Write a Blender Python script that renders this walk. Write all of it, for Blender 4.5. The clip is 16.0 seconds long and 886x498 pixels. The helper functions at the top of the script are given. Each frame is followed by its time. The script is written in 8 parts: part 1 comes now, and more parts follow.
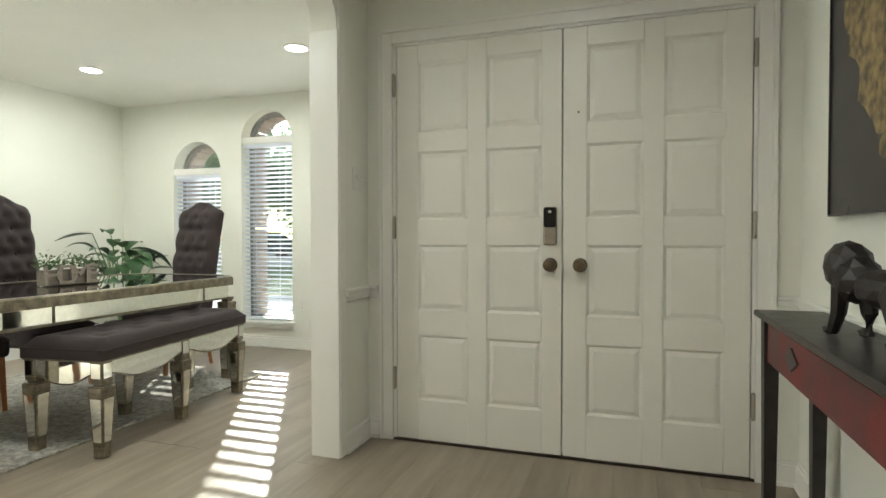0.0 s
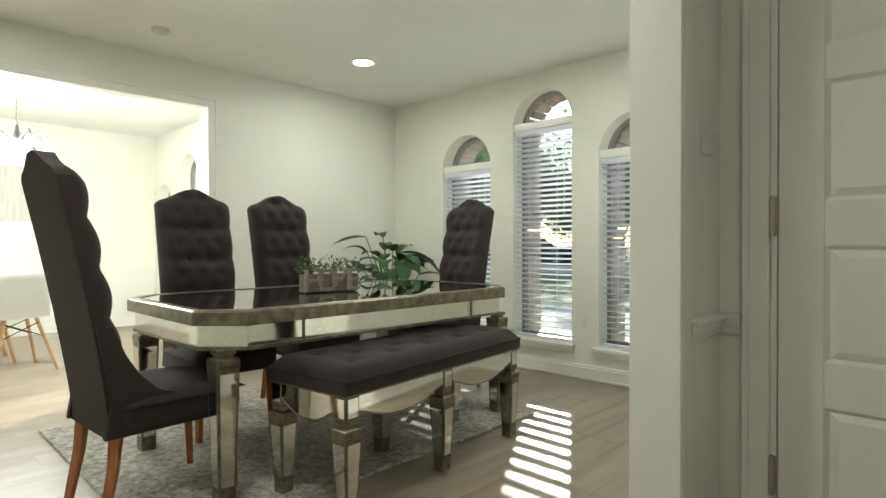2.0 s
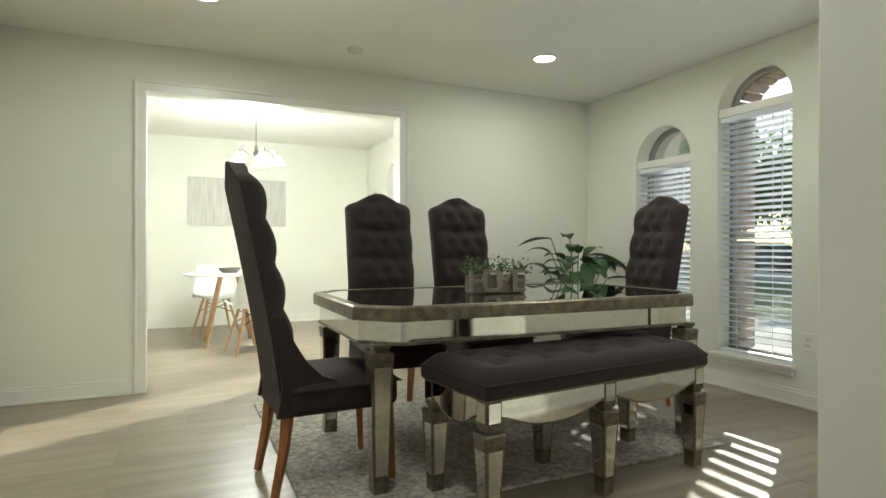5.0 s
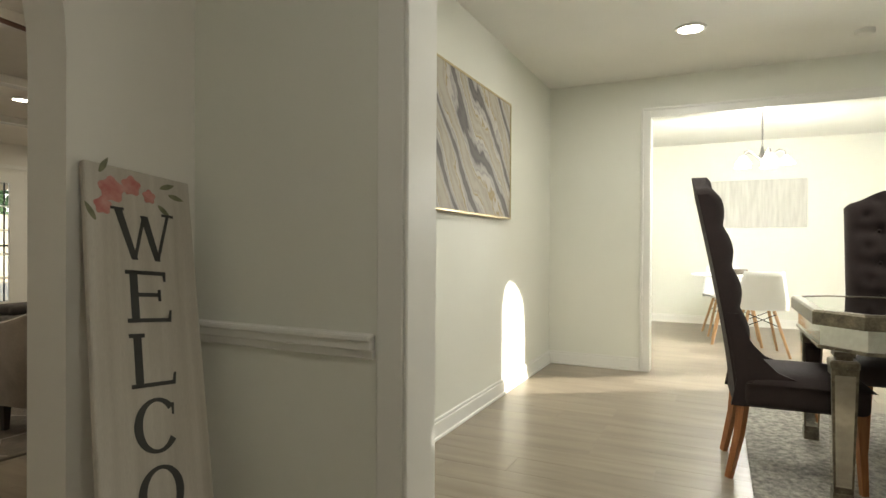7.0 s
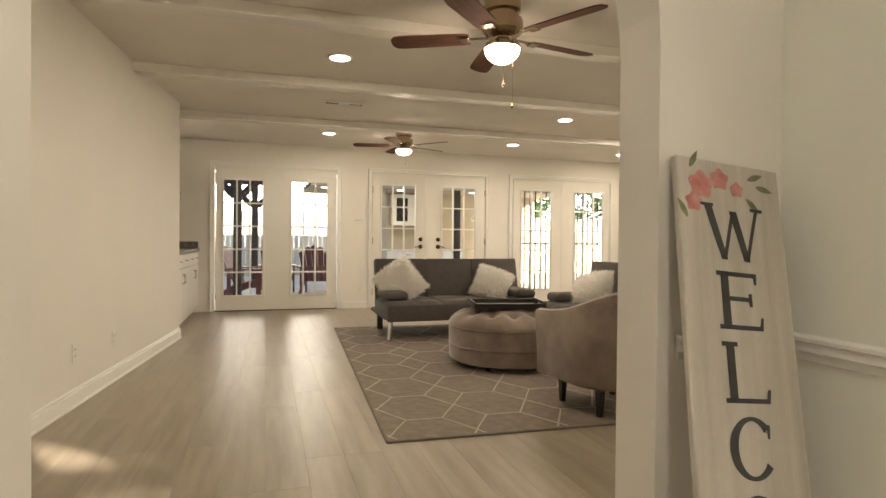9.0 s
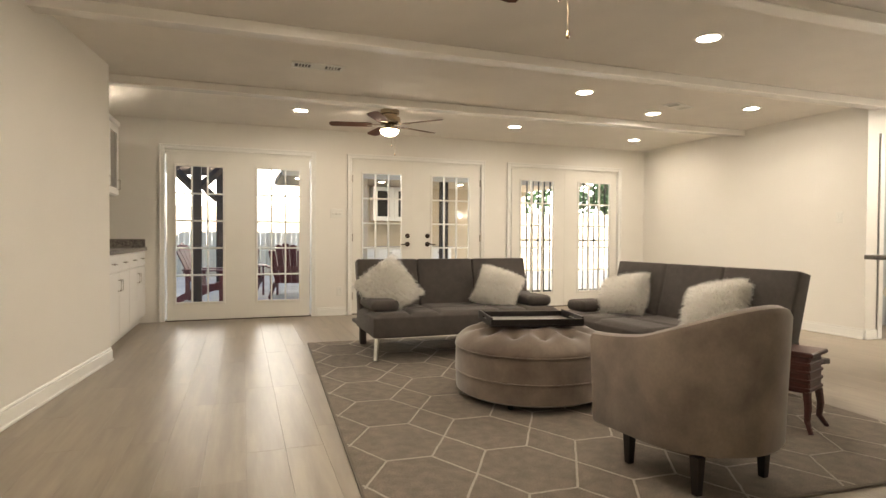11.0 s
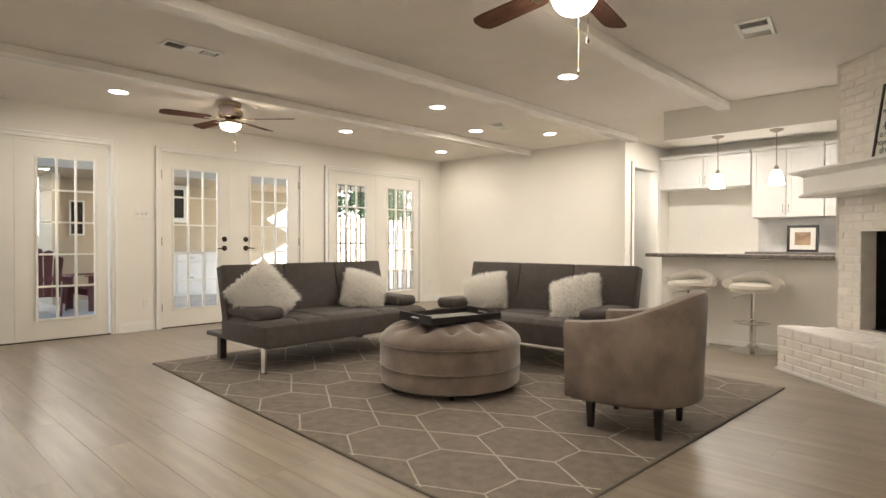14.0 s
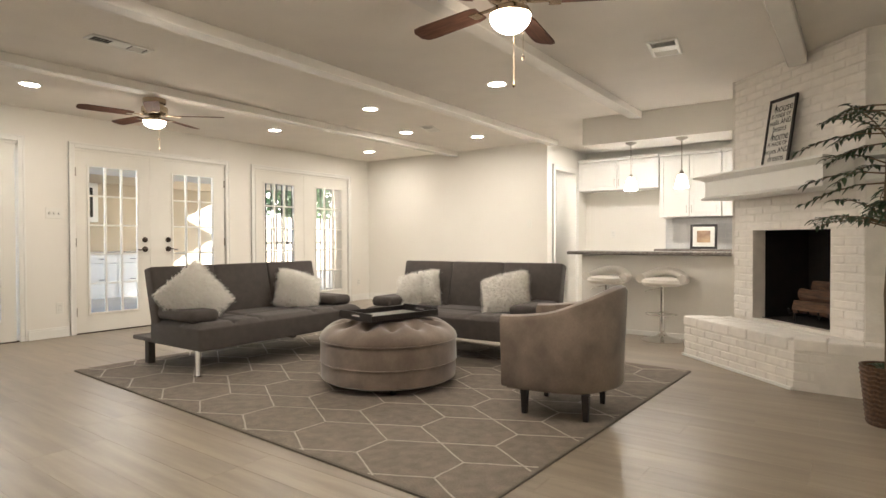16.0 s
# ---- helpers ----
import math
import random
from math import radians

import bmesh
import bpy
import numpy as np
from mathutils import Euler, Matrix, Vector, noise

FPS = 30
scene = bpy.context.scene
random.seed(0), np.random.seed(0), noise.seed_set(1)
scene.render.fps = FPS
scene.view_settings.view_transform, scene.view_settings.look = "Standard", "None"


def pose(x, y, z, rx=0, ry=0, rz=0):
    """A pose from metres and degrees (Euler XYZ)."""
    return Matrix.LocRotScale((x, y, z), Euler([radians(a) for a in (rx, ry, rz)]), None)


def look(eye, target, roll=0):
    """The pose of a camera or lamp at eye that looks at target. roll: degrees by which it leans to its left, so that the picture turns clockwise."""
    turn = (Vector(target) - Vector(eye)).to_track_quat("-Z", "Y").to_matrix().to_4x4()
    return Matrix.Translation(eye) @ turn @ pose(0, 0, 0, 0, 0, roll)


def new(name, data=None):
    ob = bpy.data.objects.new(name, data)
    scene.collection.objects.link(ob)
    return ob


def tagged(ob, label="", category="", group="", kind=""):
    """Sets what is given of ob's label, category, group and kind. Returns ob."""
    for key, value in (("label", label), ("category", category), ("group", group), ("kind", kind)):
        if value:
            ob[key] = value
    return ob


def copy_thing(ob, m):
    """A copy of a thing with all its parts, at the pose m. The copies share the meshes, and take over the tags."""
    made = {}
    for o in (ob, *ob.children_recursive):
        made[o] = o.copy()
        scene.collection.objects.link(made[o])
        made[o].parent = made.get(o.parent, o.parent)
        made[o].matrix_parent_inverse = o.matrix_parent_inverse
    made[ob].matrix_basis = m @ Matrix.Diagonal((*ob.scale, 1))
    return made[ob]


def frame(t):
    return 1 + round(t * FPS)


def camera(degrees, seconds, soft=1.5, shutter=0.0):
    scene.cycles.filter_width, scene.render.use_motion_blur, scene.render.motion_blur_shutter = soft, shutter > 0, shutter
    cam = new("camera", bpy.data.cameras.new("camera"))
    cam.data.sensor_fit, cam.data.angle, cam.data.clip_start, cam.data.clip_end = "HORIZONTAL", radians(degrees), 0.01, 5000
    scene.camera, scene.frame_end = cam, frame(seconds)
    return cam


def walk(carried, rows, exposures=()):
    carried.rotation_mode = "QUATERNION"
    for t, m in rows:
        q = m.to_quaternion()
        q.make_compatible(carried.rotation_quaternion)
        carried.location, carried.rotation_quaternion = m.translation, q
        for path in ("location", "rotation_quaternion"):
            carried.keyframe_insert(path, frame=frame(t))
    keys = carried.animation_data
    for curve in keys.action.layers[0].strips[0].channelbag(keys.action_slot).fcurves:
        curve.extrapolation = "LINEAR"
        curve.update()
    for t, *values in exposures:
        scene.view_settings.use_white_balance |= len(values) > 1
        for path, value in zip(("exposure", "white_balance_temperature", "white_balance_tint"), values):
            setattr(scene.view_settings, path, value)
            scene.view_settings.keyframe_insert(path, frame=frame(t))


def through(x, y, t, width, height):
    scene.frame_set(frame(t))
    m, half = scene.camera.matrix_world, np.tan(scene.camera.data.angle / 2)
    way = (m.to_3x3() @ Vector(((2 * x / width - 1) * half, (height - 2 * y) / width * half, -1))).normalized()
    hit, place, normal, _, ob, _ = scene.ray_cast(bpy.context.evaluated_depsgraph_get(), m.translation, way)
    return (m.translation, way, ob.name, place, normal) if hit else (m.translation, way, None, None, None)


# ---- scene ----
cam = camera(75.8, 16.0)
PATH = [
    (0, (0.52, -0.048, 1.074), (-0.105, 1.852, 1.029), -0.1),
    (0.5, (0.38, 0.221, 1.063), (-0.499, 2.017, 1.024), -0.1),
    (1, (0.181, 0.439, 1.053), (-0.906, 2.118, 1.02), -0.0),
    (1.5, (0.004, 0.612, 1.042), (-1.226, 2.189, 1.017), 0.0),
    (2, (-0.173, 0.766, 1.037), (-1.564, 2.203, 1.019), -0.1),
    (2.5, (-0.385, 0.855, 1.025), (-1.864, 2.201, 1.024), -0.3),
    (3, (-0.549, 0.909, 1.03), (-2.084, 2.192, 1.023), -0.3),
    (5.5, (0.036, 1.063, 1.017), (-1.878, 1.642, 1.017), 0.2),
    (6, (0.172, 1.135, 1.03), (-1.818, 1.331, 1.031), 0.3),
    (6.5, (0.287, 1.288, 1.034), (-1.682, 0.939, 1.029), 0.5),
    (7, (0.396, 1.32, 1.035), (-1.405, 0.449, 1.025), 0.3),
    (7.5, (0.507, 1.399, 1.032), (-0.979, 0.06, 1.022), 0.5),
    (8, (0.561, 1.408, 1.03), (-0.568, -0.243, 1.017), 0.5),
    (8.5, (0.516, 1.248, 1.034), (-0.283, -0.585, 1.015), 0.6),
    (9, (0.448, 1.053, 1.033), (-0.142, -0.858, 1.006), 0.5),
    (11.3, (0.284, -0.249, 1.027), (-0.419, -2.121, 0.986), 0.2),
    (11.5, (0.309, -0.368, 1.005), (-0.471, -2.21, 0.972), 0.1),
    (12, (0.423, -0.619, 1.01), (-0.552, -2.366, 0.98), 0.1),
    (12.5, (0.706, -0.689, 1.025), (-0.449, -2.322, 0.992), 0.3),
    (13, (0.985, -0.695, 1.009), (-0.276, -2.247, 0.987), 0.3),
    (13.5, (1.263, -0.659, 1.012), (-0.093, -2.13, 0.993), 0.2),
    (14, (1.457, -0.64, 1.027), (0.01, -2.02, 1.003), 0.1),
    (14.5, (1.591, -0.602, 1.036), (0.073, -1.903, 1.012), -0.0),
    (15, (1.661, -0.592, 1.037), (0.094, -1.835, 1.011), -0.1),
    (15.5, (1.659, -0.609, 1.037), (0.057, -1.807, 1.01), -0.2),
    (16, (1.649, -0.626, 1.039), (0.027, -1.796, 1.009), -0.2),
]
EXPO = [(0, 1.77, 6250, 2), (3, 1.04, 6400, 2), (5.5, 0.95, 6400, -2), (6.5, 1.13, 6550, 2), (7.5, 1.26, 6850, 7), (8, 1.46, 7100, 9), (8.5, 1.9, 7450, 11), (9, 2.25, 7350, 12), (11.5, 2.35, 6800, 12), (12.5, 2.4, 6550, 11), (14, 2.4, 6450, 12), (16, 2.5, 6350, 12)]
walk(cam, [(t, look(eye, target, roll)) for t, eye, target, roll in PATH], EXPO)

# ---- light ----
SUN_DIR = Vector((0.514, -0.857, -0.268)).normalized()
world = bpy.data.worlds.new("world")
scene.world = world
world.use_nodes = True
wn = world.node_tree.nodes
sky = wn.new("ShaderNodeTexSky")
sky.sky_type = "NISHITA"
sky.sun_disc = False
sky.dust_density = 0.3
sky.ozone_density = 2.5
sky.sun_elevation = radians(15.0)
sky.sun_rotation = math.atan2(-SUN_DIR.x, -SUN_DIR.y)
world.node_tree.links.new(sky.outputs[0], wn["Background"].inputs[0])
wn["Background"].inputs[1].default_value = 0.10
sun = new("sun", bpy.data.lights.new("sun", "SUN"))
sun.data.energy = 5.0
sun.data.angle = radians(0.5)
sun.data.color = (1.0, 0.93, 0.82)
sun.matrix_world = look((0, 0, 8), Vector((0, 0, 8)) + SUN_DIR)


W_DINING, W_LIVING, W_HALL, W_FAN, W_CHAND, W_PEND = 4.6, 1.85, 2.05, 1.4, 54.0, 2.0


# ---- materials ----
def node_mat(name, color, rough=0.5, metal=0.0, var=0.06, scale=6.0, fine=0.0, fine_scale=120.0,
             bump=0.0, bump_scale=150.0, stretch=(1, 1, 1), second=None, rnd=0.0, coat=0.0, sheen=0.0, spec=0.5, island=False):
    """A principled material with broad and fine colour variation, fine relief and per-object variation."""
    m = bpy.data.materials.new(name)
    m.use_nodes = True
    nt = m.node_tree
    n, l = nt.nodes, nt.links
    b = n["Principled BSDF"]
    b.inputs["Roughness"].default_value = rough
    b.inputs["Metallic"].default_value = metal
    b.inputs["Coat Weight"].default_value = coat
    b.inputs["Sheen Weight"].default_value = sheen
    b.inputs["Specular IOR Level"].default_value = spec
    tc = n.new("ShaderNodeTexCoord")
    mp = n.new("ShaderNodeMapping")
    mp.inputs["Scale"].default_value = stretch
    l.new(tc.outputs["Object"], mp.inputs["Vector"])
    vec = mp.outputs[0]
    if rnd > 0:
        ri = n.new("ShaderNodeNewGeometry").outputs["Random Per Island"] if island else n.new("ShaderNodeObjectInfo").outputs["Random"]
        add = n.new("ShaderNodeVectorMath")
        add.operation = "ADD"
        mul = n.new("ShaderNodeMath")
        mul.operation = "MULTIPLY"
        mul.inputs[1].default_value = 37.0
        l.new(ri, mul.inputs[0])
        l.new(vec, add.inputs[0])
        l.new(mul.outputs[0], add.inputs[1])
        vec = add.outputs[0]
    n1 = n.new("ShaderNodeTexNoise")
    n1.inputs["Scale"].default_value = scale
    n1.inputs["Detail"].default_value = 5
    l.new(vec, n1.inputs["Vector"])
    ramp = n.new("ShaderNodeValToRGB")
    c = Vector(color)
    d = Vector(second) if second else c * (1 - var)
    e = c if second else c * (1 + var)
    ramp.color_ramp.elements[0].position, ramp.color_ramp.elements[1].position = 0.32, 0.68
    ramp.color_ramp.elements[0].color = (*d, 1)
    ramp.color_ramp.elements[1].color = (*e, 1)
    l.new(n1.outputs[0], ramp.inputs[0])
    out = ramp.outputs[0]
    if fine > 0:
        n2 = n.new("ShaderNodeTexNoise")
        n2.inputs["Scale"].default_value = fine_scale
        n2.inputs["Detail"].default_value = 3
        l.new(vec, n2.inputs["Vector"])
        r2 = n.new("ShaderNodeMapRange")
        r2.inputs["From Min"].default_value, r2.inputs["From Max"].default_value = 0.3, 0.7
        r2.inputs["To Min"].default_value, r2.inputs["To Max"].default_value = 1 - fine, 1 + fine
        l.new(n2.outputs[0], r2.inputs[0])
        mx = n.new("ShaderNodeVectorMath")
        mx.operation = "SCALE"
        l.new(out, mx.inputs[0])
        l.new(r2.outputs[0], mx.inputs["Scale"])
        out = mx.outputs[0]
    if rnd > 0:
        r3 = n.new("ShaderNodeMapRange")
        r3.inputs["To Min"].default_value, r3.inputs["To Max"].default_value = 1 - rnd, 1 + rnd
        l.new(ri, r3.inputs[0])
        mx = n.new("ShaderNodeVectorMath")
        mx.operation = "SCALE"
        l.new(out, mx.inputs[0])
        l.new(r3.outputs[0], mx.inputs["Scale"])
        out = mx.outputs[0]
    l.new(out, b.inputs["Base Color"])
    rr = n.new("ShaderNodeMapRange")
    rr.inputs["To Min"].default_value, rr.inputs["To Max"].default_value = max(0, rough - 0.08), min(1, rough + 0.08)
    if rough > 0.04:
        l.new(n1.outputs[0], rr.inputs[0])
        l.new(rr.outputs[0], b.inputs["Roughness"])
    if bump > 0:
        n3 = n.new("ShaderNodeTexNoise")
        n3.inputs["Scale"].default_value = bump_scale
        n3.inputs["Detail"].default_value = 4
        l.new(vec, n3.inputs["Vector"])
        bp = n.new("ShaderNodeBump")
        bp.inputs["Strength"].default_value = bump
        bp.inputs["Distance"].default_value = 0.004
        l.new(n3.outputs[0], bp.inputs["Height"])
        l.new(bp.outputs[0], b.inputs["Normal"])
    return m


def glow_mat(name, color, strength):
    m = bpy.data.materials.new(name)
    m.use_nodes = True
    b = m.node_tree.nodes["Principled BSDF"]
    b.inputs["Base Color"].default_value = (0.8, 0.8, 0.8, 1)
    b.inputs["Emission Color"].default_value = (*color, 1)
    b.inputs["Emission Strength"].default_value = strength
    return m


def glass_mat(name, tint=(1, 1, 1), rough=0.0, ior=1.45):
    m = bpy.data.materials.new(name)
    m.use_nodes = True
    nt = m.node_tree
    n, l = nt.nodes, nt.links
    n.remove(n["Principled BSDF"])
    fr = n.new("ShaderNodeFresnel")
    fr.inputs[0].default_value = ior
    tr = n.new("ShaderNodeBsdfTransparent")
    tr.inputs[0].default_value = (*tint, 1)
    gl = n.new("ShaderNodeBsdfGlossy")
    gl.inputs["Roughness"].default_value = rough
    mix = n.new("ShaderNodeMixShader")
    l.new(fr.outputs[0], mix.inputs[0])
    l.new(tr.outputs[0], mix.inputs[1])
    l.new(gl.outputs[0], mix.inputs[2])
    l.new(mix.outputs[0], n["Material Output"].inputs[0])
    return m


def soft_mat(name, color, dark, through, scale=8.0):
    """Thin matter that lets part of the light through: leaves and fur."""
    m = node_mat(name, color, 0.7, second=dark, scale=scale)
    n, l = m.node_tree.nodes, m.node_tree.links
    b = n["Principled BSDF"]
    tr = n.new("ShaderNodeBsdfTranslucent")
    l.new(b.inputs["Base Color"].links[0].from_socket, tr.inputs[0])
    mix = n.new("ShaderNodeMixShader")
    mix.inputs[0].default_value = through
    l.new(b.outputs[0], mix.inputs[1])
    l.new(tr.outputs[0], mix.inputs[2])
    l.new(mix.outputs[0], n["Material Output"].inputs[0])
    return m


M_WALL = node_mat("wall_paint", (0.79, 0.79, 0.72), 0.62, var=0.015, scale=1.5, bump=0.10, bump_scale=90)
M_WALL2 = node_mat("wall_paint_living", (0.80, 0.775, 0.72), 0.62, var=0.015, scale=1.5, bump=0.10, bump_scale=90)
M_CEIL = node_mat("ceiling_paint", (0.78, 0.77, 0.72), 0.75, var=0.02, scale=2, bump=0.25, bump_scale=70)
M_CEIL2 = node_mat("ceiling_texture", (0.74, 0.70, 0.64), 0.75, var=0.03, scale=3, bump=0.55, bump_scale=55)
M_TRIM = node_mat("white_gloss_trim", (0.82, 0.81, 0.77), 0.32, var=0.02, scale=3, bump=0.03, bump_scale=40)
M_BEAM = node_mat("white_beam_paint", (0.82, 0.79, 0.74), 0.22, var=0.02, scale=3, bump=0.04, bump_scale=30)
M_DOOR = node_mat("white_door_paint", (0.80, 0.78, 0.72), 0.34, var=0.02, scale=3, bump=0.05, bump_scale=30)
M_PLANK = node_mat("vinyl_plank", (0.338, 0.286, 0.222), 0.36, var=0.1, scale=3.2, stretch=(5, 0.45, 1), second=(0.240, 0.200, 0.152),
                   fine=0.03, fine_scale=16, rnd=0.05, spec=0.42)
M_PLANK_REST = node_mat("vinyl_plank_joined", (0.338, 0.286, 0.222), 0.36, var=0.1, scale=3.2, stretch=(5, 0.45, 1), second=(0.240, 0.200, 0.152),
                   fine=0.03, fine_scale=16, rnd=0.05, spec=0.42, island=True)
M_BLACK = node_mat("black_metal", (0.02, 0.018, 0.016), 0.4, metal=0.6, var=0.2)
M_BRONZE = node_mat("dark_bronze", (0.05, 0.035, 0.025), 0.4, metal=0.8, var=0.2, scale=20)
M_CHROME = node_mat("chrome", (0.75, 0.74, 0.72), 0.08, metal=1.0, var=0.02)
M_NICKEL = node_mat("brushed_nickel", (0.42, 0.38, 0.33), 0.3, metal=1.0, var=0.08, scale=20)
M_GLASS = glass_mat("window_glass", (0.97, 0.98, 0.98))
M_DOWN = glow_mat("downlight_glow", (1.0, 0.93, 0.82), 15)
M_BOWL = glow_mat("fan_bowl_glow", (1.0, 0.87, 0.68), 7)
M_SHADEGLOW = glow_mat("pendant_glow", (1.0, 0.93, 0.84), 4.5)
M_PLASTIC = node_mat("white_plastic", (0.78, 0.77, 0.72), 0.4, var=0.01)


# ---- mesh helpers ----
def part(name, bm, material, parent=None, label="", smooth=False, m=None):
    """Links a bmesh as one mesh object, under a thing where one is given."""
    bmesh.ops.recalc_face_normals(bm, faces=bm.faces)
    me = bpy.data.meshes.new(name)
    bm.to_mesh(me)
    bm.free()
    for q in (material if isinstance(material, (list, tuple)) else [material]):
        me.materials.append(q)
    if smooth:
        for p in me.polygons:
            p.use_smooth = True
        me.set_sharp_from_angle(angle=radians(40))
    ob = new(name, me)
    if parent:
        ob.parent = parent
    if m is not None:
        ob.matrix_basis = m
    if label:
        tagged(ob, label)
    return ob


def thing(name, m, label, category, group="", kind=""):
    ob = new(name)
    ob.empty_display_size = 0.1
    ob.matrix_basis = m
    return tagged(ob, label, category, group, kind)


def box(bm, x0, x1, y0, y1, z0, z1, bevel=0.0, seg=1, m=None):
    r = bmesh.ops.create_cube(bm, size=1.0)
    vs = r["verts"]
    bmesh.ops.scale(bm, vec=(abs(x1 - x0), abs(y1 - y0), abs(z1 - z0)), verts=vs)
    bmesh.ops.translate(bm, vec=((x0 + x1) / 2, (y0 + y1) / 2, (z0 + z1) / 2), verts=vs)
    if bevel > 0:
        es = list({e for v in vs for e in v.link_edges})
        r2 = bmesh.ops.bevel(bm, geom=es, offset=bevel, segments=seg, profile=0.5, affect="EDGES")
        vs = list({v for f in r2["faces"] for v in f.verts} | {v for v in vs if v.is_valid})
    if m is not None:
        bmesh.ops.transform(bm, matrix=m, verts=vs)
    return vs


def boxes(*args, bevel=0.0, seg=1):
    bm = bmesh.new()
    for a in args:
        box(bm, *a, bevel=bevel, seg=seg)
    return bm


def lathe(bm, profile, n=24, m=None, cap=True):
    """Turns (radius, height) pairs round z."""
    rings = []
    vs = []
    for r, z in profile:
        ring = [bm.verts.new((r * math.cos(2 * math.pi * i / n), r * math.sin(2 * math.pi * i / n), z)) for i in range(n)]
        rings.append(ring)
        vs += ring
    for a, b in zip(rings, rings[1:]):
        for i in range(n):
            bm.faces.new((a[i], a[(i + 1) % n], b[(i + 1) % n], b[i]))
    if cap:
        bm.faces.new(rings[0])
        bm.faces.new(rings[-1])
    if m is not None:
        bmesh.ops.transform(bm, matrix=m, verts=vs)
    return vs


def tube(bm, pts, r, n=8, r2=None):
    """A round bar along points, tapering from r to r2."""
    pts = [Vector(p) for p in pts]
    r2 = r if r2 is None else r2
    rings = []
    for i, p in enumerate(pts):
        d = (pts[min(i + 1, len(pts) - 1)] - pts[max(i - 1, 0)]).normalized()
        q = d.to_track_quat("Z", "Y")
        rr = r + (r2 - r) * i / max(1, len(pts) - 1)
        rings.append([bm.verts.new(p + q @ Vector((rr * math.cos(2 * math.pi * k / n), rr * math.sin(2 * math.pi * k / n), 0))) for k in range(n)])
    for a, b in zip(rings, rings[1:]):
        for k in range(n):
            bm.faces.new((a[k], a[(k + 1) % n], b[(k + 1) % n], b[k]))
    bm.faces.new(rings[0])
    bm.faces.new(rings[-1])


def prism(bm, pts, h, m=None):
    """A flat outline in x, y raised by h along z."""
    a = [bm.verts.new((x, y, 0)) for x, y in pts]
    b = [bm.verts.new((x, y, h)) for x, y in pts]
    bm.faces.new(a)
    bm.faces.new(b)
    k = len(pts)
    for i in range(k):
        bm.faces.new((a[i], a[(i + 1) % k], b[(i + 1) % k], b[i]))
    if m is not None:
        bmesh.ops.transform(bm, matrix=m, verts=a + b)


def wall(name, axis, at, thick, u0, u1, z0, z1, holes=(), material=None, label="", arcs=14):
    """A wall along u with holes (u0, u1, z0, spring, top); it lies from at to at + thick along its axis ('x' or 'y')."""
    cuts = {u0, u1}
    for h in holes:
        a, b = h[0], h[1]
        cuts |= {a, b}
        if h[4] > h[3]:
            r = min(h[5] if len(h) > 5 else (b - a) / 2, (b - a) / 2)
            for i in range(1, arcs):
                c = r * math.cos(math.pi / 2 * i / arcs)
                cuts |= {round(a + r - c, 5), round(b - r + c, 5)}
            cuts |= {round(a + r, 5), round(b - r, 5)}
    cuts = sorted(cuts)
    bm = bmesh.new()

    def top(h, u):
        if h[4] <= h[3]:
            return h[4]
        a, b = h[0], h[1]
        r = min(h[5] if len(h) > 5 else (b - a) / 2, (b - a) / 2)
        d = max(0, a + r - u, u - (b - r))
        return h[3] + (h[4] - h[3]) * math.sqrt(max(0, 1 - (d / r) ** 2))

    def quad(a, b, za, zb, ta, tb):
        vs = [bm.verts.new(v) for v in ((a, 0, za), (b, 0, zb), (b, 0, tb), (a, 0, ta))]
        if ta - za < 1e-5:
            bm.verts.remove(vs.pop(3))
        elif tb - zb < 1e-5:
            bm.verts.remove(vs.pop(2))
        bm.faces.new(vs)

    for a, b in zip(cuts, cuts[1:]):
        if b - a < 1e-4:
            continue
        mid = (a + b) / 2
        hs = sorted((h for h in holes if h[0] < mid < h[1]), key=lambda h: h[2])
        la = lb = z0
        for h in hs:
            if h[2] > z0 + 1e-4:
                quad(a, b, la, lb, h[2], h[2])
            la, lb = top(h, a), top(h, b)
        quad(a, b, la, lb, z1, z1)
    bmesh.ops.remove_doubles(bm, verts=bm.verts, dist=1e-4)
    r = bmesh.ops.extrude_face_region(bm, geom=bm.faces[:])
    bmesh.ops.translate(bm, vec=(0, thick, 0), verts=[v for v in r["geom"] if isinstance(v, bmesh.types.BMVert)])
    m = Matrix.Translation((0, at, 0)) if axis == "y" else Matrix(((0, 1, 0, at), (1, 0, 0, 0), (0, 0, 1, 0), (0, 0, 0, 1)))
    bmesh.ops.transform(bm, matrix=m, verts=bm.verts)
    return tagged(part(name, bm, material), label, "wall", kind="structure")


# ---- large structure ----
CEIL = 2.44
YD, YS, YL = 2.72, -0.09, -0.25           # entry wall, foyer's south face, living room's north face
XP0, XP1 = -0.947, -0.812                   # wall between dining room and foyer
XE = 1.21                                 # foyer's east face
YW, XO, YA = 4.655, -4.607, -0.04         # dining windows, dining opening, dining art wall
YF, XR, XL = -7.645, -5.806, 1.335        # garden doors, living room's west and east faces
XKB = -7.27                               # kitchen's back wall
YP = -4.17                                # pantry wall
XB = -8.1                                 # breakfast room's far wall
WINDOWS = ((-3.94, -3.357, 1.735, 2.03), (-3.11, -2.54, 2.015, 2.30), (-2.309, -1.751, 1.71, 1.99))
BWIN = ((-6.27, -5.50, 1.64, 2.03), (-7.25, -6.75, 1.85, 2.10), (-8.0, -7.52, 1.55, 1.80))
FRENCH = ((-0.56, 1.17), (-2.96, -1.09), (-5.31, -3.43))

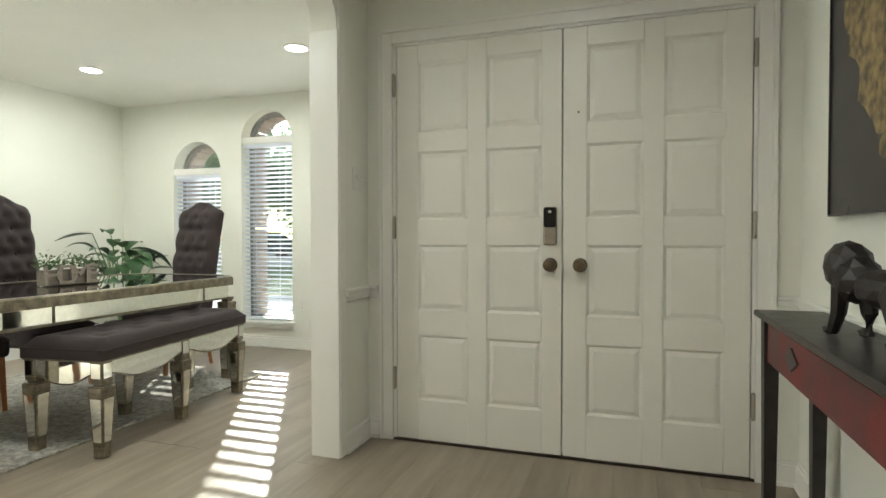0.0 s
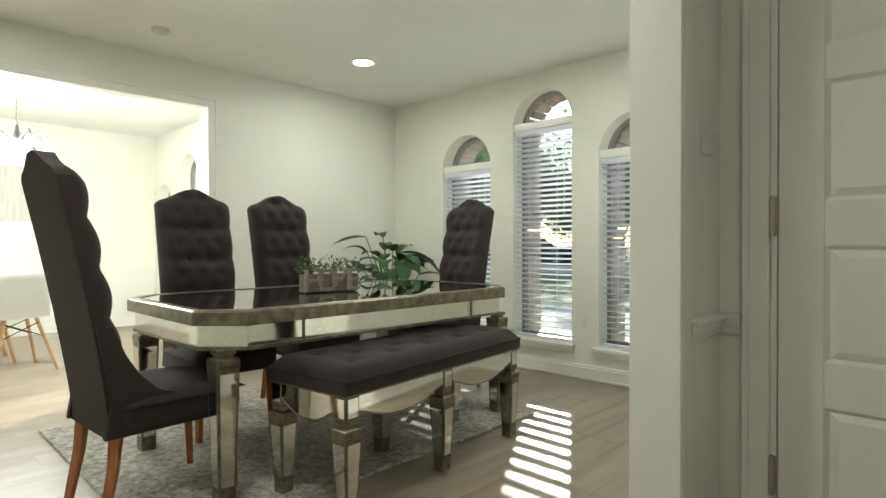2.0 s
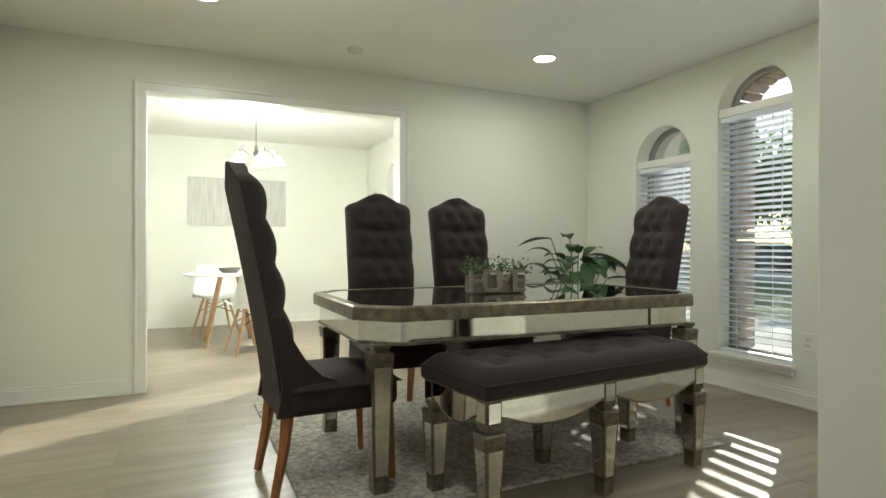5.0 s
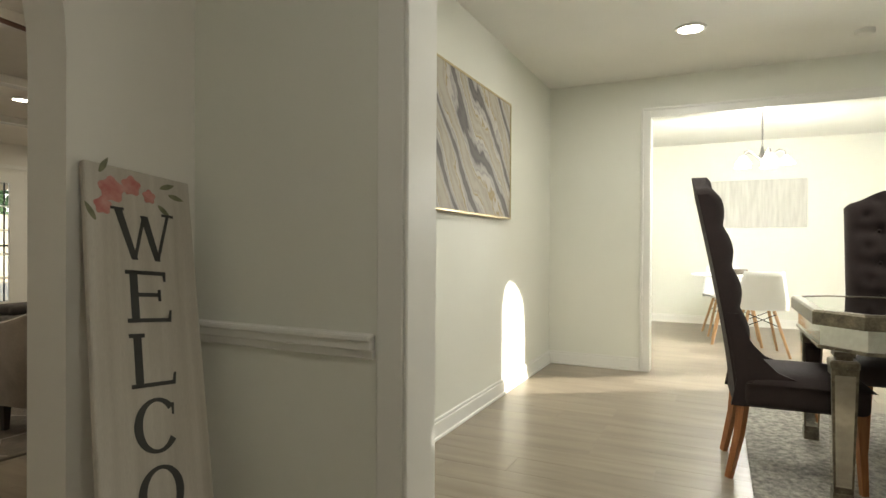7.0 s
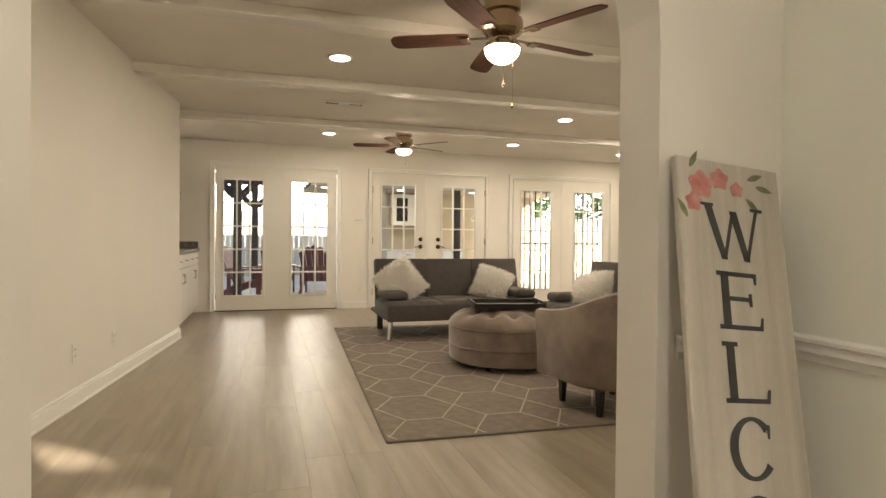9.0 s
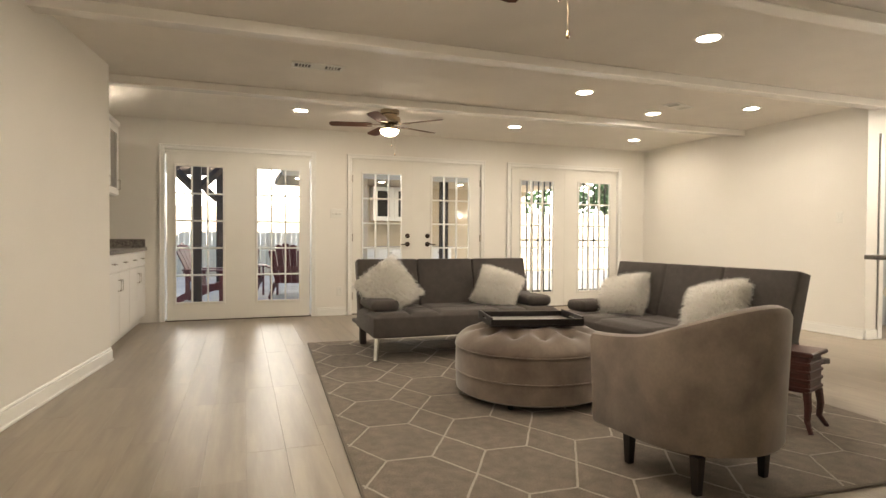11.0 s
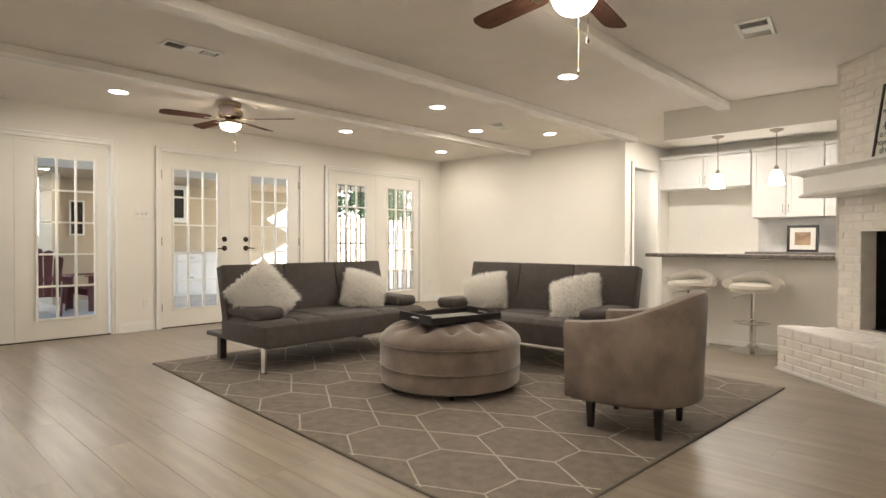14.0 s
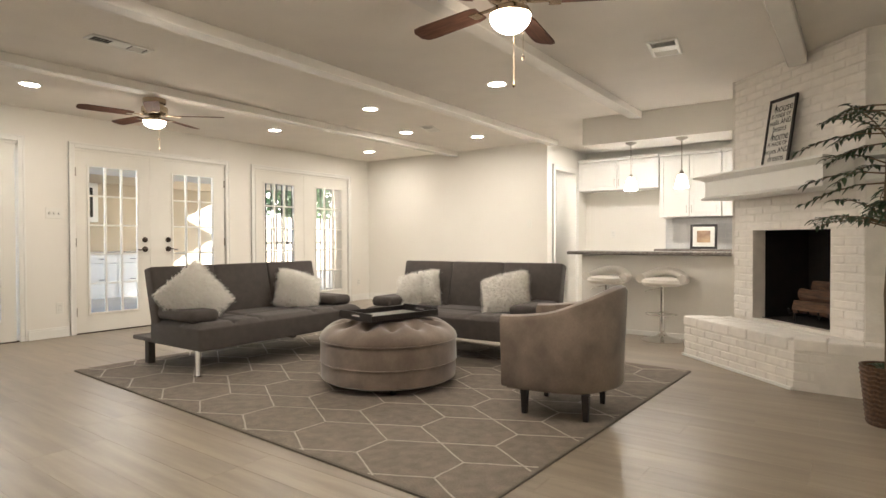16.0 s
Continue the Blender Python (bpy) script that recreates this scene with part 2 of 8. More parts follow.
wall("wall_front_dining", "y", YW, 0.20, XO - 0.14, XP0, -0.05, 2.6,
     [(a, b, 0.26, s, t) for a, b, s, t in WINDOWS], M_WALL, "off-white painted dining room wall with three arched windows")
wall("wall_front_entry", "y", YD, 0.16, XP0, 1.4, -0.05, 2.6, [(-0.665, 1.04, -0.05, 2.075, 2.075)], M_WALL, "off-white painted entry wall round the double door")
wall("wall_entry_side", "x", XP0, XP1 - XP0, YS - 0.02, YW, -0.05, 2.6, [(0.638, 2.385, -0.05, 2.08, 2.22, 0.14)], M_WALL, "off-white painted wall with wide opening to dining room")
wall("wall_entry_east", "x", XE, 0.12, YS - 0.02, YD + 0.02, -0.05, 2.6, [], M_WALL, "off-white painted entry wall behind the console table")
wall("wall_entry_living", "y", YL, YS - YL, XP0 + 0.003, 4.0, -0.05, 2.6, [(-0.44, 0.89, -0.05, 1.50, 2.25)], M_WALL2, "off-white painted wall with arched opening to living room")
wall("wall_dining_art", "y", YL, YA - YL, XB - 0.1, XP0, -0.05, 2.6, [], M_WALL, "off-white painted dining room wall")
wall("wall_dining_west", "x", XO - 0.14, 0.14, YA, YW, -0.05, 2.6, [(0.812, 2.693, -0.05, 2.11, 2.11)], M_WALL, "off-white painted wall with wide opening to breakfast room")
wall("wall_breakfast_north", "y", 3.5, 0.2, XB, XO - 0.14, -0.05, 2.6, [(a, b, 0.33, s, t) for a, b, s, t in BWIN], M_WALL, "white breakfast room wall with arched windows")
wall("wall_breakfast_west", "x", XB - 0.12, 0.12, YA, 3.7, -0.05, 2.6, [], M_WALL, "white breakfast room wall")
wall("wall_garden", "y", YF - 0.16, 0.16, XR - 0.12, 2.4, -0.05, 2.6, [(a, b, -0.05, 2.085, 2.085) for a, b in FRENCH], M_WALL2, "off-white painted living room wall with three pairs of garden doors")
wall("wall_living_west", "x", XR - 0.12, 0.12, YF, YP, -0.05, 2.6, [], M_WALL2, "off-white painted living room wall")
wall("wall_pantry", "y", YP - 0.12, 0.12, XKB, XR - 0.12, -0.05, 2.6, [(-6.82, -6.05, -0.05, 2.07, 2.07)], M_WALL2, "off-white painted wall with pantry doorway")
wall("wall_pantry_back", "y", YP - 1.3, 0.12, XKB, XR - 0.12, -0.05, 2.6, [], M_WALL2, "off-white painted pantry wall")
wall("wall_kitchen_back", "x", XKB - 0.12, 0.12, YP - 1.2, YL, -0.05, 2.6, [], M_WALL2, "off-white painted kitchen wall")
EAST_TURN = math.degrees(math.atan(-0.103))  # the east wall runs out of square
EAST_M = pose(XL - 0.012, -5.42, 0, 0, 0, EAST_TURN)
east = wall("wall_living_east", "x", 0.0, 0.12, 0.0, 3.72, -0.05, 2.6, [], M_WALL2, "off-white painted living room wall")
east.matrix_basis = EAST_M
wall("wall_bar_niche", "x", 2.05, 0.12, YF, -5.30, -0.05, 2.6, [], M_WALL2, "off-white painted niche wall")
wall("wall_niche_return", "y", -5.42, 0.12, XL + 0.12, 2.05, -0.05, 2.6, [], M_WALL2, "off-white painted niche wall")
wall("wall_hall_south", "y", -1.86, 0.12, XL + 0.49, 4.0, -0.05, 2.6, [], M_WALL2, "off-white painted hall wall")
wall("wall_hall_east", "x", 4.0, 0.12, -2.02, YS, -0.05, 2.6, [], M_WALL2, "off-white painted hall wall")
M_SUB = node_mat("floor_base", (0.16, 0.135, 0.11), 0.8, var=0.1)
floor = tagged(part("floor", boxes((XB - 0.1, 4.2, YF - 0.16, YW + 0.2, -0.12, -0.006)), M_SUB), "light greige wood-look vinyl plank floor", "floor", kind="structure")
tagged(part("ceiling_dining", boxes((XB - 0.1, 1.05, YL + 0.004, YW + 0.25, CEIL, CEIL + 0.1)), M_CEIL), "white painted dining and entry ceiling", "ceiling", kind="structure")
tagged(part("ceiling_living", boxes((XKB - 0.2, 4.2, YF - 0.1, YL, CEIL, CEIL + 0.1)), M_CEIL2), "textured white living room ceiling", "ceiling", kind="structure")


# ---- trim ----
def trim(name, bm, label, material=None):
    return tagged(part(name, bm, material or M_TRIM), label, "trim", kind="structure")


def base_run(bm, axis, at, u0, u1, side, h=0.11, t=0.016):
    """A stepped baseboard along a wall face at `at`, standing proud to `side` (+1 or -1)."""
    for z0, z1, d in ((0.0, h - 0.02, t), (h - 0.02, h, t * 0.55), (0.0, 0.018, t + 0.010)):
        a, b = sorted((at, at + side * d))
        if axis == "y":
            box(bm, u0, u1, a, b, z0, z1, 0.003)
        else:
            box(bm, a, b, u0, u1, z0, z1, 0.003)


bm = bmesh.new()
for run in (("y", YW, XO, XP0, -1), ("x", XO, YA, 0.73, 1), ("x", XO, 2.775, YW, 1), ("y", YA, XO, XP0, 1), ("x", XP0, 2.40, YW, -1), ("x", XP0, YA, 0.634, -1)):
    base_run(bm, *run)
trim("baseboard_dining", bm, "white painted dining room baseboard")
bm = bmesh.new()
for run in (("x", XP1, 2.445, YD, 1), ("x", XP1, YS, 0.62, 1), ("y", YD, XP1, -0.745, -1), ("y", YD, 1.115, XE, -1), ("x", XE, YS, YD, -1), ("y", YS, XP1, -0.45, 1), ("y", YS, 0.89, XE, 1)):
    base_run(bm, *run)
trim("baseboard_entry", bm, "white painted entry baseboard")
bm = bmesh.new()
for run in (("y", YF, -1.02, -0.63, 1), ("y", YF, -3.34, -3.02, 1), ("y", YF, XR, -5.38, 1), ("x", XR, YF, YP, 1), ("y", YL, -2.9, -0.45, -1), ("y", YL, 0.89, 4, -1), ("y", YP, -5.98, XR, 1), ("y", -5.42, XL - 0.016, XL + 0.14, -1)):
    base_run(bm, *run)
trim("baseboard_living", bm, "white painted living room baseboard")
bm = bmesh.new()
base_run(bm, "x", 0.0, -0.01, 3.72, -1)
trim("baseboard_east", bm, "white painted living room baseboard").matrix_basis = EAST_M
bm = bmesh.new()
for run in (("y", 3.5, XB, XO - 0.14, -1), ("x", XB, YA, 3.5, 1)):
    base_run(bm, *run)
trim("baseboard_breakfast", bm, "white painted breakfast room baseboard")


def chair_rail(bm, axis, at, u0, u1, side, z=0.785):
    for z0, z1, d in ((-0.035, 0.03, 0.012), (-0.012, 0.022, 0.024), (0.012, 0.028, 0.032)):
        a, b = sorted((at, at + side * d))
        if axis == "y":
            box(bm, u0, u1, a, b, z + z0, z + z1, 0.004)
        else:
            box(bm, a, b, u0, u1, z + z0, z + z1, 0.004)


bm = bmesh.new()
for run in (("x", XP1, 2.445, YD, 1), ("x", XP1, YS, 0.55, 1), ("y", YD, XP1, -0.745, -1), ("y", YD, 1.115, XE, -1), ("x", XE, YS, YD, -1), ("y", YS, XP1, -0.49, 1)):
    chair_rail(bm, *run)
trim("chair_rail", bm, "white moulded chair rail in the entry")


def casing(bm, axis, at, u0, u1, top, side, w=0.075, t=0.018):
    """A door casing of two steps round an opening from u0 to u1."""
    for a, b, z0, z1, d in ((u0 - w, u0, 0, top + w, t), (u1, u1 + w, 0, top + w, t), (u0, u1, top, top + w, t),
                            (u0 - w, u0 - w + 0.02, 0, top + w, t + 0.008), (u1 + w - 0.02, u1 + w, 0, top + w, t + 0.008), (u0 - w + 0.02, u1 + w - 0.02, top + w - 0.02, top + w, t + 0.008)):
        p, q = sorted((at, at + side * d))
        if axis == "y":
            box(bm, a, b, p, q, z0, z1, 0.003)
        else:
            box(bm, p, q, a, b, z0, z1, 0.003)


for name, args, label in (("entry", ("y", YD, -0.665, 1.04, 2.075, -1), "white painted entry door casing"),
                          ("breakfast", ("x", XO, 0.812, 2.693, 2.11, 1), "white painted casing round the breakfast room opening"),
                          ("pantry", ("y", YP, -6.82, -6.05, 2.07, 1), "white painted pantry door casing")):
    bm = bmesh.new()
    casing(bm, *args)
    trim("casing_" + name, bm, label)
for i, (a, b) in enumerate(FRENCH):
    bm = bmesh.new()
    casing(bm, "y", YF, a, b, 2.085, 1, w=0.06)
    trim("casing_garden_%d" % (i + 1), bm, "white painted garden door casing")
# jamb lining of the dining opening's post
trim("post_trim", boxes((XP0 - 0.010, XP1 + 0.010, 2.377, 2.388, 0, 2.06), (XP1, XP1 + 0.013, 2.389, 2.445, 0, 2.2), (XP0 - 0.013, XP0, 2.389, 2.445, 0, 2.2),
                       (XP0 - 0.010, XP1 + 0.010, 0.635, 0.646, 0, 2.06), (XP1, XP1 + 0.013, 0.56, 0.634, 0, 2.2), (XP0 - 0.013, XP0, 0.56, 0.634, 0, 2.2), bevel=0.003), "white painted trim of the dining opening")

# ceiling beams of the living room
for y, x0, x1 in ((-0.98, -3.5, 4.0), (-2.57, -4.67, 1.66), (-4.06, XR, 1.52), (-5.76, XR, 2.05)):
    tagged(part("ceiling_beam", boxes((x0, x1, y - 0.065, y + 0.065, 2.365, CEIL), bevel=0.006), M_BEAM), "glossy white painted ceiling beam", "beam", group="ceiling beams", kind="structure")
tagged(part("soffit", boxes((-5.22, -4.67, -3.18, YL, 2.13, CEIL)), M_WALL2), "off-white painted soffit over the bar", "soffit", kind="structure")


# ---- entry door ----
def entry_door():
    root = thing("entry_door", pose(0.24, 0, 0), "white painted double entry door with eight raised panels per leaf, closed", "door", kind="structure")
    rows = ((1.61, 1.97), (1.16, 1.51), (0.69, 1.03), (0.22, 0.56))
    for x0, x1, cols in ((-0.885, -0.032, ((-0.765, -0.50), (-0.40, -0.13))), (-0.026, 0.782, ((0.085, 0.335), (0.425, 0.675)))):
        leaf = part("leaf", boxes((x0, x1, YD + 0.012, YD + 0.055, 0.012, 2.06), bevel=0.003), M_DOOR, root)
        bm = bmesh.new()
        y0, y1 = YD + 0.0, YD + 0.013
        xs = [x0] + [v for c in cols for v in c] + [x1]
        for i in (0, 2, 4):
            box(bm, xs[i], xs[i + 1], y0, y1, 0.012, 2.06, 0.003)
        zs = [0.012] + sorted(v for r in rows for v in r) + [2.06]
        for c0, c1 in cols:
            for i in range(0, len(zs), 2):
                box(bm, c0, c1, y0, y1, zs[i], zs[i + 1])
        part("stile_and_rail", bm, M_DOOR, leaf)
        for c0, c1 in cols:
            for z0, z1 in rows:
                bm = bmesh.new()
                o = [bm.verts.new(v) for v in ((c0, y0 + 0.001, z0), (c1, y0 + 0.001, z0), (c1, y0 + 0.001, z1), (c0, y0 + 0.001, z1))]
                d = 0.012
                p = [bm.verts.new(v) for v in ((c0 + d, y1 - 0.001, z0 + d), (c1 - d, y1 - 0.001, z0 + d), (c1 - d, y1 - 0.001, z1 - d), (c0 + d, y1 - 0.001, z1 - d))]
                d = 0.034
                q = [bm.verts.new(v) for v in ((c0 + d, y0 + 0.003, z0 + d), (c1 - d, y0 + 0.003, z0 + d), (c1 - d, y0 + 0.003, z1 - d), (c0 + d, y0 + 0.003, z1 - d))]
                for a, b in ((o, p), (p, q)):
                    for i in range(4):
                        bm.faces.new((a[i], a[(i + 1) % 4], b[(i + 1) % 4], b[i]))
                bm.faces.new(q)
                part("panel", bm, M_DOOR, leaf)
    for x, s in ((-0.897, 1), (0.792, -1)):
        for z in (0.33, 1.12, 1.86):
            bm = boxes((x - 0.008, x + 0.008, YD - 0.012, YD + 0.006, z - 0.055, z + 0.055), bevel=0.002)
            lathe(bm, [(0.007, -0.06), (0.009, -0.05), (0.009, 0.05), (0.007, 0.06)], 10, Matrix.Translation((x, YD - 0.014, z)))
            part("hinge", bm, M_NICKEL, root, "tarnished brass hinge")
    M_KNOB = node_mat("antique_brass", (0.16, 0.12, 0.08), 0.35, metal=1.0, var=0.2, scale=30)
    for x in (-0.085, 0.055):
        bm = bmesh.new()
        rot = Matrix.Translation((x, YD, 0.935)) @ Matrix.Rotation(radians(90), 4, "X")
        lathe(bm, [(0.034, 0.0), (0.034, 0.006), (0.030, 0.010), (0.012, 0.014), (0.011, 0.034), (0.024, 0.040), (0.030, 0.054), (0.027, 0.064), (0.012, 0.070)], 20, rot)
        part("door_knob", bm, M_KNOB, root, "dark antique brass round knob", smooth=True)
    lock = part("keypad_lock", boxes((-0.118, -0.052, YD - 0.022, YD, 1.03, 1.215), bevel=0.012, seg=3), M_NICKEL, root, "nickel and black keypad deadbolt", smooth=True)
    part("keypad", boxes((-0.114, -0.056, YD - 0.026, YD - 0.0215, 1.115, 1.211), bevel=0.01, seg=2), M_BLACK, lock)
    bm = bmesh.new()
    lathe(bm, [(0.008, 0), (0.008, 0.003)], 12, Matrix.Translation((-0.085, YD - 0.026, 1.19)) @ Matrix.Rotation(radians(90), 4, "X"))
    part("key_button", bm, M_CHROME, lock)
    bm = bmesh.new()
    lathe(bm, [(0.005, 0), (0.004, 0.004)], 10, Matrix.Translation((0.045, YD, 1.66)) @ Matrix.Rotation(radians(90), 4, "X"))
    part("peephole", bm, M_BLACK, root)
    part("jamb", boxes((-0.906, -0.888, YD, YD + 0.15, 0, 2.075), (0.786, 0.801, YD, YD + 0.15, 0, 2.075), (-0.888, 0.786, YD, YD + 0.15, 2.063, 2.076), (-0.89, 0.79, YD + 0.06, YD + 0.09, 0, 2.07)), M_TRIM, root)
    part("threshold", boxes((-0.905, 0.80, YD - 0.01, YD + 0.15, -0.003, 0.010)), M_BRONZE, root, "dark metal threshold")


entry_door()


# ---- windows ----
M_BLIND = node_mat("blind_slat", (0.76, 0.79, 0.86), 0.45, var=0.02, scale=4)
M_SASH = node_mat("window_frame_paint", (0.30, 0.29, 0.27), 0.5, var=0.05)
M_BRICK = node_mat("outer_brick", (0.52, 0.44, 0.39), 0.85, var=0.2, scale=9, second=(0.38, 0.31, 0.27), fine=0.15, bump=0.4, bump_scale=60, rnd=0.15)


def arch_ring(bm, x0, x1, spring, rise, ya, yb, w, n=24, legs=None):
    """A bar of width w round an arch (and down to legs)."""
    c, r = (x0 + x1) / 2, (x1 - x0) / 2
    pts = []
    if legs is not None:
        pts.append(((x1, legs), (x1 - w, legs)))
    for i in range(n + 1):
        a = math.pi * i / n
        pts.append(((c + r * math.cos(a), spring + rise * math.sin(a)), (c + (r - w) * math.cos(a), spring + (rise - w) * math.sin(a))))
    if legs is not None:
        pts.append(((x0, legs), (x0 + w, legs)))
    rows = [[bm.verts.new((p[0], y, p[1])) for p, y in ((o, ya), (q, ya), (q, yb), (o, yb))] for o, q in pts]
    for a, b in zip(rows, rows[1:]):
        for k in range(4):
            bm.faces.new((a[k], a[(k + 1) % 4], b[(k + 1) % 4], b[k]))
    bm.faces.new(rows[0])
    bm.faces.new(rows[-1])


def arched_window(i, x0, x1, sill, spring, top, y, blinds=True):
    root = thing("window_%d" % i, pose(0, 0, 0), "arched window with dark frame" + (", white horizontal blinds half open" if blinds else ""), "window", kind="structure")
    c, r = (x0 + x1) / 2, (x1 - x0) / 2
    bm = bmesh.new()
    arch_ring(bm, x0, x1, spring, top - spring, y + 0.13, y + 0.17, 0.032, legs=sill)
    box(bm, x0, x1, y + 0.13, y + 0.17, sill, sill + 0.035)
    part("window_frame", bm, M_SASH, root)
    bm = bmesh.new()
    pts = [(x0, sill), (x1, sill)] + [(c + r * math.cos(math.pi * k / 20), spring + (top - spring) * math.sin(math.pi * k / 20)) for k in range(21)]
    bm.faces.new([bm.verts.new((px, y + 0.15, pz)) for px, pz in pts])
    pane = part("pane", bm, M_GLASS, root)
    pane.visible_shadow = False
    if blinds:
        part("transom_bar", boxes((x0 - 0.006, x1 + 0.006, y + 0.012, y + 0.085, spring - 0.035, spring + 0.03), bevel=0.006), M_TRIM, root)
    sl = part("window_sill", boxes((x0 - 0.035, x1 + 0.035, y - 0.05, y - 0.001, sill - 0.032, sill - 0.004), (x0 - 0.02, x1 + 0.02, y - 0.028, y - 0.001, sill - 0.075, sill - 0.032), bevel=0.005), M_TRIM, root)
    if blinds:
        bl = thing("window_blind", pose(0, 0, 0), "white wooden horizontal blind, slats tilted half open", "blind", group="window blinds")
        part("headrail", boxes((x0 + 0.008, x1 - 0.008, y + 0.02, y + 0.075, spring - 0.075, spring - 0.036), bevel=0.003), M_BLIND, bl)
        part("bottom_rail", boxes((x0 + 0.012, x1 - 0.012, y + 0.025, y + 0.075, sill + 0.004, sill + 0.024), bevel=0.003), M_BLIND, bl)
        me = None
        z = sill + 0.055
        while z < spring - 0.08:
            m = Matrix.Translation((c, y + 0.05, z)) @ Matrix.Rotation(radians(-16), 4, "X")
            if me is None:
                ob = part("slat", boxes((-r + 0.012, r - 0.012, -0.025, 0.025, -0.0015, 0.0015)), M_BLIND, bl, m=m)
                me = ob.data
            else:
                ob = new("slat", me)
                ob.parent = bl
                ob.matrix_basis = m
            z += 0.043
        for dx in (-0.3, 0.3):
            part("ladder_cord", boxes((c + dx * r * 1.6 - 0.002, c + dx * r * 1.6 + 0.002, y + 0.022, y + 0.025, sill + 0.02, spring - 0.05)), M_BLIND, bl)
        bm = bmesh.new()
        tube(bm, [(x1 - 0.07, y + 0.012, spring - 0.06), (x1 - 0.075, y + 0.010, spring - 0.75)], 0.004, 6)
        part("tilt_wand", bm, M_BLIND, bl)
    # brick reveal outside
    out = thing("brick_surround", pose(0, 0, 0), "weathered brown brick surround outside an arched window", "brick surround", kind="structure")
    bm = boxes((-0.032, 0.032, 0, 0.19, -0.052, 0.052), bevel=0.004)
    b0 = part("brick", bm, M_BRICK, out, m=Matrix.Translation((c, y + 0.2, top + 0.03)))
    n = max(9, int(math.pi * r / 0.075))
    for k in range(n + 1):
        a = math.pi * k / n
        if abs(a - math.pi / 2) < 1e-3:
            continue
        ob = new("brick", b0.data)
        ob.parent = out
        ob.matrix_basis = Matrix.Translation((c + (r + 0.02) * math.cos(a), y + 0.2, spring + (top - spring + 0.02) * math.sin(a))) @ Matrix.Rotation(math.pi / 2 - a, 4, "Y")
    for sx in (x0 - 0.03, x1 + 0.03):
        z = sill
        while z < spring - 0.04:
            ob = new("brick", b0.data)
            ob.parent = out
            ob.matrix_basis = Matrix.Translation((sx, y + 0.2, z + 0.036)) @ Matrix.Rotation(radians(90), 4, "Y")
            z += 0.075


for i, (a, b, s, t) in enumerate(WINDOWS):
    arched_window(i + 1, a, b, 0.26, s, t, YW)
for i, (a, b, s, t) in enumerate(BWIN):
    arched_window(i + 4, a, b, 0.33, s, t, 3.5, blinds=False)


# ---- garden doors ----
def garden_leaf(name, x0, x1, glass_x, active=None, hinge=None):
    """One glazed leaf with three by five lites; its frame stands in the wall's plane."""
    root = thing(name, pose(0, 0, 0), "white painted glazed garden door leaf with fifteen lites, closed", "door", group="garden doors", kind="structure")
    g0, g1 = glass_x
    z0, z1 = 0.225, 1.895
    y0, y1 = YF - 0.052, YF - 0.012
    part("leaf", boxes((x0, g0, y0, y1, 0.012, 2.055), (g1, x1, y0, y1, 0.012, 2.055), (g0, g1, y0, y1, 0.012, z0), (g0, g1, y0, y1, z1, 2.055)), M_DOOR, root)
    part("glazing_bead", boxes((g0 - 0.022, g0 + 0.006, y1 - 0.001, y1 + 0.012, z0 - 0.022, z1 + 0.022), (g1 - 0.006, g1 + 0.022, y1 - 0.001, y1 + 0.012, z0 - 0.022, z1 + 0.022),
                               (g0 + 0.006, g1 - 0.006, y1 - 0.001, y1 + 0.012, z0 - 0.022, z0 + 0.006), (g0 + 0.006, g1 - 0.006, y1 - 0.001, y1 + 0.012, z1 - 0.006, z1 + 0.022), bevel=0.004), M_DOOR, root)
    for k in (1, 2):
        x = g0 + (g1 - g0) * k / 3
        part("muntin", boxes((x - 0.010, x + 0.010, y0 + 0.006, y1 + 0.004, z0, z1), bevel=0.003), M_DOOR, root)
    for k in range(1, 5):
        z = z0 + (z1 - z0) * k / 5
        part("muntin", boxes((g0, g1, y0 + 0.008, y1 + 0.002, z - 0.010, z + 0.010), bevel=0.003), M_DOOR, root)
    bm = bmesh.new()
    bm.faces.new([bm.verts.new(v) for v in ((g0, YF - 0.032, z0), (g1, YF - 0.032, z0), (g1, YF - 0.032, z1), (g0, YF - 0.032, z1))])
    p = part("pane", bm, M_GLASS, root)
    p.visible_shadow = False
    if active is not None:
        rot = Matrix.Rotation(radians(-90), 4, "X")
        s = 1 if active > (x0 + x1) / 2 else -1
        bm = bmesh.new()
        lathe(bm, [(0.033, 0), (0.033, 0.008), (0.026, 0.014), (0.012, 0.018), (0.010, 0.020)], 18, Matrix.Translation((active, y1, 1.06)) @ rot)
        part("deadbolt", bm, M_BRONZE, root, "dark bronze deadbolt", smooth=True)
        bm = bmesh.new()
        lathe(bm, [(0.034, 0), (0.034, 0.008), (0.026, 0.014), (0.011, 0.02), (0.011, 0.05), (0.006, 0.053)], 18, Matrix.Translation((active, y1, 0.945)) @ rot)
        tube(bm, [(active, y1 + 0.045, 0.945), (active - s * 0.03, y1 + 0.05, 0.948), (active - s * 0.06, y1 + 0.05, 0.942), (active - s * 0.09, y1 + 0.048, 0.938), (active - s * 0.105, y1 + 0.047, 0.945)], 0.009, 8, 0.006)
        part("lever_handle", bm, M_BRONZE, root, "dark bronze lever handle", smooth=True)
    if hinge is not None:
        for z in (0.25, 1.03, 1.82):
            part("hinge", boxes((hinge - 0.008, hinge + 0.008, YF - 0.014, YF + 0.004, z - 0.05, z + 0.05), bevel=0.003), M_NICKEL, root)


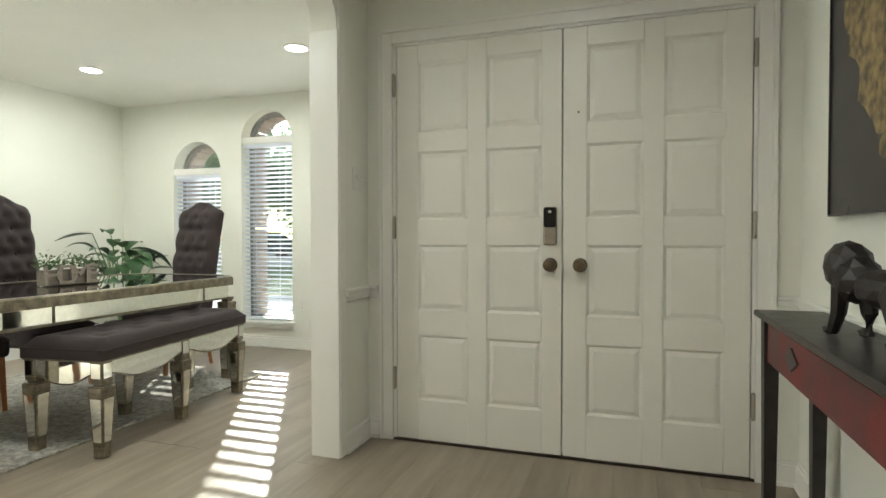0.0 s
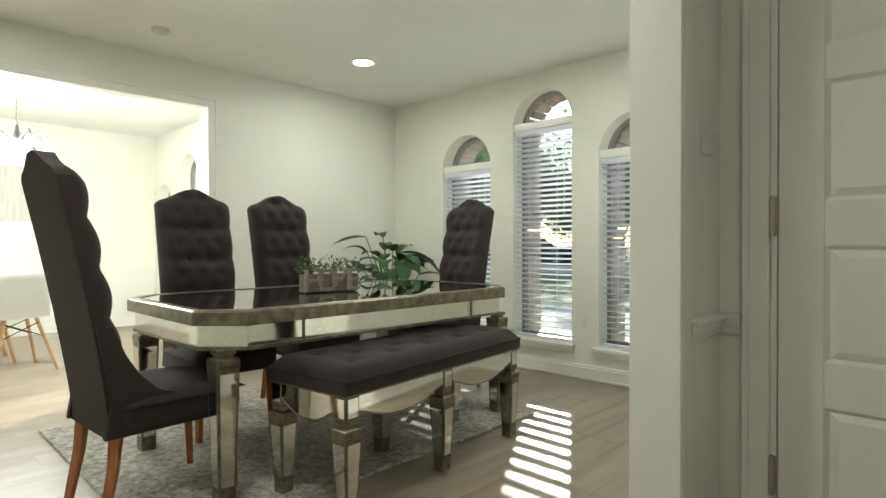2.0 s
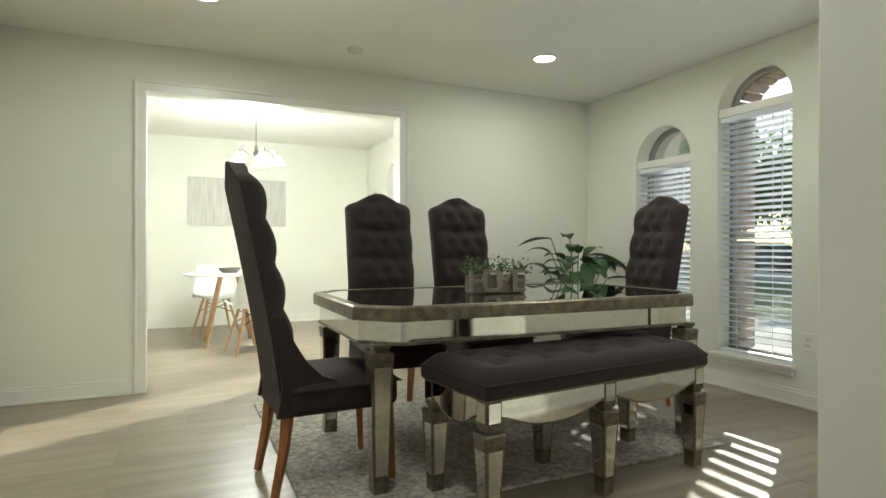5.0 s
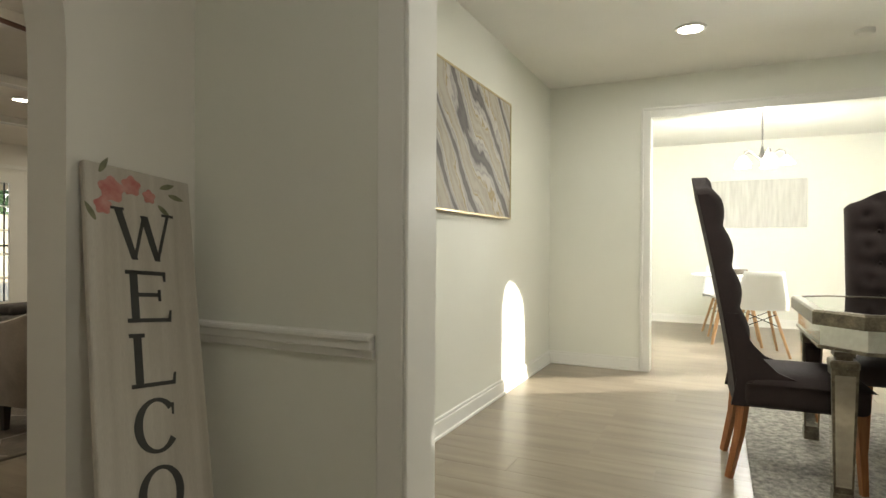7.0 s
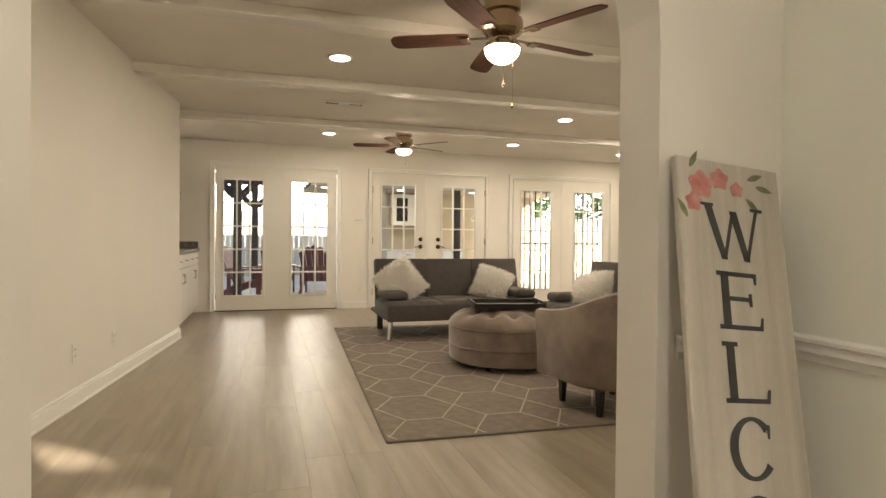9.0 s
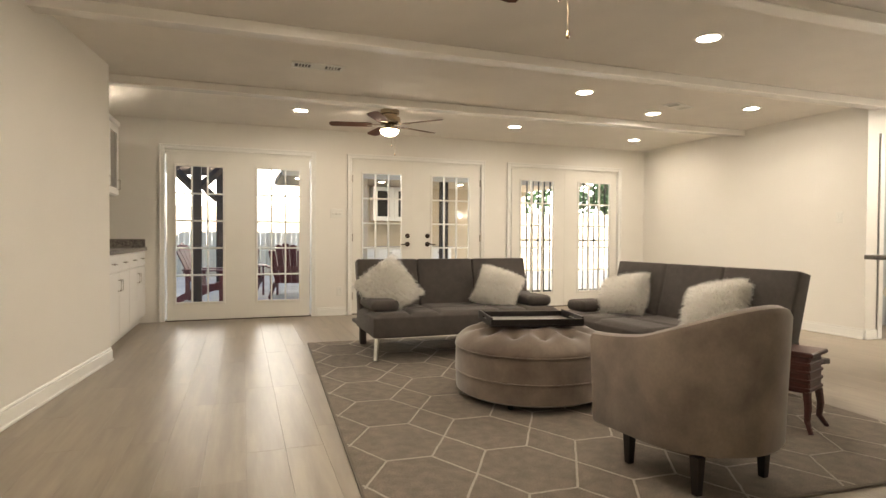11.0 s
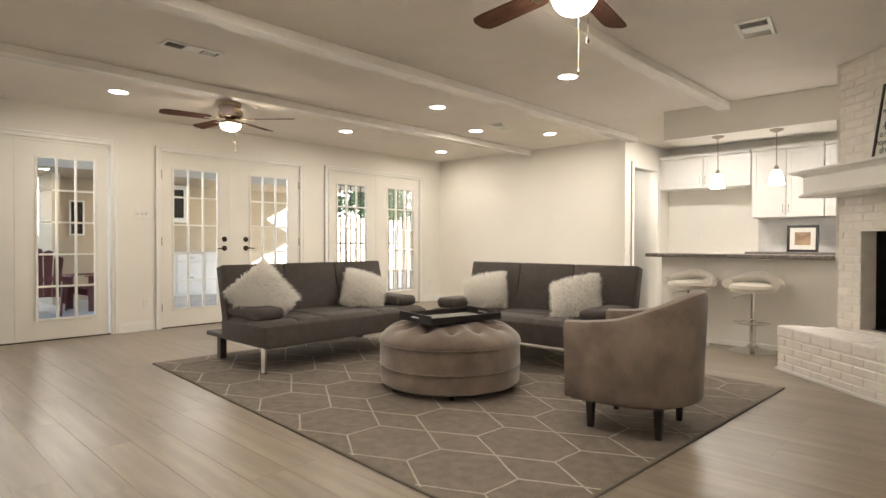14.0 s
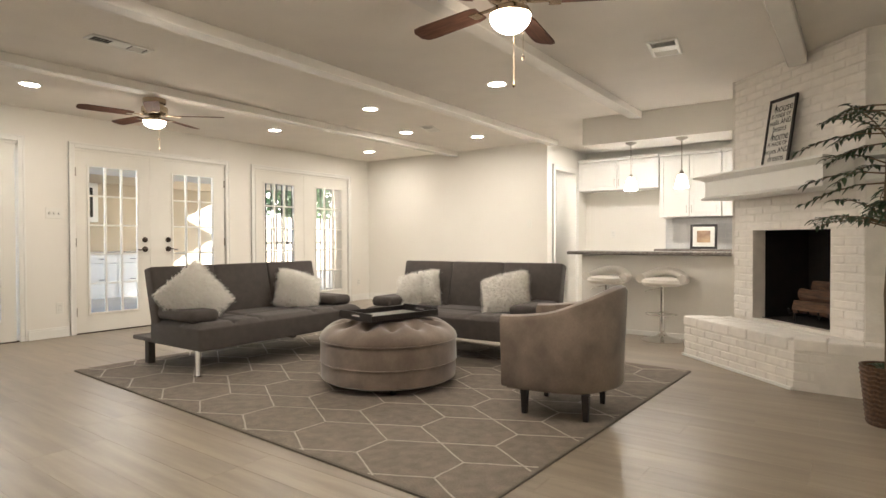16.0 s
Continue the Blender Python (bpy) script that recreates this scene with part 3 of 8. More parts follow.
garden_leaf("garden_door", 0.30, 1.15, (0.51, 1.05))
garden_leaf("garden_door", -0.54, 0.25, (-0.41, 0.11))
garden_leaf("garden_door", -1.93, -1.10, (-1.78, -1.24), active=-1.865, hinge=-1.10)
garden_leaf("garden_door", -2.95, -2.09, (-2.78, -2.22), active=-2.155, hinge=-2.95)
garden_leaf("garden_door", -4.35, -3.46, (-4.16, -3.61))
garden_leaf("garden_door", -5.29, -4.40, (-5.17, -4.60))
for a, b in ((0.25, 0.30), (-2.09, -1.93), (-4.40, -4.35)):
    trim("door_mullion", boxes((a, b, YF - 0.08, YF - 0.008, 0, 2.085)), "white painted post between garden doors", M_DOOR)
for a, b in FRENCH:
    trim("door_head", boxes((a, b, YF - 0.10, YF - 0.054, 2.03, 2.085), (a, b, YF - 0.054, YF - 0.010, 2.0565, 2.085)), "white painted head over the garden doors", M_DOOR)
    trim("door_sill", boxes((a, b, YF - 0.15, YF - 0.002, -0.004, 0.012)), "dark metal door sill", M_BRONZE)


# ---- fittings on walls and ceilings ----
def wall_plate(name, label, m, w, h, kind, n=1):
    """A cover plate lying in x, z, facing +y."""
    root = thing(name, m, label, "switch" if kind != "outlet" else "outlet")
    part("cover_plate", boxes((-w / 2, w / 2, 0, 0.006, -h / 2, h / 2), bevel=0.002), M_PLASTIC, root)
    for k in range(n):
        x = (k - (n - 1) / 2) * 0.046
        if kind == "switch":
            part("toggle", boxes((x - 0.005, x + 0.005, 0.005, 0.020, -0.004, 0.014), bevel=0.002), M_PLASTIC, root)
        elif kind == "dimmer":
            bm = bmesh.new()
            lathe(bm, [(0.016, 0), (0.014, 0.016), (0.012, 0.018)], 14, Matrix.Translation((x, 0.006, 0)) @ Matrix.Rotation(radians(-90), 4, "X"))
            part("dimmer_knob", bm, M_PLASTIC, root)
        else:
            for dz in (-0.02, 0.02):
                o = part("socket", boxes((x - 0.016, x + 0.016, 0.005, 0.008, dz - 0.013, dz + 0.013), bevel=0.003), M_PLASTIC, root)
                part("slot", boxes((x - 0.008, x - 0.005, 0.0075, 0.0085, dz - 0.005, dz + 0.006), (x + 0.005, x + 0.008, 0.0075, 0.0085, dz - 0.005, dz + 0.006)), M_BLACK, o)
    return root


wall_plate("light_switch", "white double toggle light switch plate", pose(XP1, 2.60, 1.37, 0, 0, -90), 0.118, 0.118, "switch", 2)
wall_plate("dimmer_switch", "white triple dimmer switch plate beside garden door", pose(-0.89, YF, 1.35), 0.165, 0.118, "dimmer", 3)
wall_plate("light_switch", "white single toggle light switch plate", pose(XR, -4.45, 1.28, 0, 0, -90), 0.072, 0.118, "switch", 1)
for m in (pose(-0.93, YF, 0.32), pose(-5.55, YF, 0.32), EAST_M @ pose(0, 2.49, 0.33, 0, 0, 90), EAST_M @ pose(0, 1.84, 0.31, 0, 0, 90), pose(-2.43, YW, 0.42, 0, 0, 180), pose(XB, 2.95, 0.33, 0, 0, -90), pose(XKB, -3.72, 1.13, 0, 0, -90), pose(XKB, -2.0, 1.13, 0, 0, -90)):
    wall_plate("wall_outlet", "white double wall outlet", m, 0.072, 0.118, "outlet", 1)

DOWN_DINING = ((-3.58, 1.15), (-3.67, 3.50), (-1.78, 3.56), (-1.74, 1.15))
DOWN_LIVING = ((-2.78, -3.22), (-2.81, -4.79), (-4.05, -5.32), (-4.85, -4.74), (-2.94, -6.54), (-0.32, -6.55), (-4.95, -6.80), (-0.08, -3.38))
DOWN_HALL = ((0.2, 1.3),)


def downlight(x, y, watts, color):
    root = thing("downlight", pose(x, y, CEIL), "round white recessed ceiling light, lit", "downlight", group="recessed ceiling lights")
    bm = bmesh.new()
    lathe(bm, [(0.072, -0.001), (0.078, -0.011), (0.094, -0.007), (0.098, 0.0)], 28, cap=False)
    part("trim_ring", bm, M_PLASTIC, root, smooth=True)
    bm = bmesh.new()
    lathe(bm, [(0.073, -0.0035), (0.073, -0.002)], 28)
    part("lens", bm, M_DOWN, root, "glowing diffuser")
    lamp = new("downlight_lamp", bpy.data.lights.new("downlight_lamp", "AREA"))
    lamp.data.shape, lamp.data.size, lamp.data.energy, lamp.data.color = "DISK", 0.14, watts, color
    lamp.data.spread = radians(178)
    lamp.parent = root
    lamp.matrix_basis = Matrix.Translation((0, 0, -0.016))


for x, y in DOWN_DINING:
    downlight(x, y, W_DINING, (1.0, 0.97, 0.92))
for x, y in DOWN_LIVING:
    downlight(x, y, W_LIVING, (1.0, 0.90, 0.76))
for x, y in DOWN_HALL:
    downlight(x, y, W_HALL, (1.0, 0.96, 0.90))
# unseen kitchen lights, added to brighten cabinets and back wall
downlight(-5.95, -3.35, W_LIVING * 2.2, (1.0, 0.93, 0.82))
downlight(-5.95, -1.45, W_LIVING * 2.2, (1.0, 0.93, 0.82))
# unseen hall and living room lights, added to brighten the fireplace side
downlight(2.5, -0.95, W_LIVING, (1.0, 0.91, 0.78))
downlight(0.0, -1.72, W_LIVING, (1.0, 0.90, 0.76))
# hidden lights added to lift the dim pantry and bar niche
downlight(-6.45, YP - 0.35, W_LIVING * 0.7, (1.0, 0.93, 0.82))
downlight(1.75, -6.3, W_LIVING * 0.6, (1.0, 0.93, 0.82))

bm = bmesh.new()
lathe(bm, [(0.055, 0.0), (0.055, -0.02), (0.048, -0.032), (0.02, -0.04), (0.012, -0.046)], 22, Matrix.Translation((-4.08, 2.16, CEIL)))
tagged(part("smoke_detector", bm, M_PLASTIC, smooth=True), "round white smoke detector on the ceiling", "smoke detector")


def ceiling_vent(m, w, d):
    root = thing("ceiling_vent", m, "white metal ceiling vent with dark louvres", "ceiling vent", group="ceiling vents")
    part("backing", boxes((-w / 2 + 0.02, w / 2 - 0.02, -d / 2 + 0.02, d / 2 - 0.02, -0.004, -0.001)), M_BLACK, root)
    part("frame", boxes((-w / 2, w / 2, -d / 2, -d / 2 + 0.025, -0.012, 0), (-w / 2, w / 2, d / 2 - 0.025, d / 2, -0.012, 0), (-w / 2, -w / 2 + 0.025, -d / 2 + 0.025, d / 2 - 0.025, -0.012, 0), (w / 2 - 0.025, w / 2, -d / 2 + 0.025, d / 2 - 0.025, -0.012, 0), bevel=0.003), M_PLASTIC, root)
    part("centre_plate", boxes((-w * 0.14, w * 0.14, -d / 2 + 0.025, d / 2 - 0.025, -0.010, -0.002)), M_PLASTIC, root)
    for s in (-1, 1):
        for k in range(4):
            x = s * (w * 0.2 + k * 0.024)
            part("louvre", boxes((-0.007, 0.007, -d / 2 + 0.026, d / 2 - 0.026, -0.0008, 0.0008)), M_PLASTIC, root, m=Matrix.Translation((x, 0, -0.009)) @ Matrix.Rotation(radians(40 * s), 4, "Y"))


ceiling_vent(pose(-0.30, -4.85, CEIL), 0.42, 0.15)
ceiling_vent(pose(-4.05, -4.93, CEIL, 0, 0, 20), 0.34, 0.17)
ceiling_vent(pose(-2.68, -1.75, CEIL, 0, 0, 8), 0.36, 0.21)


# ---- ceiling fans ----
M_BLADE = node_mat("fan_blade_wood", (0.13, 0.065, 0.045), 0.8, spec=0.1, var=0.3, scale=8, stretch=(1, 12, 12), second=(0.07, 0.035, 0.025))
M_BRASS = node_mat("fan_metal", (0.38, 0.30, 0.21), 0.22, metal=1.0, var=0.08)


def ceiling_fan(x, y, turn, lamp_watts, drop, squat=1.0):
    root = thing("ceiling_fan", pose(x, y, CEIL - drop * squat, 0, 0, turn) @ Matrix.Diagonal((1, 1, squat, 1)), "brass ceiling fan with dark wooden blades and lit bowl", "ceiling fan", group="ceiling fans")
    bm = bmesh.new()
    lathe(bm, [(0.09, drop), (0.105, drop - 0.006), (0.105, -0.012), (0.105, -0.05), (0.085, -0.06), (0.085, -0.085), (0.115, -0.095), (0.12, -0.11), (0.12, -0.165), (0.10, -0.185), (0.07, -0.195)], 32)
    part("motor_housing", bm, M_BRASS, root, smooth=True)
    bm = bmesh.new()
    lathe(bm, [(0.05, -0.190), (0.055, -0.20), (0.05, -0.21), (0.06, -0.22), (0.098, -0.235), (0.105, -0.25), (0.104, -0.262)], 28)
    part("light_kit", bm, M_BRASS, root, smooth=True)
    bm = bmesh.new()
    lathe(bm, [(0.100, -0.255)] + [(0.102 * math.cos(a), -0.262 - 0.085 * math.sin(a)) for a in [k * math.pi / 16 for k in range(0, 8)]] + [(0.008, -0.348)], 28)
    part("glass_bowl", bm, M_BOWL, root, "glowing white glass bowl", smooth=True)
    blade = arm = None
    for k in range(5):
        m = Matrix.Rotation(2 * math.pi * k / 5, 4, "Z")
        if blade is None:
            bm = bmesh.new()
            prism(bm, [(0.19, -0.048), (0.23, -0.058), (0.58, -0.066), (0.63, -0.060), (0.655, -0.03), (0.655, 0.03), (0.63, 0.060), (0.58, 0.066), (0.23, 0.058), (0.19, 0.048)], 0.007, Matrix.Translation((0, 0, -0.20)) @ Matrix.Rotation(radians(12), 4, "X"))
            blade = part("blade", bm, M_BLADE, root, m=m)
            bm = boxes((0.08, 0.20, -0.014, 0.014, -0.201, -0.193), (0.19, 0.25, -0.035, 0.035, -0.207, -0.201), bevel=0.003)
            arm = part("blade_bracket", bm, M_BRASS, root, m=m)
        else:
            for src in (blade, arm):
                ob = new(src.name.split(".")[0], src.data)
                ob.parent = root
                ob.matrix_basis = m
    for dx, ln in ((-0.07, 0.33), (0.08, 0.24)):
        bm = bmesh.new()
        tube(bm, [(dx, 0.04, -0.20), (dx, 0.04, -0.24 - ln)], 0.0011, 6)
        lathe(bm, [(0.002, 0.02), (0.008, 0.0), (0.007, -0.008), (0.002, -0.014)], 10, Matrix.Translation((dx, 0.04, -0.25 - ln)))
        part("pull_chain", bm, M_BRASS, root)
    lamp = new("fan_lamp", bpy.data.lights.new("fan_lamp", "POINT"))
    lamp.data.energy, lamp.data.color, lamp.data.shadow_soft_size = lamp_watts, (1.0, 0.86, 0.68), 0.09
    lamp.parent = root
    lamp.matrix_basis = Matrix.Translation((0, 0, -0.46))


ceiling_fan(-0.845, -2.01, 46, W_FAN, 0.03)
ceiling_fan(-1.245, -6.20, 60, W_FAN, 0.01, 0.82)
# ---- dining room furniture ----
M_UPH = node_mat("dark_plum_linen", (0.027, 0.0165, 0.0165), 0.85, var=0.15, scale=25, fine=0.25, fine_scale=260, bump=0.35, bump_scale=420, sheen=0.03)
M_OAK = node_mat("amber_leg_wood", (0.42, 0.17, 0.06), 0.4, var=0.2, scale=9, stretch=(9, 9, 1), second=(0.30, 0.11, 0.035))
M_GILT = node_mat("antique_silver_gilt", (0.25, 0.215, 0.155), 0.34, metal=0.7, var=0.25, scale=22, second=(0.11, 0.095, 0.07), fine=0.2, bump=0.25, bump_scale=80)
M_MIRROR = node_mat("antique_mirror", (0.74, 0.74, 0.69), 0.045, metal=1.0, second=(0.66, 0.65, 0.60), scale=40)
M_TOPMIR = node_mat("table_mirror", (0.62, 0.63, 0.59), 0.03, metal=1.0, var=0.02, scale=5)


def tuft(u, v, buttons, deep=0.035, reach=0.085):
    """How far padding sinks at (u, v) by the nearest button, with shallow folds between them."""
    d = min(math.hypot(u - a, v - b) for a, b in buttons)
    q = min(d / reach, 1.0)
    return deep * (1 - math.sin(q * math.pi / 2) ** 0.8)


def dining_chair():
    root = thing("dining_chair", pose(0, 0, 0), "tall dark plum button-tufted dining chair with amber wooden legs", "chair", group="chairs round the dining table")
    # seat, facing +y
    bm = bmesh.new()
    box(bm, -0.235, 0.235, -0.20, 0.265, 0.335, 0.455, 0.03, 3)
    nx = 14
    rows = []
    for j in range(nx + 1):
        v = j / nx
        row = []
        for i in range(nx + 1):
            u = i / nx
            crown = 0.05 * (max(0, 1 - (2 * u - 1) ** 4) * max(0, 1 - (2 * v - 1) ** 4)) ** 0.6
            row.append(bm.verts.new((-0.245 + 0.49 * u, -0.19 + 0.47 * v, 0.44 + crown)))
        rows.append(row)
    for a, b in zip(rows, rows[1:]):
        for i in range(nx):
            bm.faces.new((a[i], a[i + 1], b[i + 1], b[i]))
    part("seat", bm, M_UPH, root, smooth=True)
    # back: a leaning padded slab with a camel top
    buttons = []
    for r in range(9):
        z = 0.58 + r * 0.092
        for a in ((-0.11, 0.11, 0.0) if r % 2 else (-0.055, 0.055)):
            buttons.append((a, z))
    nu, nv = 26, 56

    def lean(z):
        return -0.225 - 0.185 * max(0, (z - 0.40)) ** 1.2

    def top(u):
        a = abs(u)
        return 1.302 + 0.034 * (1 + math.cos(math.pi * min(a / 0.190, 1))) - 0.032 * (max(0, a - 0.165) / 0.050) ** 2

    bm = bmesh.new()
    fr, bk = [], []
    for j in range(nv + 1):
        rf, rb = [], []
        for i in range(nu + 1):
            u = -0.215 + 0.43 * i / nu
            z = 0.33 + (top(u) - 0.33) * j / nv
            edge = min(1.0, (0.215 - abs(u)) / 0.05)
            cap = min(1.0, (top(u) - z) / 0.05)
            pad = 0.044 * (max(0, edge) ** 0.5) * (0.35 + 0.65 * max(0, cap) ** 0.5)
            pad -= tuft(u, z, buttons, 0.032, 0.060) * max(0, edge) ** 0.3 * (z > 0.48)
            pad += 0.022 * abs(math.sin((z - 0.58) / 0.184 * math.pi)) * (z > 0.48)
            taper = 1 - 0.06 * max(0, (0.62 - z) / 0.3)
            rf.append(bm.verts.new((u * taper, lean(z) + 0.022 + pad, z)))
            rb.append(bm.verts.new((u * taper, lean(z) - 0.012, z)))
        fr.append(rf)
        bk.append(rb)
    for g in (fr, bk):
        for a, b in zip(g, g[1:]):
            for i in range(nu):
                bm.faces.new((a[i], a[i + 1], b[i + 1], b[i]))
    for j in range(nv):
        for i in (0, nu):
            bm.faces.new((fr[j][i], fr[j + 1][i], bk[j + 1][i], bk[j][i]))
    for i in range(nu):
        for j in (0, nv):
            bm.faces.new((fr[j][i], fr[j][i + 1], bk[j][i + 1], bk[j][i]))
    back = part("backrest", bm, M_UPH, root, smooth=True)
    # side wings sweeping from back to seat
    for s in (-1, 1):
        bm = bmesh.new()
        pts = [(-0.25, 0.335), (0.13, 0.335), (0.12, 0.44), (0.02, 0.455), (-0.07, 0.49), (-0.13, 0.55), (-0.18, 0.63), (-0.225, 0.74), (-0.275, 0.74), (-0.23, 0.45)]
        prism(bm, pts, 0.03, Matrix(((0, 0, 1, s * 0.205 - 0.015), (1, 0, 0, 0), (0, 1, 0, 0), (0, 0, 0, 1))))
        part("side_wing", bm, M_UPH, root)
    bmesh_button = None
    for a, z in buttons:
        if z > 1.27:
            continue
        m = Matrix.Translation((a, lean(z) + 0.022 + 0.028, z))
        if bmesh_button is None:
            bm = bmesh.new()
            bmesh.ops.create_uvsphere(bm, u_segments=8, v_segments=5, radius=0.011)
            ob = part("button", bm, M_UPH, back, m=m)
            bmesh_button = ob.data
        else:
            ob = new("button", bmesh_button)
            ob.parent = back
            ob.matrix_basis = m
    for s in (-1, 1):
        for name, pts, r0, r1 in (("front_leg", [(s * 0.19, 0.225, 0.345), (s * 0.195, 0.235, 0.2), (s * 0.20, 0.245, 0.0)], 0.028, 0.017),
                                  ("rear_leg", [(s * 0.18, -0.20, 0.345), (s * 0.182, -0.215, 0.2), (s * 0.185, -0.255, 0.0)], 0.028, 0.018)):
            bm = bmesh.new()
            tube(bm, pts, r0, 4, r1)
            part(name, bm, M_OAK, root, "amber stained wooden leg")
    return root


chair = dining_chair()
chair.matrix_basis = pose(-2.66, 1.615, 0.004, 0, 0, 3)
copy_thing(chair, pose(-3.35, 2.20, 0.004, 0, 0, -92))
copy_thing(chair, pose(-3.42, 2.84, 0.004, 0, 0, -88))
copy_thing(chair, pose(-3.04, 3.65, 0.004, 0, 0, 178))


def mirror_leg(parent, x, y, z1, w0, w1, name="leg"):
    """A tapered square leg, gilt at its edges, with a mirror strip let into each face; w0 at the top, w1 at the foot."""
    bm = bmesh.new()
    h0, h1 = w0 / 2, w1 / 2
    neck = z1 - 0.055
    box(bm, -h0 * 0.8, h0 * 0.8, -h0 * 0.8, h0 * 0.8, z1 - 0.02, z1, 0.003)
    box(bm, -h0 * 0.62, h0 * 0.62, -h0 * 0.62, h0 * 0.62, z1 - 0.035, z1 - 0.018, 0.002)
    box(bm, -h0 * 1.08, h0 * 1.08, -h0 * 1.08, h0 * 1.08, neck - 0.012, z1 - 0.033, 0.006)
    a = [bm.verts.new((sx * h0, sy * h0, neck - 0.01)) for sx, sy in ((-1, -1), (1, -1), (1, 1), (-1, 1))]
    b = [bm.verts.new((sx * h1, sy * h1, 0.05)) for sx, sy in ((-1, -1), (1, -1), (1, 1), (-1, 1))]
    bm.faces.new(a)
    bm.faces.new(b)
    for k in range(4):
        bm.faces.new((a[k], a[(k + 1) % 4], b[(k + 1) % 4], b[k]))
    box(bm, -h1 * 1.06, h1 * 1.06, -h1 * 1.06, h1 * 1.06, 0.0, 0.052, 0.004)
    leg = part(name, bm, M_GILT, parent, m=Matrix.Translation((x, y, 0)))
    bm = bmesh.new()
    top, bot = neck - 0.035, 0.075
    t = (neck - 0.01 - top) / (neck - 0.06)
    wa, wb = h0 + (h1 - h0) * t, h1 + (h0 - h1) * 0.025 / (neck - 0.06)
    q = [bm.verts.new(v) for v in ((-wa * 0.78, -wa - 0.002, top), (wa * 0.78, -wa - 0.002, top), (wb * 0.78, -wb - 0.002, bot), (-wb * 0.78, -wb - 0.002, bot),
                                   (-wa * 0.78, -wa + 0.004, top), (wa * 0.78, -wa + 0.004, top), (wb * 0.78, -wb + 0.004, bot), (-wb * 0.78, -wb + 0.004, bot))]
    for f in ((0, 1, 2, 3), (4, 5, 6, 7), (0, 1, 5, 4), (1, 2, 6, 5), (2, 3, 7, 6), (3, 0, 4, 7)):
        bm.faces.new([q[k] for k in f])
    first = part("mirror_strip", bm, M_MIRROR, leg)
    for k in (1, 2, 3):
        ob = new("mirror_strip", first.data)
        ob.parent = leg
        ob.matrix_basis = Matrix.Rotation(k * math.pi / 2, 4, "Z")
    return leg


def chamfered(x0, x1, y0, y1, c):
    return [(x0 + c, y0), (x1 - c, y0), (x1, y0 + c), (x1, y1 - c), (x1 - c, y1), (x0 + c, y1), (x0, y1 - c), (x0, y0 + c)]


def dining_table(x0, x1, y0, y1):
    root = thing("dining_table", pose(0, 0, 0.008) @ Matrix.Diagonal((1, 1, 1.015, 1)), "mirrored dining table with worn silver-gilt edges and chamfered corners", "table")
    c = 0.15
    bm = bmesh.new()
    outer, inner = chamfered(x0, x1, y0, y1, c), chamfered(x0 + 0.045, x1 - 0.045, y0 + 0.045, y1 - 0.045, c - 0.02)
    rings = [[bm.verts.new((x, y, z)) for x, y in p] for p, z in ((outer, 0.700), (outer, 0.752), (chamfered(x0 + 0.008, x1 - 0.008, y0 + 0.008, y1 - 0.008, c - 0.004), 0.760), (inner, 0.760), (inner, 0.700))]
    for a, b in zip(rings, rings[1:] + rings[:1]):
        for k in range(8):
            bm.faces.new((a[k], a[(k + 1) % 8], b[(k + 1) % 8], b[k]))
    part("table_edge", bm, M_GILT, root, "worn silver-gilt wooden edge")
    bm = bmesh.new()
    prism(bm, chamfered(x0 + 0.044, x1 - 0.044, y0 + 0.044, y1 - 0.044, c - 0.02), 0.05, Matrix.Translation((0, 0, 0.707)))
    part("table_top", bm, M_TOPMIR, root, "mirrored glass top")
    bm = bmesh.new()
    ap = chamfered(x0 + 0.03, x1 - 0.03, y0 + 0.03, y1 - 0.03, c - 0.012)
    prism(bm, ap, 0.092, Matrix.Translation((0, 0, 0.610)))
    part("apron", bm, M_MIRROR, root, "mirrored apron panels")
    bm = bmesh.new()
    o2, i2 = chamfered(x0 + 0.022, x1 - 0.022, y0 + 0.022, y1 - 0.022, c - 0.008), chamfered(x0 + 0.05, x1 - 0.05, y0 + 0.05, y1 - 0.05, c - 0.02)
    rings = [[bm.verts.new((x, y, z)) for x, y in p] for p, z in ((o2, 0.602), (o2, 0.615), (i2, 0.615), (i2, 0.602))]
    for a, b in zip(rings, rings[1:] + rings[:1]):
        for k in range(8):
            bm.faces.new((a[k], a[(k + 1) % 8], b[(k + 1) % 8], b[k]))
    for y in (y0 + 0.42, y1 - 0.42):
        for x in (x0 + 0.028, x1 - 0.028):
            box(bm, x - 0.004, x + 0.004, y - 0.004, y + 0.004, 0.615, 0.700)
    part("apron_moulding", bm, M_GILT, root)
    for x in (x0 + 0.10, x1 - 0.10):
        for y in (y0 + 0.10, y1 - 0.10):
            mirror_leg(root, x, y, 0.605, 0.092, 0.066)


dining_table(-3.32, -2.26, 1.675, 3.60)


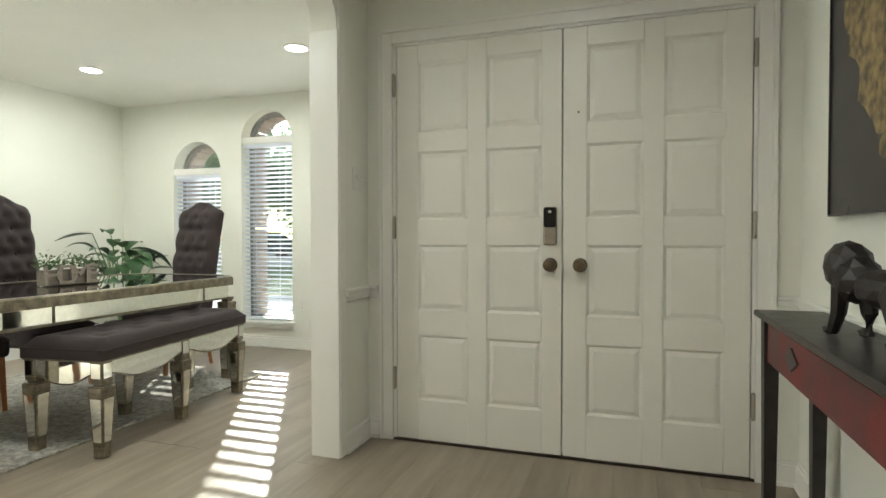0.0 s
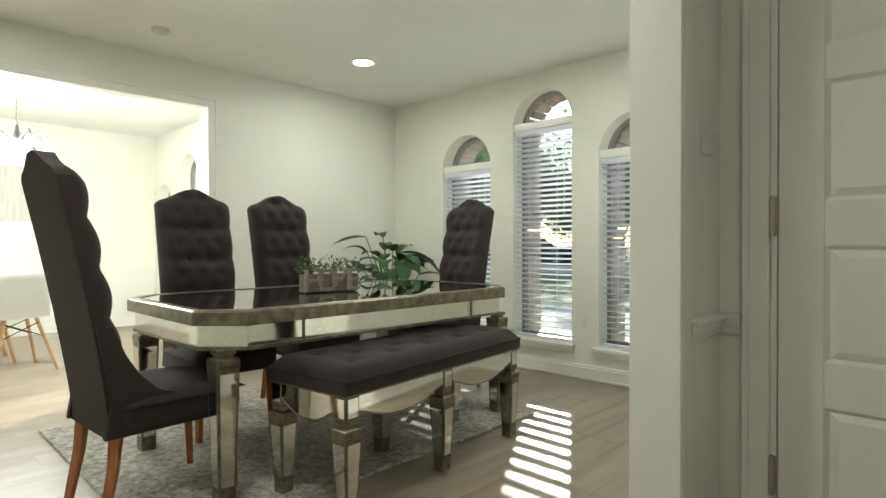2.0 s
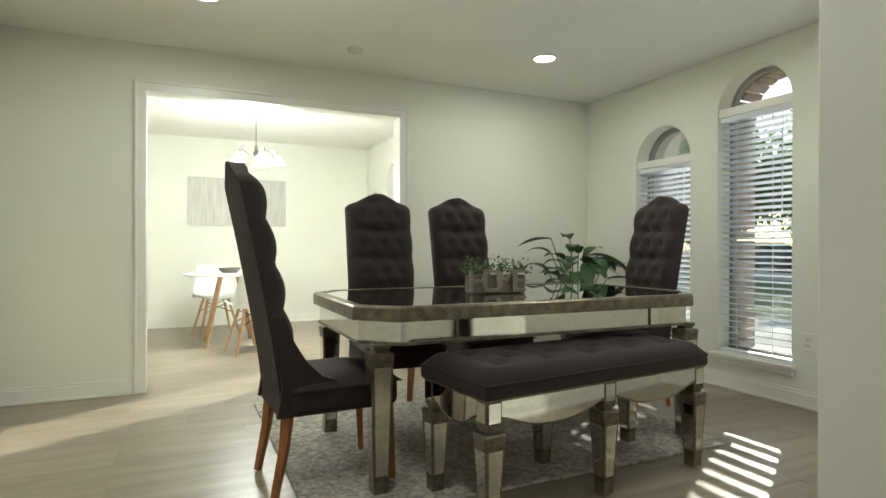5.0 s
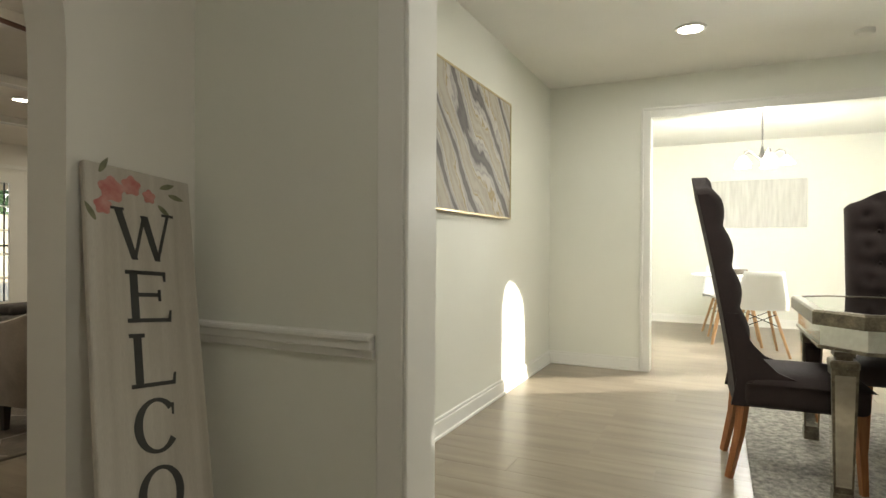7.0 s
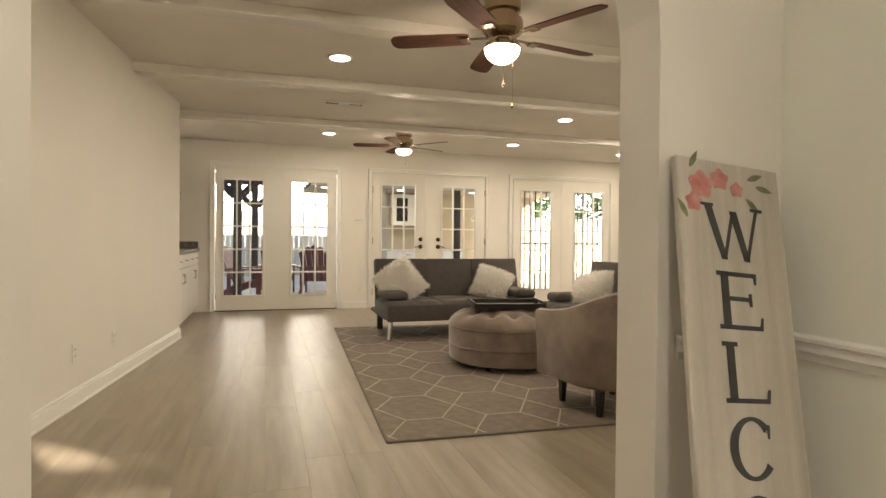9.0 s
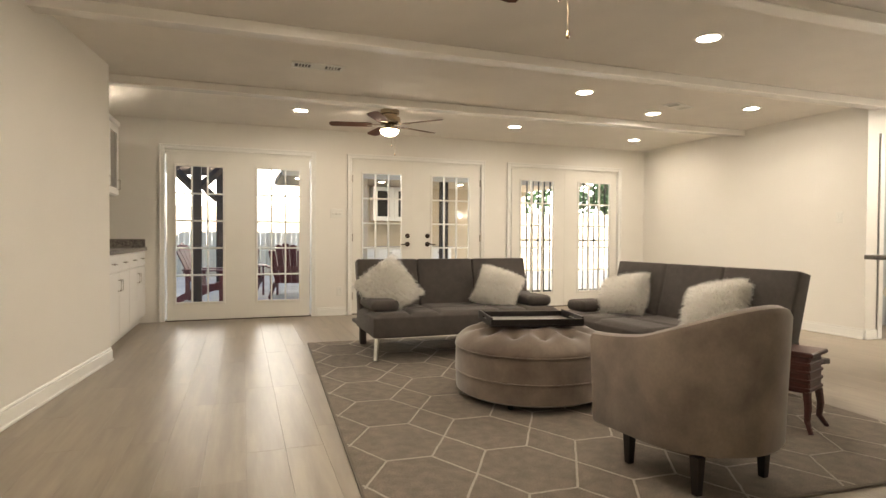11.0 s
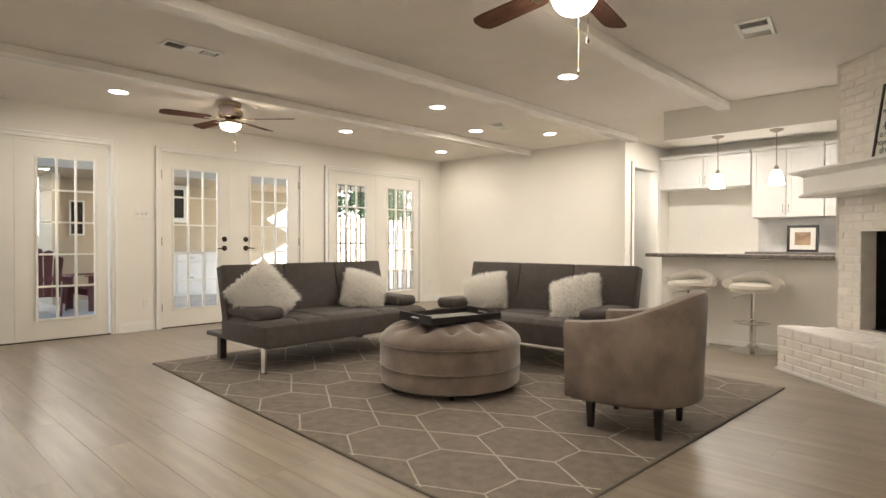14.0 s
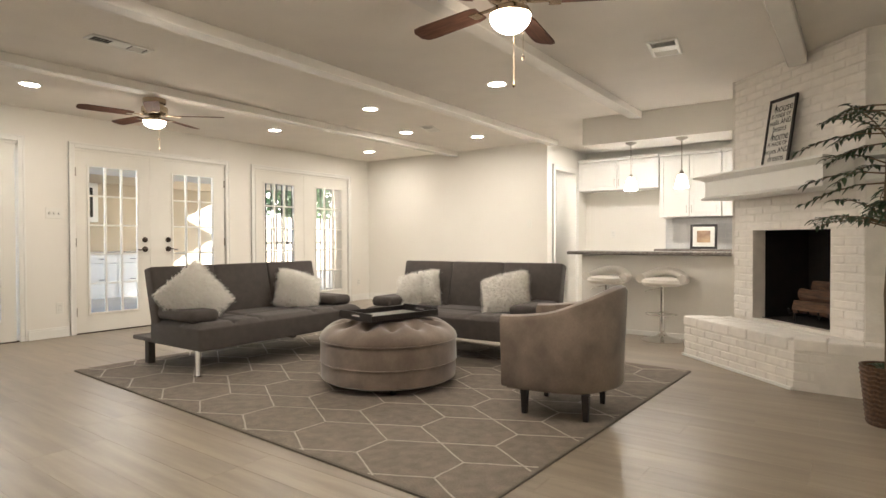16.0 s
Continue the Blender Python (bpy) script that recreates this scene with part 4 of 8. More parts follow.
def tufted_bench(cx, cy, w, ln):
    x0, x1, y0, y1 = -w / 2, w / 2, -ln / 2, ln / 2
    root = thing("dining_bench", pose(cx, cy, 0.008, 0, 0, 6.5), "mirrored bench with dark plum tufted cushion and silver-gilt frame", "bench")
    buttons = [(x0 + w * a, y0 + ln * b) for a, bs in ((0.28, (0.12, 0.31, 0.5, 0.69, 0.88)), (0.72, (0.12, 0.31, 0.5, 0.69, 0.88)), (0.5, (0.215, 0.405, 0.595, 0.785))) for b in bs]
    bm = bmesh.new()
    nx, ny = 22, 52
    rows = []
    for j in range(ny + 1):
        row = []
        for i in range(nx + 1):
            u, v = i / nx, j / ny
            e = min(1, min(u, 1 - u) * w / 0.05) ** 0.5 * min(1, min(v, 1 - v) * ln / 0.05) ** 0.5
            x, y = x0 + w * u, y0 + ln * v
            row.append(bm.verts.new((x, y, 0.522 + 0.052 * e - tuft(x, y, buttons, 0.022, 0.075) * e)))
        rows.append(row)
    for a, b in zip(rows, rows[1:]):
        for i in range(nx):
            bm.faces.new((a[i], a[i + 1], b[i + 1], b[i]))
    edge = [rows[0][i] for i in range(nx + 1)] + [rows[j][nx] for j in range(1, ny + 1)] + [rows[ny][i] for i in range(nx - 1, -1, -1)] + [rows[j][0] for j in range(ny - 1, 0, -1)]
    low = [bm.verts.new((v.co.x, v.co.y, 0.472)) for v in edge]
    for k in range(len(edge)):
        bm.faces.new((edge[k], edge[(k + 1) % len(edge)], low[(k + 1) % len(edge)], low[k]))
    bm.faces.new(low)
    cushion = part("cushion", bm, M_UPH, root, smooth=True)
    bm = bmesh.new()
    rim = [(x0, y0), (x1, y0), (x1, y1), (x0, y1), (x0, y0)]
    tube(bm, [(x, y, 0.522) for x, y in rim], 0.004, 6)
    part("piping", bm, M_UPH, cushion)
    me = None
    for a, b in buttons:
        m = Matrix.Translation((a, b, 0.556))
        if me is None:
            bm = bmesh.new()
            bmesh.ops.create_uvsphere(bm, u_segments=8, v_segments=5, radius=0.013)
            ob = part("button", bm, M_UPH, cushion, m=m)
            me = ob.data
        else:
            ob = new("button", me)
            ob.parent = cushion
            ob.matrix_basis = m
    part("top_rail", boxes((x0 + 0.004, x1 - 0.004, y0 + 0.004, y0 + 0.03, 0.462, 0.474), (x0 + 0.004, x1 - 0.004, y1 - 0.03, y1 - 0.004, 0.462, 0.474),
                           (x0 + 0.004, x0 + 0.03, y0 + 0.03, y1 - 0.03, 0.462, 0.474), (x1 - 0.03, x1 - 0.004, y0 + 0.03, y1 - 0.03, 0.462, 0.474), (x0 + 0.02, x1 - 0.02, y0 + 0.02, y1 - 0.02, 0.466, 0.473), bevel=0.002), M_GILT, root)

    def scallop(axis, at, u0, u1, side):
        """A mirror panel with a serpentine lower edge and a gilt bead under it."""
        n = 24
        low_z = [0.402 - 0.052 * math.sin(math.pi * k / n) ** 1.3 - 0.006 * math.sin(2 * math.pi * k / n) ** 2 for k in range(n + 1)]
        bm = bmesh.new()
        pts = [(u0 + (u1 - u0) * k / n, low_z[k]) for k in range(n + 1)] + [(u1, 0.463), (u0, 0.463)]
        if axis == "x":
            m = Matrix(((0, 0, side, at), (1, 0, 0, 0), (0, 1, 0, 0), (0, 0, 0, 1)))
        else:
            m = Matrix(((1, 0, 0, 0), (0, 0, side, at), (0, 1, 0, 0), (0, 0, 0, 1)))
        prism(bm, pts, -0.012, m)
        p = part("mirror_panel", bm, M_MIRROR, root)
        bm = bmesh.new()
        line = [m @ Vector((u0 + (u1 - u0) * k / n, low_z[k], -0.004)) for k in range(n + 1)]
        tube(bm, line, 0.006, 6)
        part("bead", bm, M_GILT, p)

    ym = (y0 + y1) / 2
    for at, side in ((x1 - 0.012, 1), (x0 + 0.012, -1)):
        scallop("x", at, y0 + 0.075, ym - 0.035, side)
        scallop("x", at, ym + 0.035, y1 - 0.075, side)
    for at, side in ((y0 + 0.012, -1), (y1 - 0.012, 1)):
        scallop("y", at, x0 + 0.075, x1 - 0.075, side)
    for x in (x0 + 0.045, x1 - 0.045):
        for y in (y0 + 0.045, ym, y1 - 0.045):
            blk = part("corner_block", boxes((x - 0.034, x + 0.034, y - 0.034, y + 0.034, 0.376, 0.464), bevel=0.003), M_GILT, root)
            part("mirror_tile", boxes((x - 0.026, x + 0.026, y - 0.036, y + 0.036, 0.385, 0.456), (x - 0.036, x + 0.036, y - 0.026, y + 0.026, 0.385, 0.456)), M_MIRROR, blk)
            mirror_leg(root, x, y, 0.378, 0.082, 0.054)


tufted_bench(-2.165, 2.60, 0.47, 1.26)

# rug under the dining table
M_RUGD = node_mat("ivory_grey_shag", (0.50, 0.47, 0.41), 0.95, var=0.3, scale=38, second=(0.20, 0.19, 0.175), fine=0.25, fine_scale=200, bump=0.9, bump_scale=90)
bm = bmesh.new()
box(bm, -3.95, -2.17, 1.46, 3.63, 0.0, 0.014, 0.004)
tagged(part("dining_rug", bm, M_RUGD), "ivory and grey mottled shag rug under dining table", "rug")

# planter with cut-out letters
M_GREYWOOD = node_mat("grey_driftwood", (0.20, 0.17, 0.14), 0.8, var=0.25, scale=10, stretch=(1, 8, 8), second=(0.12, 0.10, 0.085), bump=0.3)
M_PALEWOOD = node_mat("pale_grey_wood", (0.25, 0.215, 0.18), 0.8, var=0.2, scale=12, stretch=(1, 8, 8), bump=0.2)
M_LEAF = node_mat("leaf_green", (0.035, 0.095, 0.028), 0.42, var=0.3, scale=8, second=(0.02, 0.06, 0.018), spec=0.4)
M_LEAF2 = node_mat("small_leaf_green", (0.12, 0.20, 0.06), 0.6, var=0.3, scale=8, second=(0.06, 0.12, 0.035))
M_SOIL = node_mat("dark_soil", (0.03, 0.022, 0.016), 0.95, var=0.3, scale=40, bump=0.6)


def flat_text(body, size, depth, m, material, name, parent, label="", spacing=1.0):
    cu = bpy.data.curves.new(name, "FONT")
    cu.body, cu.size, cu.extrude, cu.align_x, cu.align_y, cu.space_line = body, size, depth, "CENTER", "CENTER", spacing
    tmp = new(name + "_curve", cu)
    me = bpy.data.meshes.new_from_object(tmp.evaluated_get(bpy.context.evaluated_depsgraph_get()))
    bpy.data.objects.remove(tmp)
    bpy.data.curves.remove(cu)
    me.materials.clear()
    me.materials.append(material)
    ob = new(name, me)
    if parent:
        ob.parent = parent
    ob.matrix_basis = m
    if label:
        tagged(ob, label)
    return ob


def leaf_mesh(bm, base, direction, up, length, width, droop=0.25, n=6, fold=0.15):
    """One pointed leaf blade, folded along its rib and drooping to its tip."""
    d = Vector(direction).normalized()
    side = d.cross(Vector(up)).normalized()
    nrm = side.cross(d).normalized()
    rows = []
    for k in range(n + 1):
        t = k / n
        w = width * math.sin(math.pi * min(1, t * 0.92 + 0.06)) ** 0.9 * (1 - 0.3 * t)
        p = Vector(base) + d * length * t - Vector((0, 0, 1)) * droop * length * t * t
        rows.append((bm.verts.new(p - side * w / 2 + nrm * w * fold), bm.verts.new(p), bm.verts.new(p + side * w / 2 + nrm * w * fold)))
    for a, b in zip(rows, rows[1:]):
        bm.faces.new((a[0], a[1], b[1], b[0]))
        bm.faces.new((a[1], a[2], b[2], b[1]))


def home_planter():
    root = thing("home_planter", pose(-2.74, 2.56, 0.779, 0, 0, 80), "grey wooden planter box with HOME letters and small greenery", "planter")
    part("box", boxes((-0.155, 0.155, 0.0, 0.09, 0.0, 0.095), bevel=0.003), M_GREYWOOD, root)
    for k, ch in enumerate("HOME"):
        flat_text(ch, 0.165, 0.009, Matrix.Translation((-0.115 + k * 0.077, -0.014, 0.060)) @ Matrix.Rotation(radians(90), 4, "X"), M_PALEWOOD, "letter", root, "cut-out wooden letter")
    rnd = random.Random(5)
    bm = bmesh.new()
    for _ in range(420):
        p = Vector((rnd.uniform(-0.18, 0.18), 0.045 + rnd.gauss(0, 0.035), 0.10 + abs(rnd.gauss(0, 0.035))))
        leaf_mesh(bm, p, (rnd.uniform(-1, 1), rnd.uniform(-1, 1), rnd.uniform(0, 1.2)), (0, 0, 1) if rnd.random() < 0.8 else (1, 0, 0), rnd.uniform(0.018, 0.034), rnd.uniform(0.012, 0.02), n=2)
    part("foliage", bm, M_LEAF2, root, "small bright green leaves")


home_planter()


def leafy_plant(x, y):
    root = thing("floor_plant", pose(x, y, 0), "leafy green house plant in a pot behind the dining table", "plant")
    bm = bmesh.new()
    lathe(bm, [(0.10, 0), (0.13, 0.25), (0.14, 0.27), (0.125, 0.27), (0.115, 0.22)], 22)
    part("pot", bm, M_GREYWOOD, root, smooth=True)
    bm = bmesh.new()
    lathe(bm, [(0.12, 0.235), (0.02, 0.245)], 20)
    part("soil", bm, M_SOIL, root)
    rnd = random.Random(11)
    stems = bmesh.new()
    for k in range(40):
        a = rnd.uniform(0, 2 * math.pi)
        out = rnd.uniform(0.06, 0.26)
        h = rnd.uniform(0.70, 0.98) if k > 1 else 1.10
        tip = Vector((out * math.cos(a), out * math.sin(a), h))
        tube(stems, [(0, 0, 0.24), (tip.x * 0.25, tip.y * 0.25, h * 0.6), tip], 0.006, 5, 0.004)
        bm = bmesh.new()
        leaf_mesh(bm, tip, (math.cos(a) + rnd.uniform(-.4, .4), math.sin(a) + rnd.uniform(-.4, .4), rnd.uniform(-0.1, 0.9)), (0, 0, 1), rnd.uniform(0.22, 0.32), rnd.uniform(0.13, 0.18), droop=rnd.uniform(0.2, 0.7), n=8)
        part("leaf", bm, M_LEAF, root, smooth=True)
    part("stems", stems, M_LEAF2, root)


leafy_plant(-4.08, 4.12)


# ---- pictures ----
def swirl_mat():
    m = bpy.data.materials.new("marbled_canvas")
    m.use_nodes = True
    n, l = m.node_tree.nodes, m.node_tree.links
    b = n["Principled BSDF"]
    b.inputs["Roughness"].default_value = 0.6
    b.inputs["Specular IOR Level"].default_value = 0.25
    tc, mp = n.new("ShaderNodeTexCoord"), n.new("ShaderNodeMapping")
    mp.inputs["Rotation"].default_value = (0, radians(-42), 0)
    l.new(tc.outputs["Object"], mp.inputs[0])
    mq = n.new("ShaderNodeMapping")
    mq.inputs["Scale"].default_value = (1.9, 1, 0.55)
    l.new(mp.outputs[0], mq.inputs[0])
    mp = mq
    w = n.new("ShaderNodeTexWave")
    w.wave_type, w.bands_direction = "BANDS", "X"
    w.inputs["Scale"].default_value, w.inputs["Distortion"].default_value, w.inputs["Detail"].default_value, w.inputs["Detail Scale"].default_value = 0.62, 9.5, 7.0, 2.2
    l.new(mp.outputs[0], w.inputs[0])
    r = n.new("ShaderNodeValToRGB")
    e = r.color_ramp.elements
    e[0].position, e[0].color = 0.0, (0.139, 0.127, 0.119, 1)
    e[1].position, e[1].color = 1.0, (0.426, 0.394, 0.328, 1)
    for p, c in ((0.07, (0.090, 0.082, 0.082, 1)), (0.16, (0.312, 0.291, 0.271, 1)), (0.30, (0.426, 0.402, 0.369, 1)), (0.42, (0.279, 0.262, 0.254, 1)), (0.52, (0.492, 0.467, 0.418, 1)), (0.66, (0.459, 0.435, 0.402, 1)), (0.73, (0.279, 0.205, 0.074, 1)), (0.79, (0.451, 0.410, 0.328, 1)), (0.9, (0.344, 0.303, 0.246, 1))):
        k = e.new(p)
        k.color = c
    l.new(w.outputs[0], r.inputs[0])
    l.new(r.outputs[0], b.inputs["Base Color"])
    return m


def framed_picture(name, label, m, w, h, depth, canvas, frame_mat, border=0.02, mat_board=None, category="picture"):
    """A picture in x, z facing +y, hung on its back."""
    root = thing(name, m, label, category)
    part("picture_frame", boxes((-w / 2, w / 2, 0, depth, -h / 2, -h / 2 + border), (-w / 2, w / 2, 0, depth, h / 2 - border, h / 2), (-w / 2, -w / 2 + border, 0, depth, -h / 2 + border, h / 2 - border), (w / 2 - border, w / 2, 0, depth, -h / 2 + border, h / 2 - border), bevel=0.002), frame_mat, root)
    part("canvas", boxes((-w / 2 + border * 0.9, w / 2 - border * 0.9, 0.002, depth - 0.006, -h / 2 + border * 0.9, h / 2 - border * 0.9)), canvas, root)
    return root


M_GOLD = node_mat("pale_gold_frame", (0.52, 0.43, 0.24), 0.35, metal=0.7, var=0.1)
framed_picture("abstract_painting", "grey, white and gold marbled abstract painting in slim gold frame", pose(-2.815, YA, 1.63), 1.21, 0.81, 0.045, swirl_mat(), M_GOLD, 0.012, category="painting")
M_HAZE = node_mat("pale_grey_canvas", (0.62, 0.61, 0.57), 0.7, var=0.12, scale=5, stretch=(6, 1, 0.6), second=(0.50, 0.49, 0.46))
framed_picture("grey_painting", "pale grey abstract canvas on breakfast room wall", pose(XB, 1.72, 1.61, 0, 0, -90), 1.22, 0.62, 0.035, M_HAZE, M_HAZE, 0.006, category="painting")

# dark wildlife print over the console: a plain pale patterned shape on black
M_INK = node_mat("black_print", (0.012, 0.010, 0.011), 0.3, var=0.2)
M_PELT = node_mat("spotted_gold_print", (0.36, 0.27, 0.12), 0.5, var=0.5, scale=26, second=(0.05, 0.035, 0.02))
art = framed_picture("dark_print", "black canvas print with a spotted golden shape", pose(XE, 1.77, 1.60, 0, 0, 90), 1.0, 0.92, 0.035, M_INK, M_INK, 0.006, category="painting")
bm = bmesh.new()
rnd = random.Random(3)
for dx, dz, r in ((0.17, 0.12, 0.16), (0.30, 0.19, 0.07), (0.05, 0.30, 0.14), (0.12, -0.06, 0.12), (0.06, -0.18, 0.07), (0.04, -0.28, 0.04)):
    prism(bm, [(dx + r * (1 + 0.18 * rnd.uniform(-1, 1)) * math.cos(2 * math.pi * k / 14), dz + r * (1 + 0.18 * rnd.uniform(-1, 1)) * math.sin(2 * math.pi * k / 14)) for k in range(14)], 0.0006, Matrix(((1, 0, 0, 0), (0, 0, 1, 0.0295 + 0.0007 * dx), (0, 1, 0, 0), (0, 0, 0, 1))))
part("printed_shape", bm, M_PELT, art)


# ---- entry: console, lion, sign ----
M_LACQ = node_mat("black_distressed_paint", (0.018, 0.014, 0.013), 0.38, var=0.4, scale=18, bump=0.1)
M_RED = node_mat("red_distressed_paint", (0.17, 0.012, 0.014), 0.45, var=0.3, scale=7, second=(0.06, 0.006, 0.008), fine=0.15)


def console_table(x0, x1, y0, y1):
    root = thing("console_table", pose(0, 0, 0), "narrow black and red distressed wooden console table", "console table")
    part("table_top", boxes((x0 - 0.02, x1, y0 - 0.02, y1 + 0.02, 0.782, 0.805), bevel=0.005), M_LACQ, root)
    part("apron", boxes((x0 + 0.012, x1 - 0.01, y0 + 0.03, y1 - 0.03, 0.63, 0.782)), M_RED, root, "red painted apron")
    part("drawer_front", boxes((x0 + 0.004, x0 + 0.014, y0 + 0.10, y1 - 0.10, 0.645, 0.77), bevel=0.003), M_RED, root)
    bm = bmesh.new()
    prism(bm, [(-0.07, 0), (0, 0.035), (0.07, 0), (0, -0.035)], 0.006, Matrix(((0, 0, -1, x0 + 0.005), (1, 0, 0, (y0 + y1) / 2 + 0.2), (0, 1, 0, 0.708), (0, 0, 0, 1))))
    part("diamond_inlay", bm, M_LACQ, root)
    for x in (x0 + 0.025, x1 - 0.03):
        for y in (y0 + 0.03, y1 - 0.03):
            bm = bmesh.new()
            a = [bm.verts.new((x + sx * 0.025, y + sy * 0.025, 0.782)) for sx, sy in ((-1, -1), (1, -1), (1, 1), (-1, 1))]
            b = [bm.verts.new((x + sx * 0.018, y + sy * 0.018, 0.0)) for sx, sy in ((-1, -1), (1, -1), (1, 1), (-1, 1))]
            bm.faces.new(a)
            bm.faces.new(b)
            for k in range(4):
                bm.faces.new((a[k], a[(k + 1) % 4], b[(k + 1) % 4], b[k]))
            part("leg", bm, M_LACQ, root)


console_table(0.97, XE - 0.035, 1.05, 2.26)
# lion statuette: one plain faceted shape
bm = bmesh.new()


def lump(c, s, sub=2):
    r = bmesh.ops.create_icosphere(bm, subdivisions=sub, radius=1.0)
    bmesh.ops.scale(bm, vec=s, verts=r["verts"])
    bmesh.ops.translate(bm, vec=c, verts=r["verts"])


lump((0, 0.10, 0.195), (0.062, 0.075, 0.075))
lump((0, 0.155, 0.19), (0.03, 0.035, 0.03))
lump((0, 0.06, 0.165), (0.058, 0.075, 0.07))
lump((0, -0.05, 0.145), (0.048, 0.11, 0.052))
lump((0, -0.13, 0.135), (0.05, 0.055, 0.055))
for sx, y, fy in ((-0.032, 0.08, 0.12), (0.032, 0.07, 0.06), (-0.032, -0.13, -0.16), (0.032, -0.12, -0.09)):
    tube(bm, [(sx, y, 0.14), (sx, (y + fy) / 2 - 0.01, 0.07), (sx, fy, 0.012)], 0.026, 7, 0.016)
    lump((sx, fy + 0.012, 0.014), (0.019, 0.03, 0.014), 1)
tube(bm, [(0, -0.18, 0.14), (0, -0.22, 0.10), (0, -0.22, 0.05)], 0.009, 6, 0.012)
lion = part("lion_statuette", bm, M_LACQ, m=pose(1.09, 1.63, 0.805, 0, 0, 12) @ Matrix.Diagonal((0.92, 0.92, 0.95, 1)))
tagged(lion, "matt black faceted lion statuette standing on the console table", "statuette")

M_WHITEWASH = node_mat("whitewashed_board", (0.60, 0.56, 0.50), 0.75, var=0.1, scale=3, stretch=(8, 1, 0.5), second=(0.46, 0.42, 0.36), fine=0.08, bump=0.15)
M_INKTXT = node_mat("charcoal_paint", (0.055, 0.055, 0.05), 0.7, var=0.1)
M_ROSE = node_mat("rose_paint", (0.50, 0.16, 0.15), 0.7, var=0.3, scale=30, second=(0.60, 0.33, 0.28))
M_SAGE = node_mat("sage_paint", (0.20, 0.20, 0.12), 0.7, var=0.3, scale=30)


def serif_letter(ch, w, h):
    """A painted roman capital in x, z, its middle at the origin, 1 mm deep along -y: thick and thin strokes with serifs."""
    bm = bmesh.new()
    a, b, t, f = w / 2, h / 2, 0.021, 0.010

    def stroke(x0, z0, x1, z1, q0, q1=None):
        q1 = q0 if q1 is None else q1
        dx, dz = x1 - x0, z1 - z0
        n = math.hypot(dx, dz)
        nx, nz = (1, 0) if abs(dz) > 0.3 * abs(dx) else (-dz / n, dx / n)
        vs = [(x0 - nx * q0 / 2, z0 - nz * q0 / 2), (x0 + nx * q0 / 2, z0 + nz * q0 / 2), (x1 + nx * q1 / 2, z1 + nz * q1 / 2), (x1 - nx * q1 / 2, z1 - nz * q1 / 2)]
        prism(bm, vs, 0.0012, Matrix(((1, 0, 0, 0), (0, 0, -1, 0), (0, 1, 0, 0), (0, 0, 0, 1))))

    def ring(a0, a1):
        n = 30
        pts = []
        for k in range(n + 1):
            g = a0 + (a1 - a0) * k / n
            q = 0.011 + 0.015 * abs(math.cos(g)) ** 1.5
            pts.append((a * 0.86 * math.cos(g), b * math.sin(g), q))
        for p, r in zip(pts, pts[1:]):
            vs = [(p[0], p[1]), (r[0], r[1]), (r[0] * (1 - r[2] / a), r[1] * (1 - r[2] / b * 0.8)), (p[0] * (1 - p[2] / a), p[1] * (1 - p[2] / b * 0.8))]
            prism(bm, vs, 0.0012, Matrix(((1, 0, 0, 0), (0, 0, -1, 0), (0, 1, 0, 0), (0, 0, 0, 1))))

    if ch in "EL":
        x = -a * 0.55
        stroke(x, -b, x, b, t)
        stroke(x - 0.022, b - f / 2, x + 0.020, b - f / 2, f)
        stroke(x - 0.022, -b + f / 2, a * 0.75, -b + f / 2, f)
        stroke(a * 0.75, -b, a * 0.83, -b + 0.030, 0.010, 0.006)
        if ch == "E":
            stroke(x, b - f / 2, a * 0.66, b - f / 2, f)
            stroke(a * 0.66, b, a * 0.66, b - 0.026, 0.010, 0.006)
            stroke(x, 0.004, a * 0.42, 0.004, f)
            stroke(a * 0.42, 0.018, a * 0.42, -0.012, 0.008)
    elif ch == "W":
        stroke(-a, b, -a * 0.45, -b, t, t * 0.8)
        stroke(-a * 0.45, -b, 0, b * 0.8, 0.009)
        stroke(0, b * 0.8, a * 0.45, -b, t, t * 0.8)
        stroke(a * 0.45, -b, a, b, 0.009)
        for x in (-a, a):
            stroke(x - 0.019, b - 0.003, x + 0.017, b - 0.003, 0.007)
    elif ch == "M":
        stroke(-a * 0.85, -b, -a * 0.72, b, 0.010)
        stroke(-a * 0.72, b, 0, -b * 0.8, t)
        stroke(0, -b * 0.8, a * 0.72, b, 0.010)
        stroke(a * 0.72, b, a * 0.85, -b, t)
        for x in (-a * 0.85, a * 0.85):
            stroke(x - 0.019, -b + 0.004, x + 0.019, -b + 0.004, 0.008)
    elif ch == "O":
        ring(0, 2 * math.pi)
    else:
        ring(math.radians(42), math.radians(322))
        stroke(a * 0.63, b * 0.74, a * 0.63, b * 0.30, 0.008, 0.005)
    return bm


